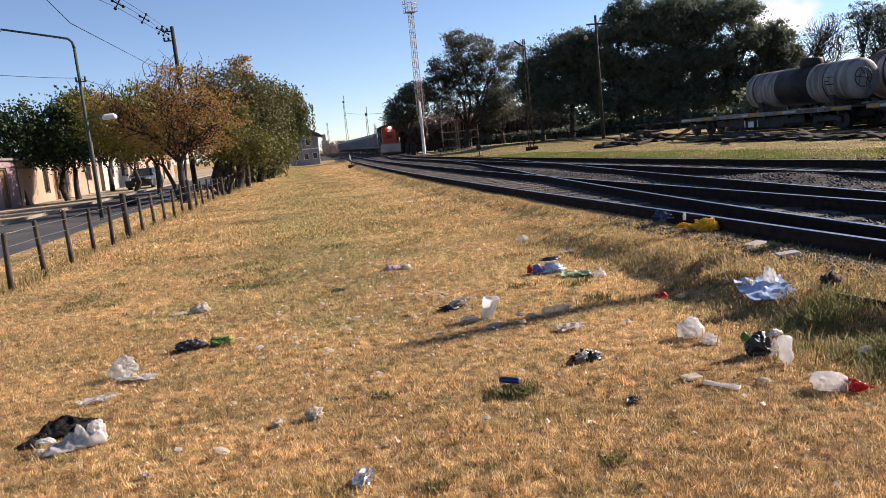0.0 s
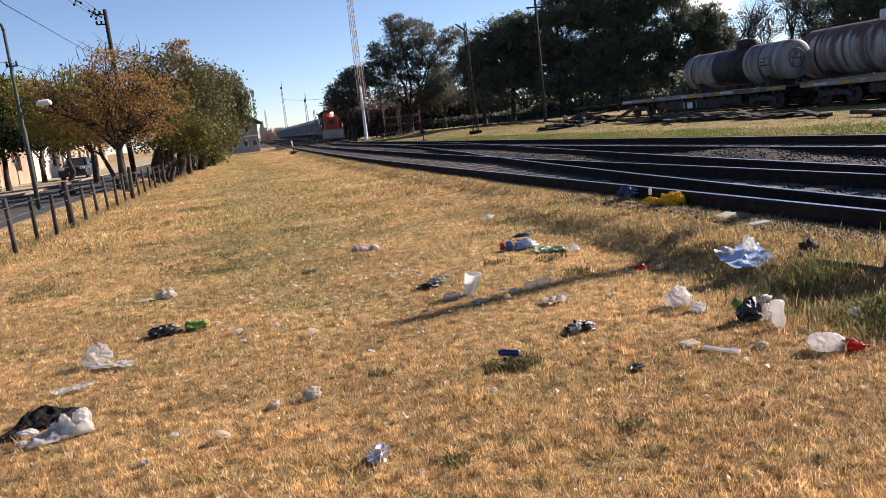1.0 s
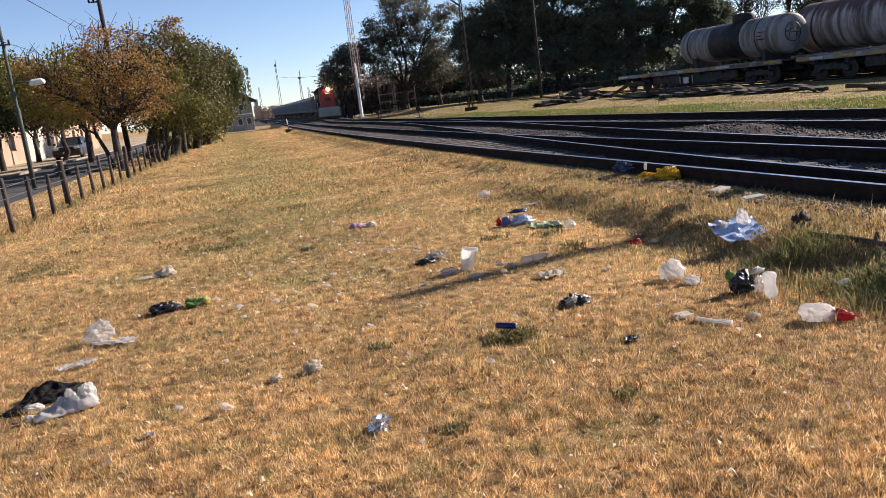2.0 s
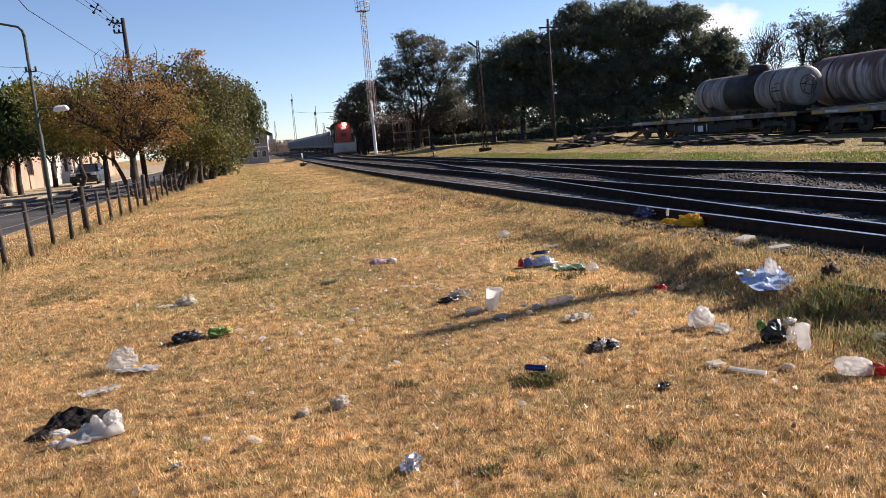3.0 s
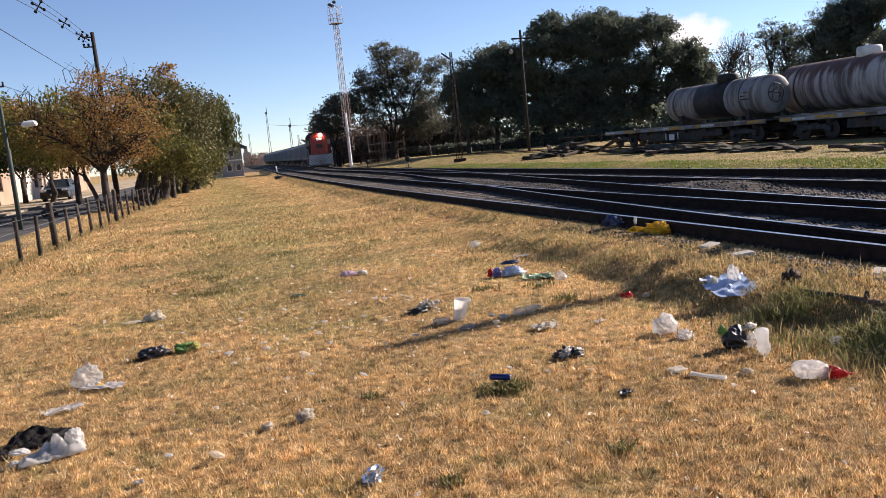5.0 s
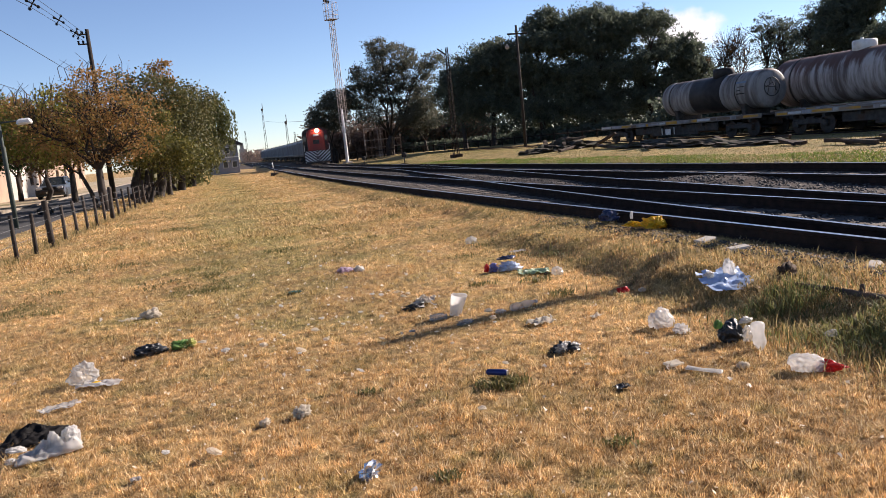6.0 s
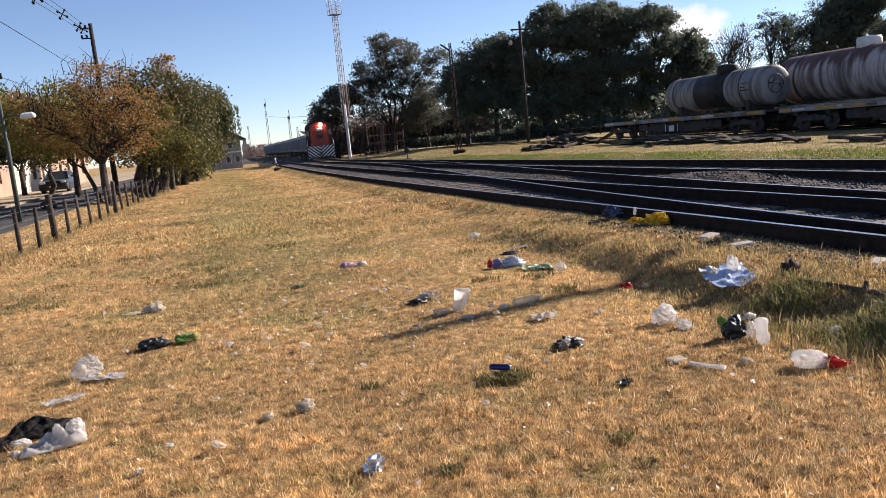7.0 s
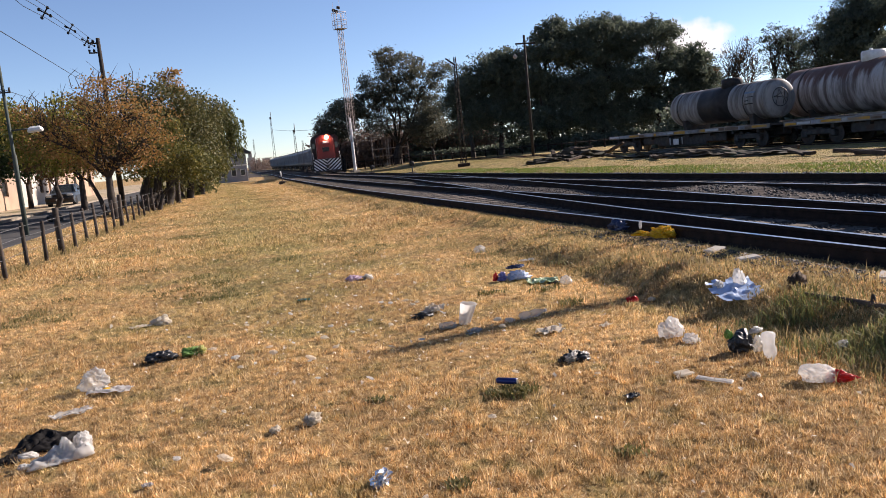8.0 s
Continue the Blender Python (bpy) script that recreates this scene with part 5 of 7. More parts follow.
def bogie(parent, y, rail=0.0):
    bm = bmesh.new()
    for s in (-1, 1):
        box(bm, (s * 1.05, y, rail + 0.55), (0.16, 1.5, 0.26), 0.04)
        box(bm, (s * 1.05, y - 0.85, rail + 0.46), (0.22, 0.3, 0.3), 0.04)
        box(bm, (s * 1.05, y + 0.85, rail + 0.46), (0.22, 0.3, 0.3), 0.04)
    box(bm, (0, y, rail + 0.6), (2.2, 0.4, 0.3), 0.03)
    b = part("bogie", bm, DARKSTEEL, parent)
    for dy in (-0.85, 0.85):
        w = bmesh.new()
        wheelset(w, y + dy, rail + 0.43)
        part("wheelset", w, DARKSTEEL, b)


PLATES = [material("yellow_sill_paint", (0.42, 0.20, 0.03), (0.58, 0.32, 0.06), 2.0, 0.7, fine=9.0, c=(0.2, 0.17, 0.14), stain=0.8),
          material("grey_sill_paint", (0.20, 0.205, 0.22), (0.38, 0.385, 0.40), 2.0, 0.7, fine=9.0, c=(0.12, 0.09, 0.07), stain=0.8),
          material("brown_sill_rust", (0.10, 0.065, 0.045), (0.2, 0.14, 0.10), 2.0, 0.8, fine=9.0),
          material("pale_sill_paint", (0.40, 0.40, 0.39), (0.55, 0.55, 0.54), 2.0, 0.7, fine=9.0, c=(0.2, 0.17, 0.14), stain=0.8)]


def flat_wagon(x, y0, y1, deck, label):
    """A bogie flat wagon that stands along y from y0 to y1."""
    yc, ln = (y0 + y1) / 2, y1 - y0
    t = thing("flat_wagon", label, "railway wagon", pose(x, yc, 0.05), "flat wagons")
    bm = bmesh.new()
    for s in (-1, 1):
        box(bm, (s * 1.32, 0, deck - 0.13), (0.1, ln, 0.22), 0.015)
    part("side_sill", bm, SILL, t, "flaking yellow and grey side sill")
    bm = bmesh.new()
    n = int(ln / 0.3)
    for k in range(n):
        box(bm, (0, -ln / 2 + ln * (k + 0.5) / n, deck - 0.09), (2.5, ln / n * 0.94, 0.07))
    part("deck", bm, SLEEPER, t)
    bm = bmesh.new()
    box(bm, (0, 0, deck - 0.42), (0.5, ln * 0.96, 0.4), 0.02)
    for k in range(8):
        box(bm, (0, -ln / 2 + ln * (k + 0.5) / 8, deck - 0.3), (2.5, 0.16, 0.22))
    part("underframe", bm, DARKSTEEL, t)
    for s in (-1, 1):
        bogie(t, s * (ln / 2 - 1.9))
        bm = bmesh.new()
        tube(bm, [(0, s * (ln / 2 - 0.2), deck - 0.3), (0, s * (ln / 2 + 0.45), deck - 0.3)], 0.09, 8)
        box(bm, (0, s * (ln / 2 + 0.45), deck - 0.3), (0.3, 0.26, 0.3), 0.04)
        part("coupler", bm, DARKSTEEL, t)
    bm = bmesh.new()
    box(bm, (-1.2, 0.3, 0.5), (0.06, 0.5, 0.34), 0.02)
    part("brake_plate", bm, WHITEPAINT, t, "pale brake plate")
    for yy in (-0.3, 0.9):
        bm = bmesh.new()
        tube(bm, [(-1.2, yy, 0.35), (-1.2, yy, 0.75)], 0.03, 6)
        part("brake_lever", bm, WHITEPAINT, t, "pale brake lever")
    bm = bmesh.new()
    box(bm, (0, 0.9, 0.55), (1.2, 1.4, 0.5), 0.05)
    part("air_tank", bm, DARKSTEEL, t)
    # dark plates added between the bogies to imitate the deep shade underneath
    bm = bmesh.new()
    for s in (-1, 1):
        box(bm, (s * 1.0, 0, deck - 0.5), (0.1, ln * 0.52, 0.42), 0.02)
        box(bm, (s * 1.0, 0, deck - 0.75), (0.08, ln * 0.3, 0.2), 0.02)
    part("shade_filler", bm, DARKSTEEL, t)
    rq = random.Random(int(y0 * 10))
    at = -ln / 2 + 0.1
    while at < ln / 2 - 0.3:
        w = min(rq.uniform(0.25, 1.3), ln / 2 - 0.1 - at)
        bm = bmesh.new()
        box(bm, (-1.376, at + w / 2, deck - 0.13 + rq.uniform(-0.02, 0.02)), (0.014, w * 0.92, rq.uniform(0.07, 0.16)), 0.003)
        part("sill_plate", bm, rq.choice(PLATES), t)
        at += w
    return t


def tank(name, label, x, y0, y1, z, r, paint, bands, dome_y, legs):
    """A lying tank with domed ends, bands, saddles and a dome."""
    ln, yc = y1 - y0, (y0 + y1) / 2
    t = thing(name, label, "tank", pose(x, yc, z), "tanks on flat wagons")
    lay = Matrix.Rotation(radians(-90), 4, "X")
    prof = [(0.02, -ln / 2), (r * 0.55, -ln / 2 + 0.03), (r * 0.86, -ln / 2 + 0.09), (r * 0.97, -ln / 2 + 0.16), (r, -ln / 2 + 0.26)]
    for k in range(1, 6):
        zz = -ln / 2 + 0.26 + (ln - 0.52) * k / 6
        prof += [(r, zz - 0.03), (r * 1.004, zz), (r, zz + 0.03)]
    prof += [(a, -b) for a, b in reversed(prof[:5])]
    bm = bmesh.new()
    lathe(bm, prof, 36, lay)
    part("shell", bm, paint, t)
    for y, w in bands:
        bm = bmesh.new()
        lathe(bm, [(r * 1.0, -w / 2), (r * 1.008, -w / 2), (r * 1.008, w / 2), (r * 1.0, w / 2)], 36, Matrix.Translation((0, y - yc, 0)) @ lay)
        part("tar_band", bm, TAR, t, "black tarry spill down the shell")
    for y in legs:
        bm = bmesh.new()
        box(bm, (0, y - yc, -r * 0.93 - 0.06), (1.5, 0.3, 0.62), 0.02, None, 1.15)
        part("saddle", bm, DARKSTEEL, t)
        bm = bmesh.new()
        lathe(bm, [(r * 1.0, -0.04), (r * 1.014, -0.04), (r * 1.014, 0.04), (r * 1.0, 0.04)], 36, Matrix.Translation((0, y - yc + 0.4, 0)) @ lay)
        part("strap", bm, DARKSTEEL, t)
    bm = bmesh.new()
    lathe(bm, [(0.55, -0.2), (0.55, 0.28), (0.5, 0.36), (0.06, 0.4)], 20, Matrix.Translation((0, dome_y - yc, r)))
    d = part("dome", bm, TAR if name == "tank" else WHITEPAINT, t)
    bm = bmesh.new()
    tube(bm, [(0.2, dome_y - yc + 0.35, r + 0.34), (0.2, dome_y - yc + 0.35, r + 0.5)], 0.07, 8)
    part("valve", bm, WHITEPAINT, d)
    return t


WX = 28.4
flat_wagon(WX, 32.2, 47.6, 1.13, "long flat wagon with a flaking yellow sill, carrying a tank")
flat_wagon(WX, 15.8, 31.2, 1.13, "long flat wagon with a flaking yellow sill, empty")
tank_a = tank("tank", "dirty white tank with black spills on a flat wagon", WX - 0.1, 32.7, 41.0, 2.36, 0.97, TANKPAINT, [(36.9, 2.6)], 36.4, (34.0, 39.7))
flat_wagon(WX + 2.9, 19.0, 36.0, 1.2, "old wagon on the second siding under a rusty tank")
tank("rusty_tank", "rust-streaked white tank with a pale dome", WX + 2.9, 20.4, 35.0, 2.53, 1.22, TANKRUST, [], 30.0, (22.5, 33.2))
# bars of unreadable writing and a drawn sign on the first tank
for k, (dy, z, w, h) in enumerate([(-2.9, 0.42, 0.75, 0.09), (-2.95, 0.2, 0.5, 0.035), (-2.75, 0.02, 0.3, 0.05), (-2.9, -0.14, 0.6, 0.055)]):
    rr = 0.98
    bm = bmesh.new()
    box(bm, (-math.sqrt(rr * rr - z * z) - 0.004, dy, z), (0.012, w, h), 0, (0, math.degrees(math.asin(z / rr)), 0))
    part("lettering_bar", bm, material("faded_blue_paint", (0.10, 0.15, 0.22), (0.2, 0.26, 0.32), 6.0, 0.7) if k == 0 else TAR, tank_a)
bm = bmesh.new()
ring = [(0.34 * math.cos(a), 0, 0.34 * math.sin(a)) for a in (2 * math.pi * j / 20 for j in range(21))]
tube(bm, ring, 0.014, 5)
tube(bm, [(-0.2, 0, -0.26), (-0.06, 0, 0.3), (0.24, 0, -0.2)], 0.012, 5)
tube(bm, [(-0.3, 0, 0.04), (0.28, 0, -0.05)], 0.012, 5)
tube(bm, [(-0.28, 0, 0.0), (0.2, 0, 0.22), (0.12, 0, -0.26)], 0.012, 5)
bmesh.ops.transform(bm, matrix=Matrix.Translation((-0.1, -4.17, 0.05)) @ Matrix.Scale(1.35, 4), verts=bm.verts[:])
part("drawn_mark", bm, TAR, tank_a, "black drawn round mark on the tank's end")
# rails under the wagons
for s, dx in ((-1, 0), (1, 0), (-1, 2.9), (1, 2.9)):
    bm = bmesh.new()
    sweep(bm, [(WX + dx + s * GAUGE / 2, y, 0.05) for y in (4, 30, 60, 90)], RAIL, (6, 7, 8))
    tagged(link_mesh("siding_rail", bm, [RUST, RUST]), "rusty rail of the siding sunk in grass", "rail", kind="structure")

# ---- old sleepers and debris on the yard's grass ----
PILE = material("rotten_timber", (0.025, 0.018, 0.013), (0.10, 0.07, 0.05), 4.0, 0.95, fine=30.0, bump=0.8, per_piece=0.3)
rg = random.Random(5)


def beam(x, y, ln, yaw, z=0.08, tilt=0.0, w=0.24):
    bm = bmesh.new()
    ln, w = ln * 0.72, rg.uniform(0.14, 0.24)
    box(bm, (0, 0, 0), (ln, w, rg.uniform(0.09, 0.16)), 0.02)
    box(bm, (ln * rg.uniform(-0.3, 0.3), w * 0.6, 0.01), (ln * 0.45, w * 0.5, 0.09), 0.02, (0, rg.uniform(-4, 4), rg.uniform(-9, 9)))
    bmesh.ops.subdivide_edges(bm, edges=bm.edges[:], cuts=2, use_grid_fill=True)
    for v in bm.verts:
        v.co += Vector((noise.noise(v.co * 3 + Vector((x, y, 0))), noise.noise(v.co * 3.3 + Vector((y, x, 0))), noise.noise(v.co * 2.7 + Vector((x, 0, y))))) * 0.04
    ob = tagged(link_mesh("old_sleeper", bm, PILE), "rotten dark railway sleeper lying in the grass", "sleeper", "old sleepers")
    ob.matrix_world = pose(x, y, z + 0.03, rg.uniform(-8, 8), tilt + rg.uniform(-7, 7), yaw + rg.uniform(-14, 14))


for x, y, ln, yaw in ((22.9, 39.7, 2.6, 100), (21.2, 33.0, 3.4, 62), (22.6, 33.0, 3.6, 58), (24.1, 32.0, 3.2, 50), (23.2, 27.2, 3.0, 85), (20.8, 23.2, 2.6, 70), (20.2, 20.0, 3.4, 82), (19.9, 17.2, 3.2, 88), (22.0, 43.0, 2.6, 30), (22.9, 29.6, 4.2, 60), (20.6, 18.6, 4.8, 86)):
    beam(x, y, ln, yaw)
for k in range(13):
    beam(23.8 + rg.uniform(-1.6, 1.6), 46.5 + rg.uniform(-1.6, 1.6), rg.uniform(0.7, 1.8), rg.uniform(0, 180), 0.25 + 0.12 * (k % 4), rg.uniform(-24, 24))
beam(23.6, 41.3, 2.4, 118, 0.42, 24)
# earth under the heaps
EARTH = material("dark_earth", (0.025, 0.02, 0.015), (0.075, 0.06, 0.04), 3.0, 0.95, fine=20.0, bump=1.0, c=(0.05, 0.07, 0.02))
for hx, hy, rx, ry, rz, sd in ((23.8, 46.5, 1.7, 2.2, 0.55, 0), (21.9, 46.0, 1.4, 1.6, 0.22, 21), (23.6, 36.0, 1.6, 2.2, 0.28, 4), (22.4, 31.2, 1.2, 2.6, 0.24, 9), (21.8, 26.5, 1.0, 2.0, 0.2, 14)):
    bm = bmesh.new()
    bmesh.ops.create_icosphere(bm, subdivisions=4, radius=1)
    for v in bm.verts:
        n_ = noise.noise(v.co * 2.3 + Vector((sd, 0, 0))) * 0.3 + noise.noise(v.co * 6 + Vector((sd, 0, 0))) * 0.22 + noise.noise(v.co * 14 + Vector((sd, 0, 0))) * 0.14
        v.co = Vector((v.co.x * rx * (1 + n_), v.co.y * ry * (1 + n_), v.co.z * rz * (1 + n_ * 1.8)))
    ob = tagged(link_mesh("earth_mound", bm, EARTH), "low dark heap of bare earth", "earth heap", "earth heaps")
    ob.location = (hx, hy, 0.0)

# ---- pole outside the view whose shadow falls on the lawn ----
t = thing("lamp_pole", "wooden pole beyond the tracks that shades the lawn", "utility pole", pose(14.2, 8.25, 0))
bm = bmesh.new()
tube(bm, [(0, 0, -0.1), (0, 0, 6.75)], [0.13, 0.1], 10)
part("pole", bm, WOODPOLE, t)

# ---- houses and street ----
def plaster(name, a, b, c):
    return material(name, a, b, 1.1, 0.9, 0.0, 0.25, fine=30.0, c=c, stain=0.6)


CREAM = plaster("cream_plaster", (0.29, 0.20, 0.14), (0.38, 0.28, 0.20), (0.24, 0.18, 0.14))
PINK = plaster("pink_plaster", (0.26, 0.17, 0.19), (0.33, 0.23, 0.25), (0.2, 0.15, 0.16))
PALE = plaster("pale_plaster", (0.34, 0.31, 0.27), (0.44, 0.41, 0.37), (0.24, 0.21, 0.18))
ROOF = material("weathered_roof", (0.12, 0.11, 0.10), (0.26, 0.24, 0.22), 2.0, 0.85, fine=25.0, c=(0.17, 0.09, 0.06))
SHUTTER = material("brown_painted_wood", (0.14, 0.08, 0.05), (0.25, 0.16, 0.10), 3.0, 0.7, fine=25.0)
VERGE = material("sandy_verge", (0.26, 0.20, 0.13), (0.46, 0.37, 0.26), 1.0, 0.95, fine=20.0, bump=0.6, c=(0.14, 0.13, 0.05), stain=0.8)
strip("pavement", VERGE, lambda y: road_x(y) - 15.5, lambda y: road_x(y) - 4.5, ys, 0.10, "sandy unpaved pavement with dry weeds", "pavement")


def house(y0, y1, h, mat, label, openings, roof="flat"):
    """A low street house. openings: (kind, centre along the front, width, sill, head)."""
    yc, ln = (y0 + y1) / 2, y1 - y0
    yaw = -math.degrees(math.atan(0.058))
    t = thing("house", label, "house", pose(road_x(yc) - 8.9, yc, 0.05, 0, 0, yaw), "houses along the street")
    cuts = sorted([(c - w / 2, c + w / 2, s, hd) for _, c, w, s, hd in openings])
    at = -ln / 2
    walls = []
    for a, b, s, hd in cuts:
        walls.append(((-0.12, (at + a) / 2, h / 2), (0.24, a - at, h)))
        walls.append(((-0.12, (a + b) / 2, (hd + h) / 2), (0.24, b - a, h - hd)))
        if s > 0:
            walls.append(((-0.12, (a + b) / 2, s / 2), (0.24, b - a, s)))
        at = b
    walls.append(((-0.12, (at + ln / 2) / 2, h / 2), (0.24, ln / 2 - at, h)))
    for sy in (-1, 1):
        walls.append(((-3.2, sy * (ln / 2 - 0.12), h / 2), (5.9, 0.24, h)))
    walls.append(((-6.2, 0, h / 2), (0.24, ln, h)))
    for centre, size in walls:
        bm = bmesh.new()
        box(bm, centre, size)
        part("wall", bm, mat, t)
    bm = bmesh.new()
    if roof == "flat":
        box(bm, (-3.1, 0, h + 0.06), (6.5, ln + 0.1, 0.12), 0.02)
        box(bm, (0.0, 0, h - 0.3), (0.1, ln, 0.1), 0.02)
    else:
        box(bm, (-1.5, 0, h + 0.55), (3.7, ln + 0.5, 0.12), 0.02, (0, 18, 0))
        box(bm, (-4.8, 0, h + 0.55), (3.7, ln + 0.5, 0.12), 0.02, (0, -18, 0))
    part("roof", bm, ROOF, t)
    for kind, c, w, s, hd in openings:
        bm = bmesh.new()
        for z in (s + 0.04, hd - 0.04):
            box(bm, (-0.1, c, z), (0.1, w, 0.08))
        for y in (c - w / 2 + 0.04, c + w / 2 - 0.04):
            box(bm, (-0.1, y, (s + hd) / 2), (0.1, 0.08, hd - s - 0.16))
        f = part("window" if kind == "window" else "door", bm, SHUTTER, t)
        bm = bmesh.new()
        box(bm, (-0.13, c, (s + hd) / 2), (0.03, w - 0.16, hd - s - 0.16))
        part("pane" if kind == "window" else "leaf", bm, GLASS if kind == "window" else SHUTTER, f)
        if kind == "window":
            for k in range(5):
                bm = bmesh.new()
                tube(bm, [(-0.02, c - w / 2 + w * (k + 0.5) / 5, s + 0.03), (-0.02, c - w / 2 + w * (k + 0.5) / 5, hd - 0.03)], 0.012, 5)
                part("bar", bm, DARKSTEEL, f)


house(36.0, 44.2, 2.4, PINK, "low pink-plastered house with a flat roof", [("window", -1.2, 1.1, 0.9, 2.0), ("door", 2.4, 0.9, 0.0, 2.05)])
house(44.4, 52.0, 2.3, CREAM, "low cream-plastered house with a barred window", [("window", 0.4, 0.9, 0.5, 2.1), ("door", 2.0, 0.9, 0.0, 2.05)])
house(52.2, 60.0, 2.5, CREAM, "cream-plastered house with a dark doorway", [("door", -2.2, 1.0, 0.0, 2.1), ("window", 1.2, 1.2, 0.9, 2.0)])
house(61.0, 72.0, 3.0, PALE, "pale plastered house farther along the street", [("window", -3.0, 1.2, 0.9, 2.0), ("window", 0.5, 1.2, 0.9, 2.0), ("door", 3.2, 0.9, 0.0, 2.05)], "gable")
house(73.0, 90.0, 3.2, CREAM, "long cream house at the end of the street", [("window", -5.0, 1.2, 0.9, 2.0), ("window", -1.5, 1.2, 0.9, 2.0), ("door", 2.5, 0.9, 0.0, 2.05), ("window", 5.5, 1.2, 0.9, 2.0)], "gable")
house(22.0, 35.6, 2.5, PALE, "low pale house beside the street", [("window", 0.0, 1.1, 0.9, 2.0)])

CARPAINT = material("dark_blue_grey_paint", (0.03, 0.038, 0.048), (0.05, 0.06, 0.072), 2.0, 0.35, 0.0, 0.0, spec=0.3)
LAMPGLASS = material("lamp_glass", (0.5, 0.5, 0.5), (0.7, 0.7, 0.7), 5.0, 0.15, 0.0, 0.0, spec=0.8)


def car(x, y, yaw):
    """A parked saloon, its front towards local -y."""
    t = thing("car", "dark blue-grey saloon car parked on the street", "car", pose(x, y, 0.02, 0, 0, yaw))
    bm = bmesh.new()
    side = [(-2.08, 0.26), (-2.16, 0.5), (-2.1, 0.72), (-1.9, 0.8), (-0.95, 0.9), (1.4, 0.93), (2.05, 0.9), (2.14, 0.7), (2.1, 0.3), (1.75, 0.24), (1.66, 0.56), (1.35, 0.68), (1.04, 0.56), (0.95, 0.22), (-0.95, 0.22), (-1.04, 0.56), (-1.35, 0.68), (-1.66, 0.56), (-1.75, 0.24)]
    a = [bm.verts.new((-0.83 + (0.07 if z > 0.75 else 0), y_, z)) for y_, z in side]
    b = [bm.verts.new((0.83 - (0.07 if z > 0.75 else 0), y_, z)) for y_, z in side]
    for k in range(len(side)):
        bm.faces.new((a[k], b[k], b[(k + 1) % len(side)], a[(k + 1) % len(side)]))
    bm.faces.new(a[::-1])
    bm.faces.new(b)
    bmesh.ops.recalc_face_normals(bm, faces=bm.faces[:])
    part("body", bm, CARPAINT, t)
    low, high = ((-1.0, 1.5, 0.74, 0.9)), ((-0.3, 0.95, 0.57, 1.36))
    foot = [Vector((sx * low[2], yy, low[3])) for yy, sx in ((low[0], -1), (low[0], 1), (low[1], 1), (low[1], -1))]
    crown = [Vector((sx * high[2], yy, high[3])) for yy, sx in ((high[0], -1), (high[0], 1), (high[1], 1), (high[1], -1))]
    bm = bmesh.new()
    f_, c_ = [bm.verts.new(v) for v in foot], [bm.verts.new(v) for v in crown]
    for k in range(4):
        bm.faces.new((f_[k], f_[(k + 1) % 4], c_[(k + 1) % 4], c_[k]))
    bm.faces.new(c_)
    part("cabin", bm, GLASS, t, "dark glazed cabin")
    for k in range(4):
        bm = bmesh.new()
        tube(bm, [foot[k], crown[k]], [0.05, 0.04], 6)
        part("pillar", bm, CARPAINT, t)
    bm = bmesh.new()
    box(bm, (0, 0.33, 1.37), (1.2, 1.36, 0.07), 0.03, None, 0.9)
    part("roof", bm, CARPAINT, t)
    bm = bmesh.new()
    box(bm, (0, -2.17, 0.5), (1.66, 0.14, 0.22), 0.04)
    part("bumper", bm, DARKSTEEL, t)
    bm = bmesh.new()
    box(bm, (0, -2.16, 0.74), (0.8, 0.05, 0.16), 0.02)
    part("grille", bm, BLACK, t)
    for s in (-1, 1):
        bm = bmesh.new()
        box(bm, (s * 0.62, -2.15, 0.75), (0.32, 0.08, 0.16), 0.03)
        part("headlight", bm, LAMPGLASS, t)
        bm = bmesh.new()
        box(bm, (s * 0.92, -0.75, 1.05), (0.16, 0.1, 0.12), 0.03)
        part("mirror", bm, BLACK, t)
        for yy in (-1.35, 1.35):
            bm = bmesh.new()
            lathe(bm, [(0.2, -0.1), (0.3, -0.1), (0.32, -0.05), (0.32, 0.05), (0.3, 0.1), (0.2, 0.1)], 18, Matrix.Translation((s * 0.74, yy, 0.32)) @ Matrix.Rotation(radians(90), 4, "Y"))
            w = part("wheel", bm, BLACK, t)
            bm = bmesh.new()
            lathe(bm, [(0.03, -0.09), (0.19, -0.08), (0.2, 0.08), (0.03, 0.09)], 14, Matrix.Translation((s * 0.74, yy, 0.32)) @ Matrix.Rotation(radians(90), 4, "Y"))
            part("rim", bm, WHITEPAINT, w)
    bm = bmesh.new()
    box(bm, (0, -2.25, 0.47), (0.42, 0.012, 0.12), 0.003)
    part("number_plate", bm, WHITEPAINT, t)


car(-7.75, 57.0, -3)
# chimney and gable of the station house far along the line
GREYWALL = plaster("blue_grey_plaster", (0.20, 0.21, 0.235), (0.29, 0.30, 0.33), (0.14, 0.14, 0.15))
DARKROOF = material("dark_sheet_roof", (0.03, 0.032, 0.036), (0.07, 0.07, 0.075), 2.0, 0.8, fine=25.0)
t = thing("station_house", "distant blue-grey two-storey house with a dark pitched roof", "house", pose(5.7, 112.0, -0.4, 0, 0, -4))
bm = bmesh.new()
box(bm, (0, 4, 2.0), (4.0, 8, 4.4))
part("wall", bm, GREYWALL, t)
bm = bmesh.new()
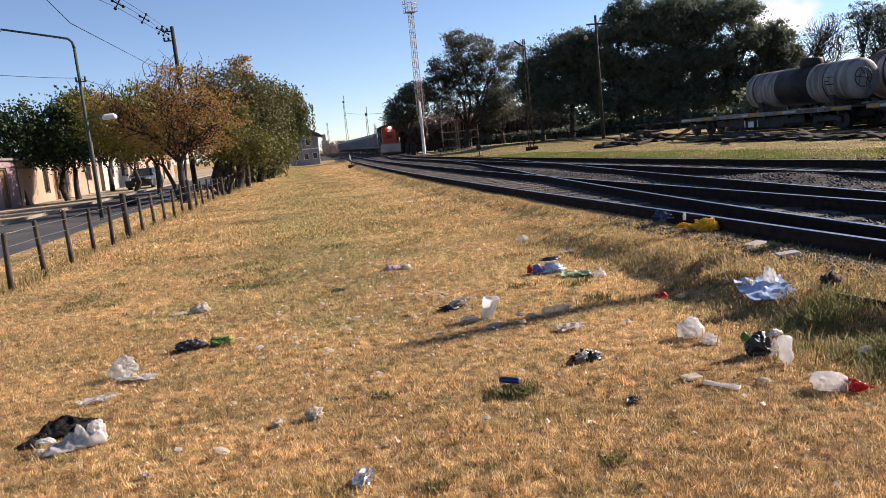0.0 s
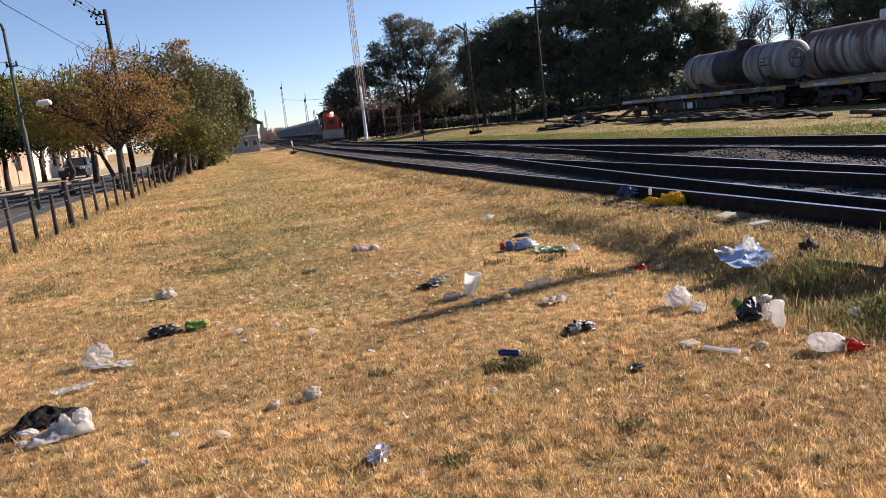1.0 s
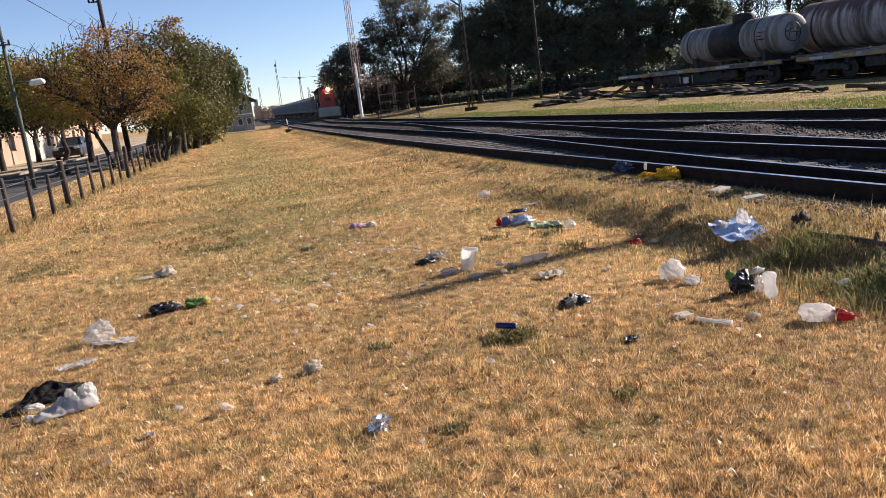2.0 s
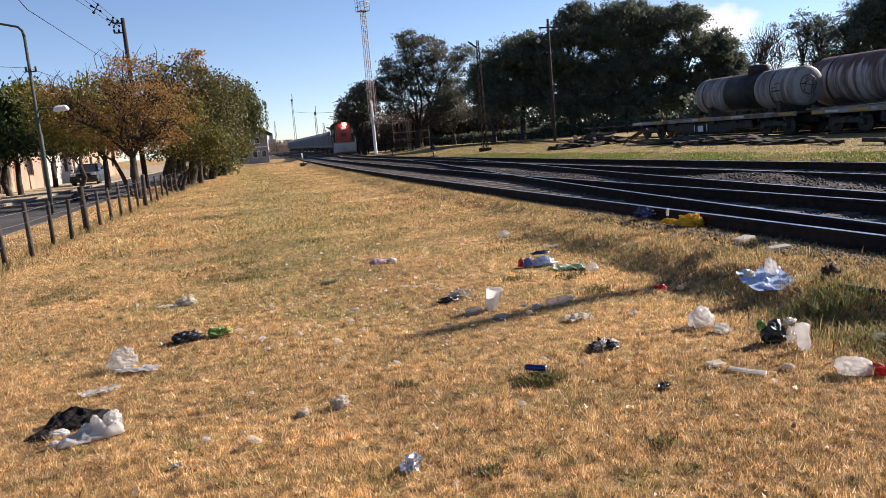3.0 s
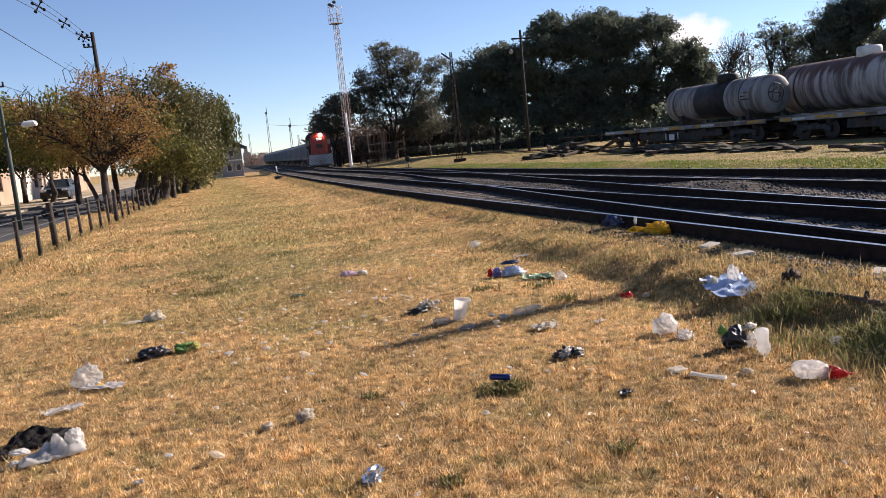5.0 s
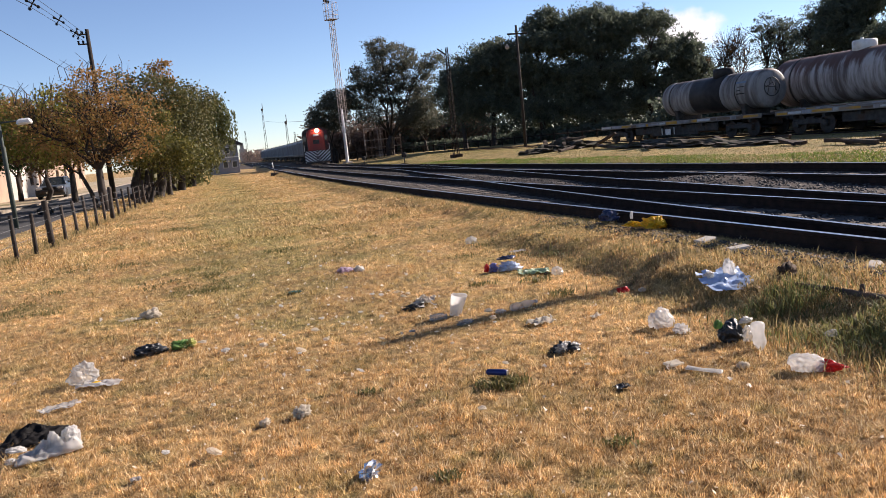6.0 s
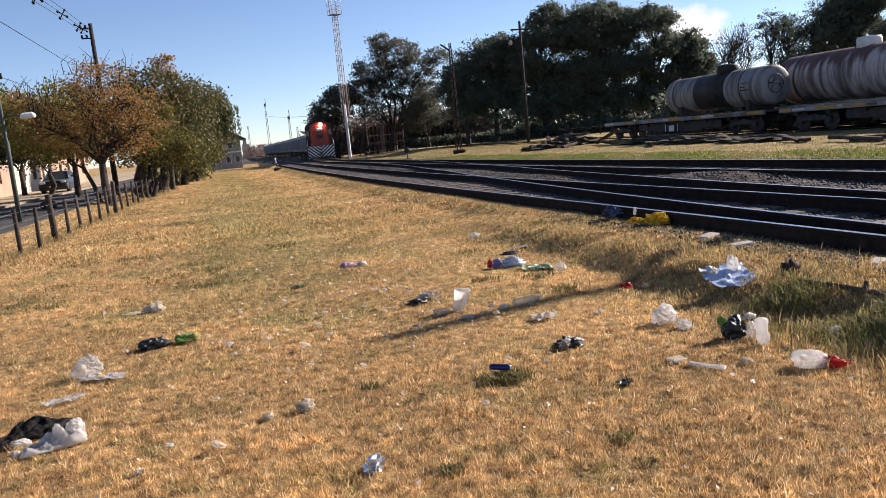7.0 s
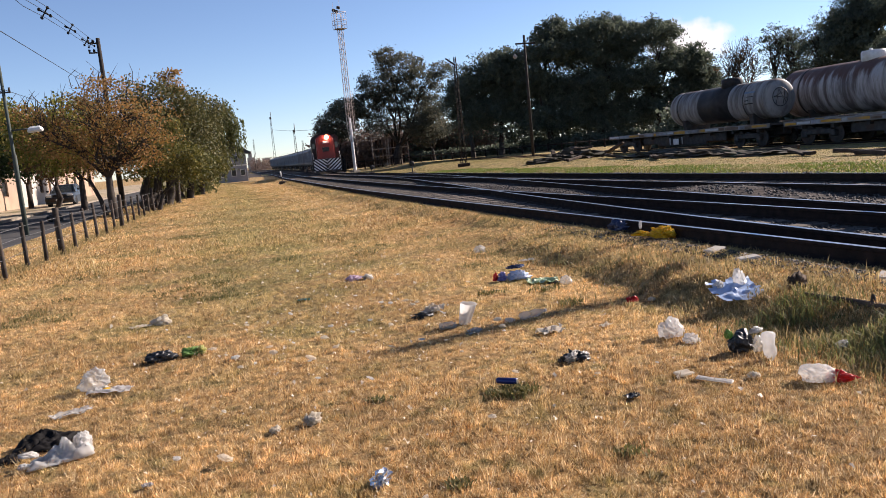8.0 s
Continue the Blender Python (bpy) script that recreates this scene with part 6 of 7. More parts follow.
v = [bm.verts.new(p) for p in ((-2.7, -0.6, 4.9), (2.7, -0.6, 3.9), (-0.6, -0.6, 5.9), (-2.7, 8.6, 4.9), (2.7, 8.6, 3.9), (-0.6, 8.6, 5.9), (-2.7, -0.6, 4.7), (2.7, -0.6, 3.7), (-2.7, 8.6, 4.7), (2.7, 8.6, 3.7))]
for f in ((0, 6, 7, 1, 2), (3, 5, 4, 9, 8), (0, 2, 5, 3), (1, 4, 5, 2), (6, 8, 9, 7), (0, 3, 8, 6), (1, 7, 9, 4)):
    bm.faces.new([v[k] for k in f])
bmesh.ops.recalc_face_normals(bm, faces=bm.faces[:])
part("roof", bm, DARKROOF, t)
for dx, z in ((-1.2, 1.2), (0.2, 1.2), (1.4, 1.2), (-1.0, 3.1), (0.6, 3.1)):
    bm = bmesh.new()
    box(bm, (dx, -0.02, z), (0.7, 0.1, 0.9), 0.01)
    w = part("window", bm, WHITEPAINT, t)
    bm = bmesh.new()
    box(bm, (dx, -0.06, z), (0.56, 0.06, 0.76), 0.005)
    part("pane", bm, GLASS, w)
bm = bmesh.new()
box(bm, (0, -0.03, 2.2), (4.04, 0.08, 0.16), 0.01)
part("band", bm, WHITEPAINT, t)
for x, h, r in ((29.9, 9.6, 1.7), (33.4, 5.2, 1.6), (38.0, 5.6, 3.4)):
    bm = bmesh.new()
    box(bm, (0, 0, h * 0.34 - 1.5), (2 * r, 2 * r, h * 0.68 + 3), 0.05)
    box(bm, (-0.2 * r, 0, h * 0.8), (r * 0.95, r, h * 0.4), 0.05)
    ob = tagged(link_mesh("silo", bm, CONCRETE), "distant grey concrete grain silo", "silo", "silos")
    ob.location = (x, 400, -0.5)


def far_mast(x, y, h, label, lamps=True):
    t = thing("light_mast", label, "mast", pose(x, y, -0.3), "far masts")
    bm = bmesh.new()
    for s in (-1, 1):
        tube(bm, [(s * 0.36, 0, 0), (s * 0.13, 0, h)], 0.06, 5)
    for k in range(14):
        a = 0.45 - 0.29 * k / 14
        s = 1 if k % 2 else -1
        tube(bm, [(-s * a, 0, h * k / 14), (s * a, 0, h * (k + 1) / 14)], 0.045, 4, False)
    part("mast", bm, DARKSTEEL, t)
    if lamps:
        bm = bmesh.new()
        box(bm, (0, 0, h + 0.3), (0.6, 0.5, 0.7), 0.12)
        part("lamp_cage", bm, DARKSTEEL, t)
        bm = bmesh.new()
        tube(bm, [(0.2, 0, h), (0.2, 0, h + 2.2)], 0.08, 5)
        part("rod", bm, DARKSTEEL, t)


far_mast(25.9, 250.0, 15.6, "far thin floodlight mast over the railway yard")
far_mast(24.0, 300.0, 11.6, "farther thin pole along the line", False)
far_mast(26.1, 200.0, 9.2, "far signal mast with a cage over the train")
far_mast(28.6, 205.0, 7.2, "far signal mast beside the train", False)
wire(sag((25.9, 250.0, 12.2), (19.0, 94.0, 5.2), 0.5), 0.03, "far cable across the railway")

# ---- freight train ----
RED = material("red_locomotive_paint", (0.24, 0.016, 0.01), (0.34, 0.03, 0.016), 1.2, 0.4, 0.0, 0.05, fine=12.0, c=(0.14, 0.02, 0.015), spec=0.5)
HOPPER = material("grey_hopper_paint", (0.15, 0.16, 0.175), (0.26, 0.27, 0.285), 0.8, 0.6, 0.1, 0.1, fine=10.0, c=(0.17, 0.15, 0.14), stain=0.6)
BEAM = bpy.data.materials.new("lit_headlight")
BEAM.use_nodes = True
b_ = BEAM.node_tree.nodes["Principled BSDF"]
socket(b_, "Emission Color", (1.0, 0.78, 0.5, 1))
socket(b_, "Emission Strength", 120.0)


def arched(bm, w, h0, h1, y0, y1, rise=0.35, n=8):
    """A body with an arched roof from y0 to y1."""
    prof = [(-w / 2, h0), (-w / 2, h1 - rise)] + [(-w / 2 * math.cos(math.pi * k / n), h1 - rise + rise * math.sin(math.pi * k / n)) for k in range(1, n)] + [(w / 2, h1 - rise), (w / 2, h0)]
    a = [bm.verts.new((x, y0, z)) for x, z in prof]
    b = [bm.verts.new((x, y1, z)) for x, z in prof]
    for k in range(len(prof)):
        j = (k + 1) % len(prof)
        bm.faces.new((a[k], b[k], b[j], a[j]))
    bm.faces.new(a)
    bm.faces.new(b[::-1])
    bmesh.ops.recalc_face_normals(bm, faces=bm.faces[:])


def locomotive():
    """A hood locomotive, its front towards local -y, standing on z = 0."""
    t = thing("locomotive", "red diesel locomotive with a striped pilot and lit headlight", "locomotive")
    bm = bmesh.new()
    box(bm, (0, 0, 1.12), (2.9, 15.6, 0.26), 0.03)
    box(bm, (0, 0, 0.75), (1.9, 4.2, 0.6), 0.12)
    part("frame", bm, DARKSTEEL, t)
    bm = bmesh.new()
    arched(bm, 1.9, 1.25, 4.02, -7.5, -5.2, 0.5)
    bmesh.ops.bevel(bm, geom=[e for e in bm.edges if all(abs(v.co.y + 7.5) < 0.01 for v in e.verts)], offset=0.16, segments=3, affect="EDGES")
    part("short_hood", bm, RED, t)
    bm = bmesh.new()
    arched(bm, 2.9, 1.25, 4.2, -5.2, -2.9, 0.6)
    c = part("cab", bm, DARKSTEEL, t, "dark cab with an arched roof")
    for s in (-1, 1):
        bm = bmesh.new()
        box(bm, (s * 1.2, -5.22, 2.95), (0.32, 0.05, 0.6), 0.02)
        part("windscreen", bm, GLASS, c)
        bm = bmesh.new()
        box(bm, (s * 1.43, -4.1, 2.85), (0.05, 1.4, 0.7), 0.02)
        part("side_window", bm, GLASS, c)
    bm = bmesh.new()
    arched(bm, 1.95, 1.25, 3.6, -2.9, 7.2, 0.3)
    part("long_hood", bm, DARKSTEEL, t)
    bm = bmesh.new()
    box(bm, (0, -7.85, 0.87), (2.86, 0.08, 1.36), 0.02)
    pilot = part("pilot", bm, BLACK, t)
    bm = bmesh.new()
    for s in (-1, 1):
        for k in range(-4, 5):
            z0 = 0.1 + k * 0.34
            q = [bm.verts.new((s * x, -7.9, z)) for x, z in ((0.0, z0), (1.4, z0 + 1.15), (1.4, z0 + 1.32), (0.0, z0 + 0.17))]
            bm.faces.new(q if s > 0 else q[::-1])
    for z, nz in ((1.52, 1), (0.22, -1)):
        bmesh.ops.bisect_plane(bm, geom=bm.verts[:] + bm.edges[:] + bm.faces[:], plane_co=(0, 0, z), plane_no=(0, 0, nz), clear_outer=True)
    part("stripes", bm, WHITEPAINT, pilot, "white chevron stripes")
    bm = bmesh.new()
    box(bm, (0, -7.9, 0.3), (2.6, 0.5, 0.1), 0.02, (25, 0, 0))
    part("cowcatcher", bm, DARKSTEEL, t)
    bm = bmesh.new()
    lathe(bm, [(0.05, -0.06), (0.15, -0.05), (0.17, 0.0), (0.17, 0.16)], 16, Matrix.Translation((0.2, -7.56, 3.72)) @ Matrix.Rotation(radians(-90), 4, "X"))
    part("headlight", bm, BEAM, t, "lit headlight")
    bm = bmesh.new()
    box(bm, (0.05, -7.53, 3.25), (0.62, 0.06, 0.24), 0.02)
    part("number_board", bm, WHITEPAINT, t, "pale number board")
    bm = bmesh.new()
    box(bm, (0.0, -7.53, 2.5), (0.7, 0.05, 0.45), 0.02)
    part("nose_door", bm, DARKSTEEL, t)
    for s in (-1, 1):
        bm = bmesh.new()
        tube(bm, [(s * 1.38, -7.7, 1.2), (s * 1.38, -7.7, 2.2), (s * 1.38, -5.3, 2.2)], 0.025, 6)
        part("handrail", bm, WHITEPAINT, t)
        bogie(t, s * 4.9)
    bm = bmesh.new()
    tube(bm, [(0, -7.8, 0.75), (0, -8.3, 0.75)], 0.1, 8)
    box(bm, (0, -8.35, 0.75), (0.3, 0.28, 0.34), 0.05)
    part("coupler", bm, DARKSTEEL, t)
    bm = bmesh.new()
    box(bm, (0, 2.0, 3.65), (0.9, 1.8, 0.2), 0.04)
    part("exhaust", bm, DARKSTEEL, t)
    return t


def hopper():
    """A covered hopper wagon, standing on z = 0."""
    t = thing("hopper_wagon", "grey covered hopper wagon behind the locomotive", "railway wagon", group="hopper wagons")
    bm = bmesh.new()
    arched(bm, 2.8, 1.2, 3.35, -5.9, 5.9, 0.45)
    part("hopper_body", bm, HOPPER, t)
    for k in range(9):
        for s in (-1, 1):
            bm = bmesh.new()
            box(bm, (s * 1.43, -5.4 + 1.35 * k, 2.05), (0.08, 0.12, 1.6), 0.01)
            part("rib", bm, HOPPER, t)
    bm = bmesh.new()
    box(bm, (0, 0, 1.1), (2.7, 13.0, 0.26), 0.02)
    part("underframe", bm, DARKSTEEL, t)
    for y in (-2.8, 0.0, 2.8):
        bm = bmesh.new()
        box(bm, (0, y, 0.75), (1.8, 1.5, 0.8), 0.05, (180, 0, 0), 0.5)
        part("chute", bm, DARKSTEEL, t)
    bm = bmesh.new()
    box(bm, (0, 0, 3.4), (0.8, 11.0, 0.12), 0.02)
    part("roof_walk", bm, DARKSTEEL, t)
    for s in (-1, 1):
        bogie(t, s * 4.6)
    return t


loco = locomotive()
wagons = [hopper()]
for k in range(9):
    wagons.append(copy_thing(wagons[0], pose(0, 0, 0)))


def on_track(y):
    """Pose on the curved yard track, with the front towards the camera's end."""
    dx = float(right_x(y + 3) - right_x(y - 3)) / 6
    return pose(float(right_x(y)), y, rail_z(y), 0, 0, -math.degrees(math.atan(dx)))


def front_y(t):
    return 110.0 - 3.95 * t + 0.056 * t * t


def motions():
    steps = [0.5 * k for k in range(17)]
    walk(loco, [(t, on_track(front_y(t) + 8.0)) for t in steps])
    for k, w in enumerate(wagons):
        walk(w, [(t, on_track(front_y(t) + 16.3 + 6.8 + 13.8 * k)) for t in steps])


# ---- distant cloud ----
def cloud(x, y, z, w, h):
    """A far bright cloud with soft edges, beyond everything else."""
    m = bpy.data.materials.new("cloud")
    m.use_nodes = True
    n, l = m.node_tree.nodes, m.node_tree.links
    n.remove(n["Principled BSDF"])
    tc, noi, grad, mp = n.new("ShaderNodeTexCoord"), n.new("ShaderNodeTexNoise"), n.new("ShaderNodeTexGradient"), n.new("ShaderNodeMapping")
    grad.gradient_type = "SPHERICAL"
    mp.inputs["Scale"].default_value = (2 / w, 1, 2 / h)
    l.new(tc.outputs["Object"], mp.inputs["Vector"])
    l.new(mp.outputs[0], grad.inputs["Vector"])
    noi.inputs["Scale"].default_value, noi.inputs["Detail"].default_value = 0.028, 8.0
    l.new(tc.outputs["Object"], noi.inputs["Vector"])
    add = n.new("ShaderNodeMath")
    l.new(noi.outputs["Fac"], add.inputs[0])
    l.new(grad.outputs["Fac"], add.inputs[1])
    mr = n.new("ShaderNodeMapRange")
    mr.inputs["From Min"].default_value, mr.inputs["From Max"].default_value = 0.72, 1.2
    l.new(add.outputs[0], mr.inputs["Value"])
    edge = n.new("ShaderNodeMath")
    edge.operation = "MULTIPLY"
    soft = n.new("ShaderNodeMapRange")
    soft.inputs["From Max"].default_value = 0.3
    l.new(grad.outputs["Fac"], soft.inputs["Value"])
    l.new(mr.outputs[0], edge.inputs[0])
    l.new(soft.outputs[0], edge.inputs[1])
    em, tp, mx = n.new("ShaderNodeEmission"), n.new("ShaderNodeBsdfTransparent"), n.new("ShaderNodeMixShader")
    em.inputs["Color"].default_value, em.inputs["Strength"].default_value = (1.0, 0.98, 0.96, 1), 0.5
    l.new(edge.outputs[0], mx.inputs[0])
    l.new(tp.outputs[0], mx.inputs[1])
    l.new(em.outputs[0], mx.inputs[2])
    l.new(mx.outputs[0], n["Material Output"].inputs["Surface"])
    bm = bmesh.new()
    q = [bm.verts.new((a * w / 2, 0, b * h / 2)) for a, b in ((-1, -1), (1, -1), (1, 1), (-1, 1))]
    bm.faces.new(q)
    ob = tagged(link_mesh("backdrop_cloud", bm, m), "soft white cloud low over the trees", "cloud", kind="structure")
    ob.matrix_world = pose(x, y, z, 0, 0, -math.degrees(math.atan2(x, y)))


cloud(1065.0, 1500.0, 178.0, 250.0, 150.0)

# ---- litter ----
def film(name, col, clear=0.0, translucent=0.4, rough=0.35, metal=0.0):
    """Thin plastic or paper: some light comes through, some of it straight."""
    m = bpy.data.materials.new(name)
    m.use_nodes = True
    n, l = m.node_tree.nodes, m.node_tree.links
    p = n["Principled BSDF"]
    tc, noi = n.new("ShaderNodeTexCoord"), n.new("ShaderNodeTexNoise")
    noi.inputs["Scale"].default_value, noi.inputs["Detail"].default_value = 14.0, 6.0
    l.new(tc.outputs["Object"], noi.inputs["Vector"])
    ramp = n.new("ShaderNodeValToRGB")
    ramp.color_ramp.elements[0].position, ramp.color_ramp.elements[1].position = 0.3, 0.7
    ramp.color_ramp.elements[0].color = (*[c * 0.7 for c in col], 1)
    ramp.color_ramp.elements[1].color = (*col, 1)
    l.new(noi.outputs["Fac"], ramp.inputs[0])
    l.new(ramp.outputs[0], p.inputs["Base Color"])
    socket(p, "Roughness", rough)
    socket(p, "Metallic", metal)
    bp = n.new("ShaderNodeBump")
    bp.inputs["Strength"].default_value, bp.inputs["Distance"].default_value = 0.5, 0.01
    l.new(noi.outputs["Fac"], bp.inputs["Height"])
    l.new(bp.outputs[0], p.inputs["Normal"])
    last = p.outputs[0]
    if translucent:
        tr, mx = n.new("ShaderNodeBsdfTranslucent"), n.new("ShaderNodeMixShader")
        l.new(ramp.outputs[0], tr.inputs["Color"])
        mx.inputs[0].default_value = translucent
        l.new(last, mx.inputs[1])
        l.new(tr.outputs[0], mx.inputs[2])
        last = mx.outputs[0]
    if clear:
        tp, mx = n.new("ShaderNodeBsdfTransparent"), n.new("ShaderNodeMixShader")
        mx.inputs[0].default_value = clear
        l.new(last, mx.inputs[1])
        l.new(tp.outputs[0], mx.inputs[2])
        last = mx.outputs[0]
    l.new(last, n["Material Output"].inputs["Surface"])
    return m


WHITE_F = film("white_plastic_film", (0.80, 0.78, 0.75), 0.0, 0.62)
CLEAR_F = film("clear_plastic_film", (0.66, 0.65, 0.62), 0.58, 0.45, 0.2)
BLUE_F = film("pale_blue_film", (0.46, 0.58, 0.80), 0.0, 0.3, 0.25)
def dulled(m):
    """Takes most of the shine off a film."""
    socket(m.node_tree.nodes["Principled BSDF"], "Specular IOR Level", 0.12)
    return m


MATT_BLACK_F = dulled(film("dull_black_film", (0.010, 0.009, 0.009), 0.0, 0.0, 0.75))
BLACK_F = film("black_plastic_film", (0.012, 0.013, 0.013), 0.0, 0.0, 0.38)
YELLOW_F = film("yellow_plastic_film", (0.82, 0.52, 0.02), 0.0, 0.4)
RED_F = film("red_plastic_film", (0.70, 0.03, 0.02), 0.0, 0.35)
GREEN_F = film("green_plastic_film", (0.20, 0.36, 0.09), 0.0, 0.45)
NAVY_F = film("navy_film", (0.02, 0.035, 0.10), 0.0, 0.1, 0.3)
PURPLE_F = film("purple_film", (0.56, 0.42, 0.54), 0.1, 0.4)
FOIL_F = film("crumpled_foil", (0.82, 0.81, 0.80), 0.0, 0.0, 0.24, 0.88)
PAPER_F = film("dirty_paper", (0.78, 0.71, 0.60), 0.0, 0.6, 0.8)
MILKY_F = film("milky_plastic_film", (0.82, 0.80, 0.77), 0.3, 0.6, 0.22)
SCRAP_F = film("cream_tissue", (0.84, 0.74, 0.60), 0.0, 0.62, 0.85)
GREY_F = film("grey_cardboard", (0.36, 0.33, 0.30), 0.0, 0.0, 0.85)


def crumple(name, label, category, x, y, size, mat, seed, yaw=0.0, dz=0.0, ridge=0.55, freq=2.4, sub=4, parent=None, group="litter", flat=False, tilt=0.0, taper=0.0):
    """A crushed bag or wad: a closed shape pushed in and out along sharp folds."""
    bm = bmesh.new()
    bmesh.ops.create_icosphere(bm, subdivisions=sub, radius=0.5)
    off = Vector((seed * 3.17, seed * 1.91, seed * 0.73))
    size = [k * 0.8 for k in size]
    for v in bm.verts:
        p = v.co * freq * 1.5 + off
        fold = abs(noise.noise(p)) + 0.6 * abs(noise.noise(p * 2.1 + off)) + 0.2 * abs(noise.noise(p * 4.4 - off))
        f = 1 + ridge * (0.36 - fold * 1.3 + 0.6 * noise.noise(v.co * 2.0 + off))
        q = v.co * f + noise.noise_vector(p * 0.9 - off) * 0.13 * ridge + noise.noise_vector(p * 2.6) * 0.05 * ridge
        k = 1 - taper * (q.x + 0.4)
        q = Vector((q.x, q.y * k, q.z * k))
        v.co = Vector((q.x * size[0], q.y * size[1], max(q.z, -0.28) * size[2]))
    for f in bm.faces:
        f.smooth = not flat
    ob = link_mesh(name, bm, mat, parent)
    if parent:
        ob.location = (x, y, dz)
    else:
        ob.location = (x, y, float(ground_z(x, y)) + 0.27 * size[2] + dz)
        tagged(ob, label, category, group)
    ob.rotation_euler = (0, radians(tilt), radians(yaw))
    return ob


def draped_bag(name, w, d, h, mat, seed, parent, x=0.0, y=0.0, dz=0.0, yaw=0.0, tails=0.5, slump=0.0):
    """An emptied bag that has settled: an uneven outline with tails, and sharp creases that run over its top."""
    rings, segs = 20, 60
    off = Vector((seed * 1.7, seed * 2.9, seed * 0.6))
    bm = bmesh.new()
    loops = []
    for j in range(rings + 1):
        r = 0.02 + 0.98 * j / rings
        row = []
        for k in range(segs):
            a = 2 * math.pi * k / segs
            c, si = math.cos(a), math.sin(a)
            out = 1 + 0.3 * noise.noise(Vector((c * 1.2, si * 1.2, 0)) + off) + tails * max(0.0, noise.noise(Vector((c * 2.6, si * 2.6, 3)) + off)) * r
            px, py = c * r * out * 0.5, si * r * out * 0.5
            p = Vector((px * 4.2, py * 4.2, 0)) + off
            crease = (1 - min(1.0, abs(noise.noise(p)) * 2.4)) * 0.55 + (1 - min(1.0, abs(noise.noise(p * 2.3 + off)) * 2.4)) * 0.35 + (1 - min(1.0, abs(noise.noise(p * 5.1)) * 2.4)) * 0.12
            lump = max(0.0, 1 - r ** 2.4) ** 0.6 * (0.55 + 0.6 * noise.noise(p * 0.55 - off) + slump * px * 2)
            z = h * max(0.02, lump * (0.35 + crease) + 0.1 * crease * (r < 0.98))
            shift = noise.noise_vector(p * 1.6 + off) * 0.045 * w
            row.append(bm.verts.new((px * w + shift.x, py * d + shift.y, z)))
        loops.append(row)
    for r0, r1 in zip(loops, loops[1:]):
        for k in range(segs):
            f = bm.faces.new((r0[k], r1[k], r1[(k + 1) % segs], r0[(k + 1) % segs]))
            f.smooth = True
    bm.faces.new(loops[0])
    bm.faces.new(loops[-1][::-1])
    ob = link_mesh(name, bm, mat, parent)
    ob.location, ob.rotation_euler = (x, y, dz), (0, 0, radians(yaw))
    return ob


def sheet(name, label, category, x, y, w, d, h, mat, seed, yaw=0.0, dz=0.0, peak=None, parent=None):
    """A limp piece of film or paper with folds, of a little thickness."""
    n = 13
    off = Vector((seed * 2.3, seed * 1.1, seed * 0.7))
    bm = bmesh.new()
    grid = []
    for j in range(n + 1):
        row = []
        for i in range(n + 1):
            u, v = i / n - 0.5, j / n - 0.5
            p = Vector((u * 2.4, v * 2.4, 0)) + off
            edge = 1 + 0.35 * noise.noise(p * 0.9)
            z = h * (-0.05 + (1 - abs(noise.noise(p * 1.3)) * 2.2) * 0.5 + 0.2 * noise.noise(p * 3.1))
            if peak:
                z += peak[2] * math.exp(-(((u - peak[0]) / 0.13) ** 2 + ((v - peak[1]) / 0.13) ** 2))
            row.append(bm.verts.new((u * w * edge, v * d * edge, max(z, 0.004))))
        grid.append(row)
    for j in range(n):
        for i in range(n):
            if (i in (0, n - 1) or j in (0, n - 1)) and noise.noise(Vector((i * 0.7, j * 0.7, seed))) > 0.12:
                continue
            f = bm.faces.new((grid[j][i], grid[j][i + 1], grid[j + 1][i + 1], grid[j + 1][i]))
            f.smooth = False
    loose = [v for v in bm.verts if not v.link_faces]
    bmesh.ops.delete(bm, geom=loose, context="VERTS")
    bmesh.ops.solidify(bm, geom=bm.faces[:], thickness=0.0015)
    ob = link_mesh(name, bm, mat, parent)
    ob.location = (x, y, dz if parent else float(ground_z(x, y)) + 0.012 + dz)
    ob.rotation_euler = (0, 0, radians(yaw))
    if not parent:
        tagged(ob, label, category, "litter")
    return ob


def bottle(name, label, x, y, ln, r, mat, cap, m):
    t = thing(name, label, "bottle", m, "litter")
    bm = bmesh.new()
    lathe(bm, [(r * 0.3, 0), (r * 0.66, ln * 0.015), (r * 0.9, ln * 0.06), (r, ln * 0.13), (r * 0.97, ln * 0.24), (r * 0.84, ln * 0.36), (r * 0.82, ln * 0.46), (r * 0.96, ln * 0.58), (r * 0.84, ln * 0.72), (r * 0.4, ln * 0.87), (r * 0.36, ln * 0.95)], 18)
    for v in bm.verts:
        v.co += noise.noise_vector(v.co * 30 + Vector((x, y, 0))) * r * 0.14
    part("bottle_body", bm, mat, t)
    bm = bmesh.new()
    lathe(bm, [(r * 0.42, ln * 0.93), (r * 0.43, ln * 0.99), (r * 0.4, ln)], 14)
    part("cap", bm, cap, t)
    return t


g0 = lambda x, y: float(ground_z(x, y))
# large bag with a dark one behind it
t = thing("white_bag", "torn white plastic bag lying on a black one", "plastic bag", pose(-0.78, 4.45, g0(-0.78, 4.45)), "litter")
draped_bag("bag_body", 0.29, 0.17, 0.105, WHITE_F, 12, t, 0.0, -0.01, 0.012, 14, 0.7, 0.3)
crumple("bag_neck", "", "", 0.11, 0.02, (0.12, 0.11, 0.18), WHITE_F, 8, 0, 0.06, 0.5, 1.8, 5, parent=t)
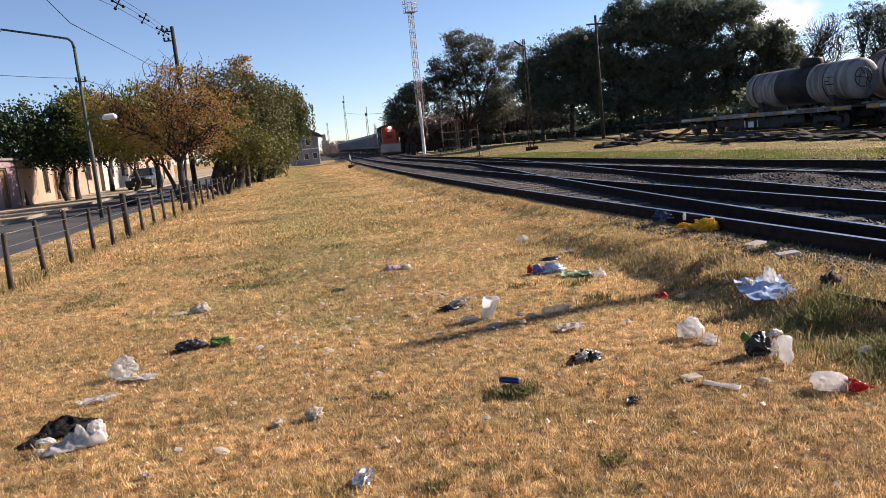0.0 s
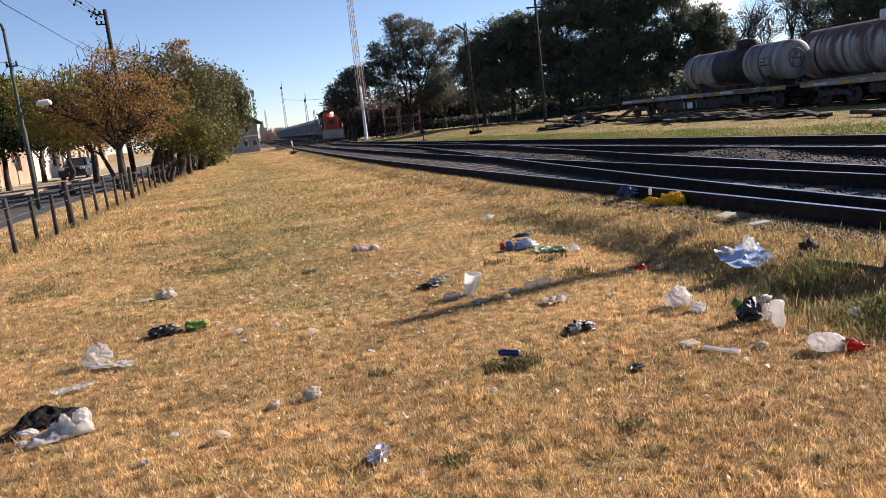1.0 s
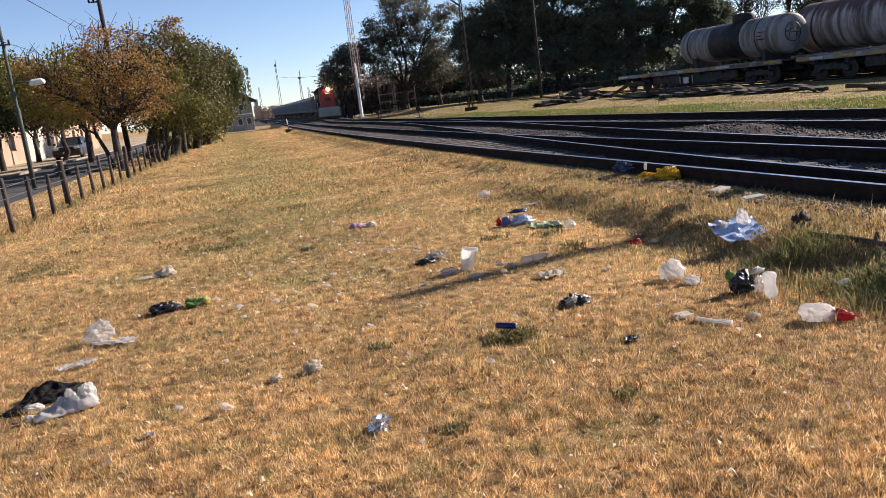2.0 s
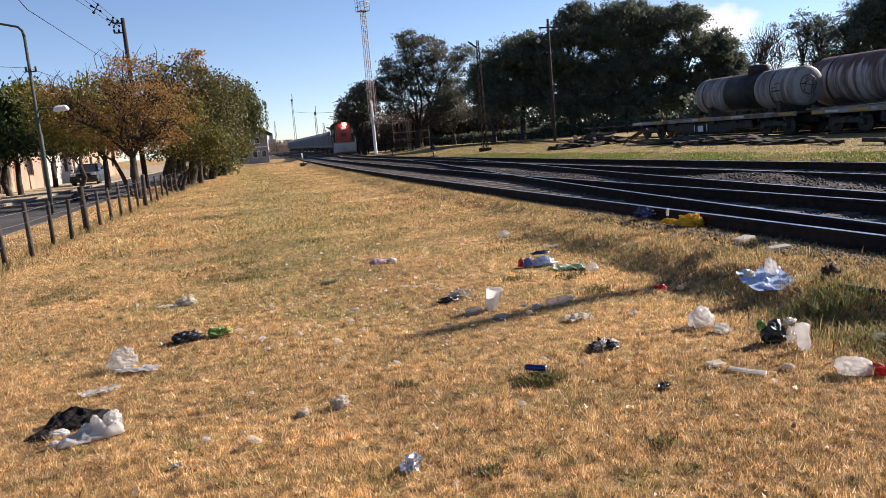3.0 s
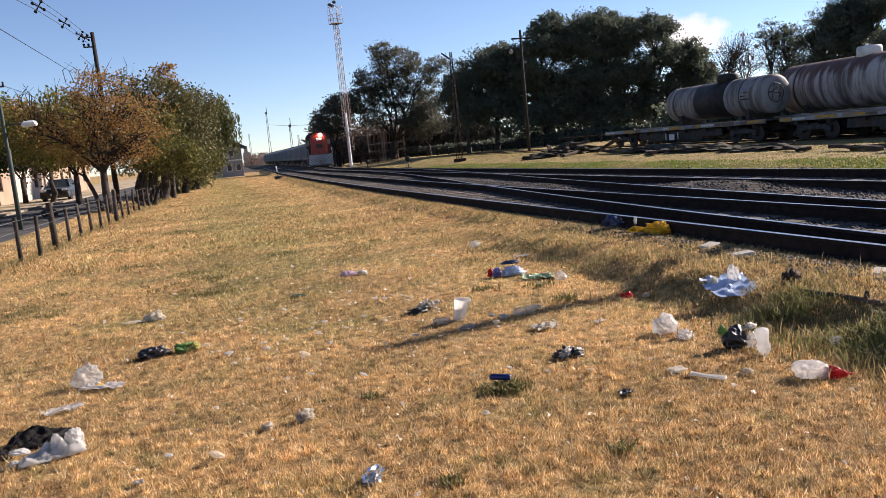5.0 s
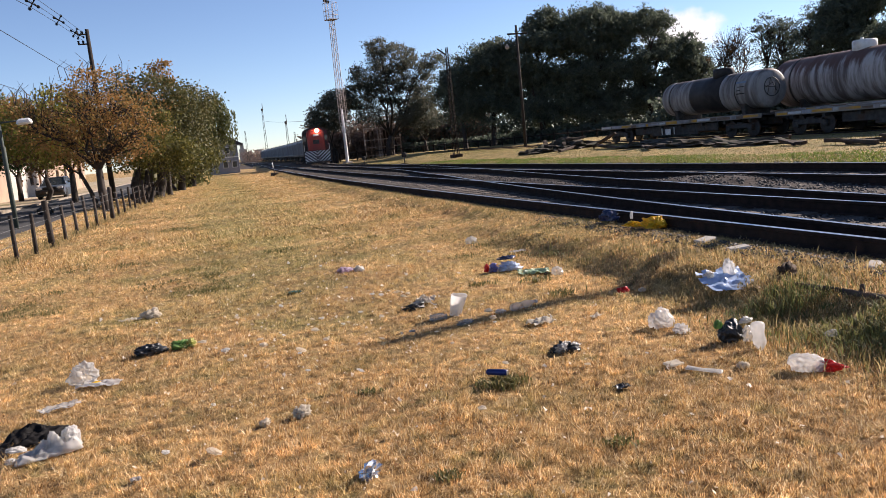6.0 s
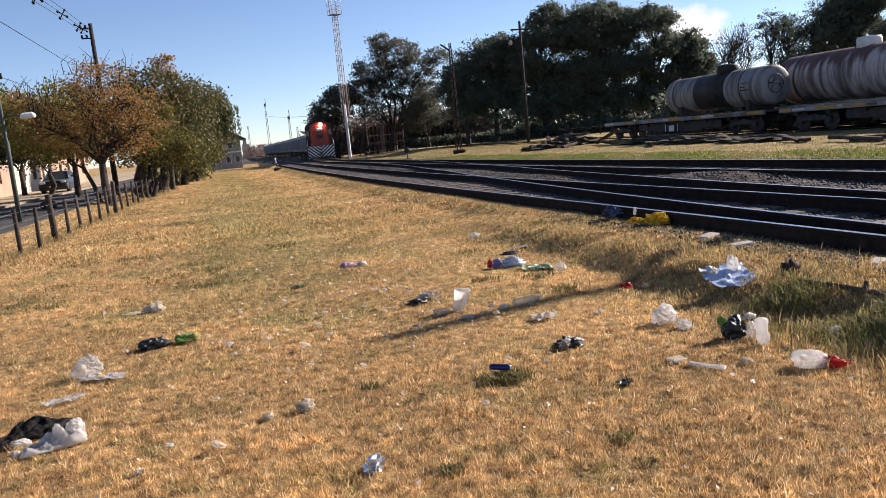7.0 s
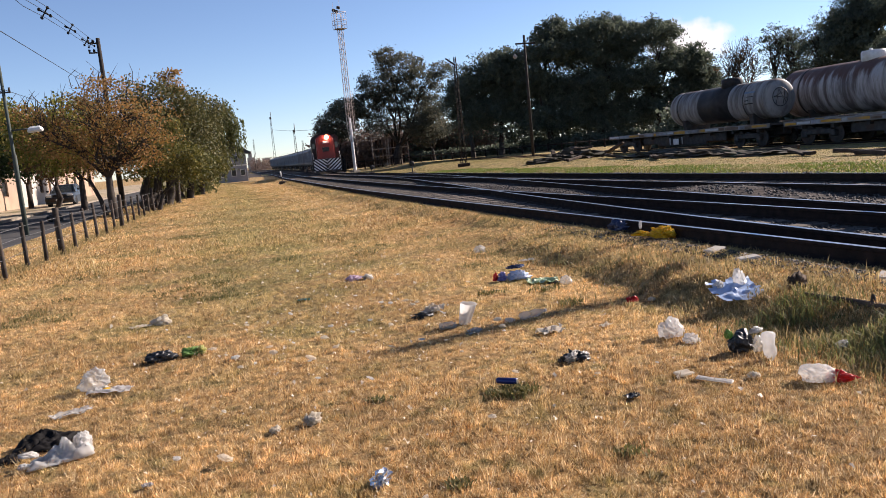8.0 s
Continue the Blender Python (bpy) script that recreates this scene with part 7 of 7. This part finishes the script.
crumple("bag_handle", "", "", -0.15, 0.01, (0.13, 0.05, 0.05), WHITE_F, 9, 24, 0.06, 0.6, parent=t, tilt=14)
crumple("bag_handle", "", "", -0.16, -0.06, (0.08, 0.06, 0.04), WHITE_F, 6, -10, 0.025, 0.8, parent=t)
t = thing("black_bag", "flattened black plastic bag under a white one", "plastic bag", pose(-0.88, 4.78, g0(-0.88, 4.78), 0, 0, 26), "litter")
draped_bag("bag_body", 0.38, 0.24, 0.075, MATT_BLACK_F, 5, t, 0, 0, 0.006, 0, 0.6)
draped_bag("bag_tail", 0.2, 0.12, 0.03, MATT_BLACK_F, 6, t, -0.2, -0.05, 0.006, 30, 0.7)
# crumpled foil
crumple("foil_wad", "crumpled silver foil wad in the grass", "foil", 0.67, 3.3, (0.125, 0.095, 0.1), FOIL_F, 31, 30, 0.0, 1.0, 2.1, 3, flat=True)
# clear bags by the left
crumple("clear_bag", "crumpled clear plastic bag with yellow print", "plastic bag", -0.76, 5.87, (0.24, 0.17, 0.22), CLEAR_F, 11, 10, 0.01, 0.6, 1.9, 5)
sheet("clear_sheet", "clear film that trails from a crumpled bag", "plastic film", -0.64, 5.72, 0.26, 0.16, 0.06, MILKY_F, 21, -20)
crumple("yellow_wrapper", "small yellow wrapper beside a clear bag", "wrapper", -0.68, 5.74, (0.09, 0.06, 0.04), YELLOW_F, 12, 0, 0.01)
sheet("clear_sheet", "flat scrap of clear plastic film", "plastic film", -0.84, 5.33, 0.24, 0.1, 0.05, CLEAR_F, 13, 25)
# dark bag with green end
t = thing("dark_bag", "black plastic bag with a green end", "plastic bag", pose(-0.27, 6.4, g0(-0.27, 6.4), 0, 0, 8), "litter")
crumple("bag_body", "", "", -0.08, 0, (0.28, 0.16, 0.13), BLACK_F, 14, 0, 0.03, 0.6, 2.0, 5, parent=t)
crumple("bag_end", "", "", 0.15, -0.02, (0.18, 0.12, 0.10), GREEN_F, 15, 0, 0.03, 0.8, parent=t)
crumple("bag_rim", "", "", 0.225, -0.03, (0.09, 0.1, 0.09), film("yellow_green_film", (0.62, 0.62, 0.22), 0.0, 0.5), 20, 0, 0.03, 0.8, parent=t)
crumple("paper_wad", "crumpled white paper in the grass", "paper", -0.38, 8.0, (0.2, 0.16, 0.14), PAPER_F, 16, 0, 0.0, 0.9)
sheet("paper_scrap", "flat pale paper scrap beside a wad", "paper", -0.55, 7.95, 0.2, 0.12, 0.03, PAPER_F, 17, 12)
crumple("tissue", "crumpled cream tissue in the grass", "paper", 0.5, 4.25, (0.11, 0.09, 0.09), PAPER_F, 18, 0, 0.0, 1.0, 3.0)
crumple("tissue", "small crumpled pinkish tissue", "paper", 0.3, 4.24, (0.08, 0.06, 0.05), PAPER_F, 19, 0, 0.0, 1.0, 3.0)
# blue can on a dark weed
t = thing("blue_can", "blue drink can lying on dark weeds", "can", pose(1.62, 4.15, g0(1.62, 4.15) + 0.055, 0, 6, -42), "litter")
lie = Matrix.Rotation(radians(84), 4, "Y") @ Matrix.Translation((0, 0, -0.075))
bm = bmesh.new()
lathe(bm, [(0.012, 0.0), (0.015, 0.005), (0.018, 0.01), (0.018, 0.115), (0.015, 0.125)], 20, lie)
part("can_body", bm, film("blue_can_paint", (0.010, 0.022, 0.13), 0.0, 0.0, 0.35, 0.3), t)
bm = bmesh.new()
lathe(bm, [(0.015, 0.125), (0.016, 0.128), (0.011, 0.126)], 20, lie)
part("can_end", bm, STEEL, t)
tuft(1.6, 4.08, 0.13, 0.055, 420, 90, "dark flattened weeds under a can")
# cup and clear film in the middle
t = thing("plastic_cup", "upright translucent plastic cup in the grass", "cup", pose(1.98, 5.96, g0(1.98, 5.96), 6, 8, 0), "litter")
bm = bmesh.new()
lathe(bm, [(0.042, 0.0), (0.045, 0.004), (0.064, 0.165), (0.068, 0.17), (0.062, 0.168), (0.042, 0.008)], 20)
for v in bm.verts:
    k = v.co.z / 0.17
    dent = noise.noise_vector(v.co * 22 + Vector((4, 1, 2)))
    v.co += Vector((dent.x * 0.016 * k + 0.02 * k * k, dent.y * 0.014 * k, dent.z * 0.012 * k))
part("cup_wall", bm, MILKY_F, t)
crumple("clear_wrap", "crushed clear plastic wrap beside a cup", "plastic film", 1.83, 5.92, (0.2, 0.13, 0.08), CLEAR_F, 22, 0)
crumple("clear_wrap", "crushed clear plastic wrap by the shade line", "plastic film", 1.95, 5.66, (0.18, 0.1, 0.06), CLEAR_F, 23, 20)
crumple("dark_rag", "small dark rag with pale edges", "rag", 1.78, 6.45, (0.24, 0.12, 0.09), BLACK_F, 24, 10, 0, 1.0)
sheet("paper_scrap", "torn pinkish paper beside a rag", "paper", 1.93, 6.62, 0.2, 0.16, 0.09, PAPER_F, 25, 40)
bottle("clear_bottle", "clear plastic bottle lying flat", 2.5, 5.8, 0.26, 0.034, CLEAR_F, WHITE_F, pose(2.38, 5.76, g0(2.5, 5.8) + 0.035, 0, 88, 12))
crumple("white_wad", "small white plastic wad beside a bottle", "plastic film", 2.31, 5.8, (0.1, 0.07, 0.06), WHITE_F, 27, 0)
# purple and mixed packs
crumple("purple_bag", "crumpled purple and white wrapper", "wrapper", 1.68, 8.95, (0.22, 0.14, 0.11), PURPLE_F, 28, 0, 0, 0.9)
crumple("white_wad", "white end of a crumpled wrapper", "plastic film", 1.85, 8.95, (0.14, 0.1, 0.11), WHITE_F, 29, 0, 0, 0.9)
t = thing("torn_pack", "torn blue and white plastic pack", "plastic pack", pose(3.09, 7.53, g0(3.09, 7.53), 0, 0, -14), "litter")
crumple("pack_body", "", "", 0.04, 0, (0.26, 0.18, 0.14), film("pale_blue_pack", (0.62, 0.70, 0.86), 0, 0.3), 30, 0, 0.04, 0.8, parent=t)
crumple("pack_side", "", "", -0.13, -0.02, (0.12, 0.12, 0.12), film("violet_blue_pack", (0.22, 0.22, 0.52), 0, 0.3), 31, 0, 0.04, 0.9, parent=t)
crumple("pack_red", "", "", -0.2, 0.02, (0.06, 0.08, 0.12), RED_F, 32, 0, 0.04, 0.9, parent=t)
crumple("pack_lid", "", "", 0.02, 0.06, (0.22, 0.1, 0.06), NAVY_F, 33, 0, 0.13, 0.8, parent=t)
sheet("green_net", "crumpled pale green and black film", "plastic film", 3.24, 7.2, 0.3, 0.2, 0.07, film("pale_green_film", (0.45, 0.58, 0.38), 0.1, 0.4), 34, -20)
crumple("black_scrap", "small black plastic scrap", "plastic film", 3.32, 7.1, (0.15, 0.07, 0.05), BLACK_F, 35, -20)
crumple("clear_cup", "crushed translucent cup beside film", "cup", 3.43, 7.05, (0.15, 0.12, 0.14), CLEAR_F, 36, 0, 0, 0.5)
sheet("grey_card", "flat grey cardboard piece", "cardboard", 3.74, 8.6, 0.28, 0.12, 0.03, GREY_F, 37, 10)
crumple("clear_bag", "small clear plastic bag on the lawn", "plastic bag", 3.62, 10.0, (0.2, 0.15, 0.14), CLEAR_F, 38, 0, 0, 0.8)
crumple("red_wrapper", "crumpled red wrapper in the grass", "wrapper", 3.46, 5.86, (0.14, 0.09, 0.08), RED_F, 39, 15, 0.01, 1.0)
crumple("pink_scrap", "small torn pinkish scrap beside a red wrapper", "wrapper", 3.55, 5.72, (0.08, 0.06, 0.05), PAPER_F, 40, 0, 0.01, 1.0)
# blue sheet on the bank
t = thing("blue_sheet", "crumpled pale blue plastic sheet on the weedy bank", "plastic sheet", pose(3.87, 5.04, g0(3.87, 5.04), 0, 0, -30), "litter")
sh = sheet("sheet_body", "", "", 0, 0, 0.36, 0.34, 0.045, BLUE_F, 41, 0, 0.06, parent=t)
sh.rotation_euler = (radians(20), 0, radians(20))
crumple("sheet_peak", "", "", 0.03, 0.09, (0.12, 0.05, 0.24), MILKY_F, 42, 0, 0.11, 0.5, parent=t)
crumple("sheet_end", "", "", -0.13, 0.03, (0.1, 0.08, 0.08), WHITE_F, 43, 0, 0.1, 0.9, parent=t)
# yellow and navy bags beside the rail
t = thing("yellow_bag", "bright yellow plastic bag beside the rail", "plastic bag", pose(4.93, 7.75, g0(4.93, 7.75) + 0.04, 0, 0, -50), "litter")
crumple("bag_body", "", "", 0.08, 0, (0.36, 0.22, 0.2), YELLOW_F, 44, 0, 0.02, 0.8, 2.2, 5, parent=t)
crumple("bag_end", "", "", -0.17, 0, (0.24, 0.14, 0.1), YELLOW_F, 45, 0, 0.02, 1.0, parent=t)
crumple("navy_bag", "dark blue plastic bag against the rail", "plastic bag", 4.95, 8.62, (0.34, 0.16, 0.2), NAVY_F, 46, -60, 0.04, 0.7)
crumple("white_wad", "white scrap on a dark bag", "plastic film", 5.0, 8.2, (0.05, 0.05, 0.13), WHITE_F, 47, 0, 0.08)
# dark clump and papers
crumple("dark_rag", "tangled black and white plastic rag", "rag", 2.23, 4.52, (0.24, 0.13, 0.10), BLACK_F, 48, 0, 0, 1.2, 3.4)
crumple("white_wad", "torn white strips in a rag", "plastic film", 2.2, 4.5, (0.16, 0.08, 0.09), WHITE_F, 49, 30, 0.01, 1.4, 4.0)
sheet("cream_paper", "crumpled cream paper in the grass", "paper", 2.42, 5.28, 0.2, 0.14, 0.07, PAPER_F, 50, 10)
sheet("cream_paper", "flat white paper scrap", "paper", 2.83, 5.2, 0.11, 0.06, 0.03, PAPER_F, 51, 30)
crumple("white_bag", "crumpled white translucent plastic bag", "plastic bag", 3.04, 4.68, (0.24, 0.17, 0.2), MILKY_F, 52, 10, 0.01, 0.5, 1.5, 5)
crumple("white_wad", "white plastic wad before a bag", "plastic film", 3.08, 4.5, (0.15, 0.11, 0.1), MILKY_F, 53, 0, 0.0, 0.7, 1.8, 5)
# white carton strips
for x, y, ln, w, yaw, lab in ((2.65, 3.68, 0.2, 0.04, -52, "white folded carton strip"), (2.58, 3.86, 0.1, 0.07, 10, "small white carton flap")):
    bm = bmesh.new()
    box(bm, (0, 0, 0.006), (ln, w, 0.012), 0.003)
    bmesh.ops.subdivide_edges(bm, edges=bm.edges[:], cuts=3, use_grid_fill=True)
    for v in bm.verts:
        v.co += noise.noise_vector(v.co * 26 + Vector((x, y, 0))) * 0.009
    ob = tagged(link_mesh("carton", bm, PAPER_F if ln < 0.15 else WHITE_F), lab, "carton", "litter")
    ob.matrix_world = pose(x, y, g0(x, y) + 0.012, 4, 3, yaw)
# black bag and bottles
t = thing("black_bag", "full black plastic bag with a green edge", "plastic bag", pose(3.16, 4.1, g0(3.16, 4.1), 0, 0, 5), "litter")
crumple("bag_body", "", "", 0, 0, (0.21, 0.18, 0.2), BLACK_F, 54, 0, 0.06, 0.3, 1.9, 5, parent=t)
crumple("bag_edge", "", "", -0.075, 0.03, (0.05, 0.06, 0.08), GREEN_F, 55, 0, 0.12, 0.8, parent=t)
crumple("bag_tie", "", "", 0.1, -0.02, (0.1, 0.06, 0.06), WHITE_F, 56, 0, 0.13, 0.9, parent=t)
bottle("plastic_bottle", "translucent white bottle propped on end", 3.2, 3.9, 0.19, 0.042, MILKY_F, WHITE_F, pose(3.195, 3.90, g0(3.2, 3.85) + 0.165, 164, 6, 0))
crumple("grey_wrap", "grey translucent wrap between bag and bottle", "plastic film", 3.23, 4.02, (0.10, 0.09, 0.15), CLEAR_F, 57, 0, 0.02, 0.6)
# red and white bag
t = thing("red_bag", "white and red plastic bag lying in the grass", "plastic bag", pose(3.14, 3.37, g0(3.14, 3.37), 0, 0, -42), "litter")
crumple("bag_body", "", "", -0.05, 0, (0.24, 0.16, 0.16), MILKY_F, 58, 0, 0.045, 0.36, 1.4, 5, parent=t, taper=0.25)
crumple("bag_end", "", "", 0.075, 0, (0.2, 0.13, 0.11), RED_F, 60, 0, 0.035, 0.55, 2.4, 5, parent=t, taper=0.9)
crumple("white_wad", "small white wad in the weeds", "plastic film", 3.6, 3.74, (0.1, 0.06, 0.07), CLEAR_F, 61, 0, 0.04)
# concrete slabs, stumps and a stick by the rail
for x, y, w, d, yaw in ((4.76, 6.5, 0.22, 0.13, 20), (4.66, 5.89, 0.2, 0.12, -10), (4.72, 4.5, 0.2, 0.09, 30)):
    bm = bmesh.new()
    box(bm, (0, 0, 0.0), (w, d, 0.05), 0.012)
    ob = tagged(link_mesh("stone_slab", bm, CONCRETE), "flat grey stone slab beside the track", "stone slab", "slabs beside the track")
    ob.matrix_world = pose(x, y, g0(x, y) + 0.005, 3, -4, yaw)
crumple("root_stump", "gnarled broken root on top of the bank", "stump", 4.2, 4.78, (0.2, 0.1, 0.16), PILE, 68, 20, 0.0, 1.1, 2.0, 4, group="stumps")
bm = bmesh.new()
tube(bm, [(0, 0, -0.04), (0.005, 0, 0.03), (0.014, 0.006, 0.06)], [0.017, 0.016, 0.012], 8)
ob = tagged(link_mesh("stump", bm, PILE), "short broken wooden peg on the bank", "stump", "stumps")
ob.location = (4.12, 4.02, g0(4.12, 4.02))
bm = bmesh.new()
tube(bm, [(x, y, g0(x, y) + 0.012) for x, y in ((4.08, 4.58), (4.1, 4.2), (4.12, 3.8), (4.1, 3.3))], [0.018, 0.022, 0.024, 0.02], 8)
tagged(link_mesh("stick", bm, PILE), "dark weathered timber lying along the bank", "stick")
sheet("dark_scrap", "small dark scrap in the grass", "wrapper", 2.14, 3.68, 0.09, 0.06, 0.04, BLACK_F, 63, 15)
sheet("dark_scrap", "small dark scrap in the grass", "wrapper", -0.32, 3.8, 0.045, 0.035, 0.03, GREY_F, 64, 15)
sheet("teal_scrap", "small teal scrap in the grass", "wrapper", 0.99, 8.1, 0.12, 0.07, 0.04, film("teal_film", (0.08, 0.22, 0.22)), 65, 0)
crumple("paper_wad", "small crumpled paper on the lawn", "paper", 2.88, 3.64, (0.09, 0.07, 0.06), PAPER_F, 66)
crumple("dark_sack", "dark rubbish sack lying on the street", "rubbish sack", -5.2, 34.5, (0.7, 0.5, 0.5), BLACK_F, 67)

# small crumpled wads of tissue, trodden paper and film
WADS = []
for k, (wmat, ridge) in enumerate(((PAPER_F, 1.0), (WHITE_F, 0.9), (SCRAP_F, 1.1), (WHITE_F, 1.0), (SCRAP_F, 0.8))):
    bm = bmesh.new()
    bmesh.ops.create_icosphere(bm, subdivisions=3, radius=0.5)
    for v in bm.verts:
        q = v.co * 2.6 + Vector((k * 3.7, k, 0))
        v.co = v.co * (1 + ridge * (0.35 - abs(noise.noise(q)) - 0.6 * abs(noise.noise(q * 2.2)))) + noise.noise_vector(q * 1.3) * 0.14
        v.co.z *= 0.6
    me = bpy.data.meshes.new("paper_scrap")
    bm.to_mesh(me)
    bm.free()
    me.materials.append(wmat)
    WADS.append(me)
rw = random.Random(17)
SPREAD = ((0.85, 6.3, 0.4, 0.8, 26), (1.7, 6.3, 0.45, 0.7, 14), (2.5, 5.0, 0.6, 0.8, 8), (0.3, 4.6, 0.8, 0.6, 3), (1.0, 8.8, 1.2, 1.2, 12))
for mx_, my_, dx_, dy_, count in SPREAD:
    for _ in range(count):
        x, y = rw.gauss(mx_, dx_), rw.gauss(my_, dy_)
        kind_ = rw.randrange(5)
        ob = tagged(new("paper_scrap", WADS[kind_]), ("small dirty crumpled paper scrap in the grass", "small crumpled scrap of white film", "small cream crumpled tissue scrap", "small white crumpled paper scrap", "small flattened cream tissue scrap")[kind_], "paper scrap", "paper scraps")
        size = rw.uniform(0.018, 0.04) * (1.3 if rw.random() < 0.2 else 1)
        ob.matrix_world = pose(x, y, g0(x, y) + 0.04, rw.uniform(-16, 16), rw.uniform(-6, 26), rw.uniform(-30, 30)) @ Matrix.Diagonal((size * rw.uniform(0.9, 1.6), size, size * 0.8, 1))

# countless scraps of paper, film and pale dry leaves
def scraps(name, label, n, cx, cy, sx, sy, lo, hi, mat, seed, flat=0.5):
    rn = np.random.default_rng(seed)
    x, y = rn.normal(cx, sx, n), np.abs(rn.normal(cy - 2.2, sy, n)) + 2.2
    keep = (x < 4.3) & (x > fence_x(y) + 0.2)
    x, y = x[keep], y[keep]
    n = len(x)
    z = ground_z(x, y) + rn.uniform(0.012, 0.035, n)
    size = rn.uniform(lo, hi, n) * rn.choice([0.6, 1.0, 1.6], n, p=[0.5, 0.38, 0.12])
    a = rn.uniform(0, 6.28, n)
    c, s = np.cos(a) * size, np.sin(a) * size
    up = rn.uniform(-flat, flat, (n, 6)) * size[:, None]
    off = [(-1, -0.6), (0, -0.7), (1, -0.5), (1, 0.6), (0, 0.5), (-0.9, 0.7)]
    v = np.stack([np.stack([x + (c * p - s * q) * rn.uniform(0.6, 1.1, n), y + (s * p + c * q) * rn.uniform(0.6, 1.1, n), z + up[:, k] + (0.35 * size if k in (1, 4) else 0)], -1) for k, (p, q) in enumerate(off)], 1).reshape(-1, 3)
    k = 6 * np.arange(n)[:, None]
    f = np.concatenate([k + np.array([[0, 1, 4, 5]]), k + np.array([[1, 2, 3, 4]])])
    tagged(mesh_np(name, v, f, mat), label, "scraps", kind="stuff")


SCRAP = leafy("pale_scraps", [(0.45, 0.34, 0.21), (0.66, 0.56, 0.42), (0.78, 0.72, 0.62), (0.60, 0.46, 0.30)], 0.4)
scraps("paper_scraps", "small white scraps of paper and film", 360, 1.2, 6.2, 1.1, 3.0, 0.005, 0.014, SCRAP, 71, 0.9)
scraps("paper_scraps", "torn pale scraps trodden into the grass", 190, 0.9, 6.4, 0.8, 1.6, 0.006, 0.018, SCRAP, 74, 0.7)
scraps("paper_scraps", "small pale scraps spread over the lawn", 500, 1.2, 7.0, 2.2, 6.0, 0.005, 0.012, SCRAP, 72, 0.9)
scraps("dry_leaves", "fallen dry leaves among the grass", 2600, 1.0, 6.0, 2.4, 6.0, 0.006, 0.013, leafy("fallen_leaves", [(0.12, 0.06, 0.025), (0.28, 0.15, 0.06), (0.5, 0.33, 0.15), (0.6, 0.45, 0.25)], 0.3), 73)

motions()
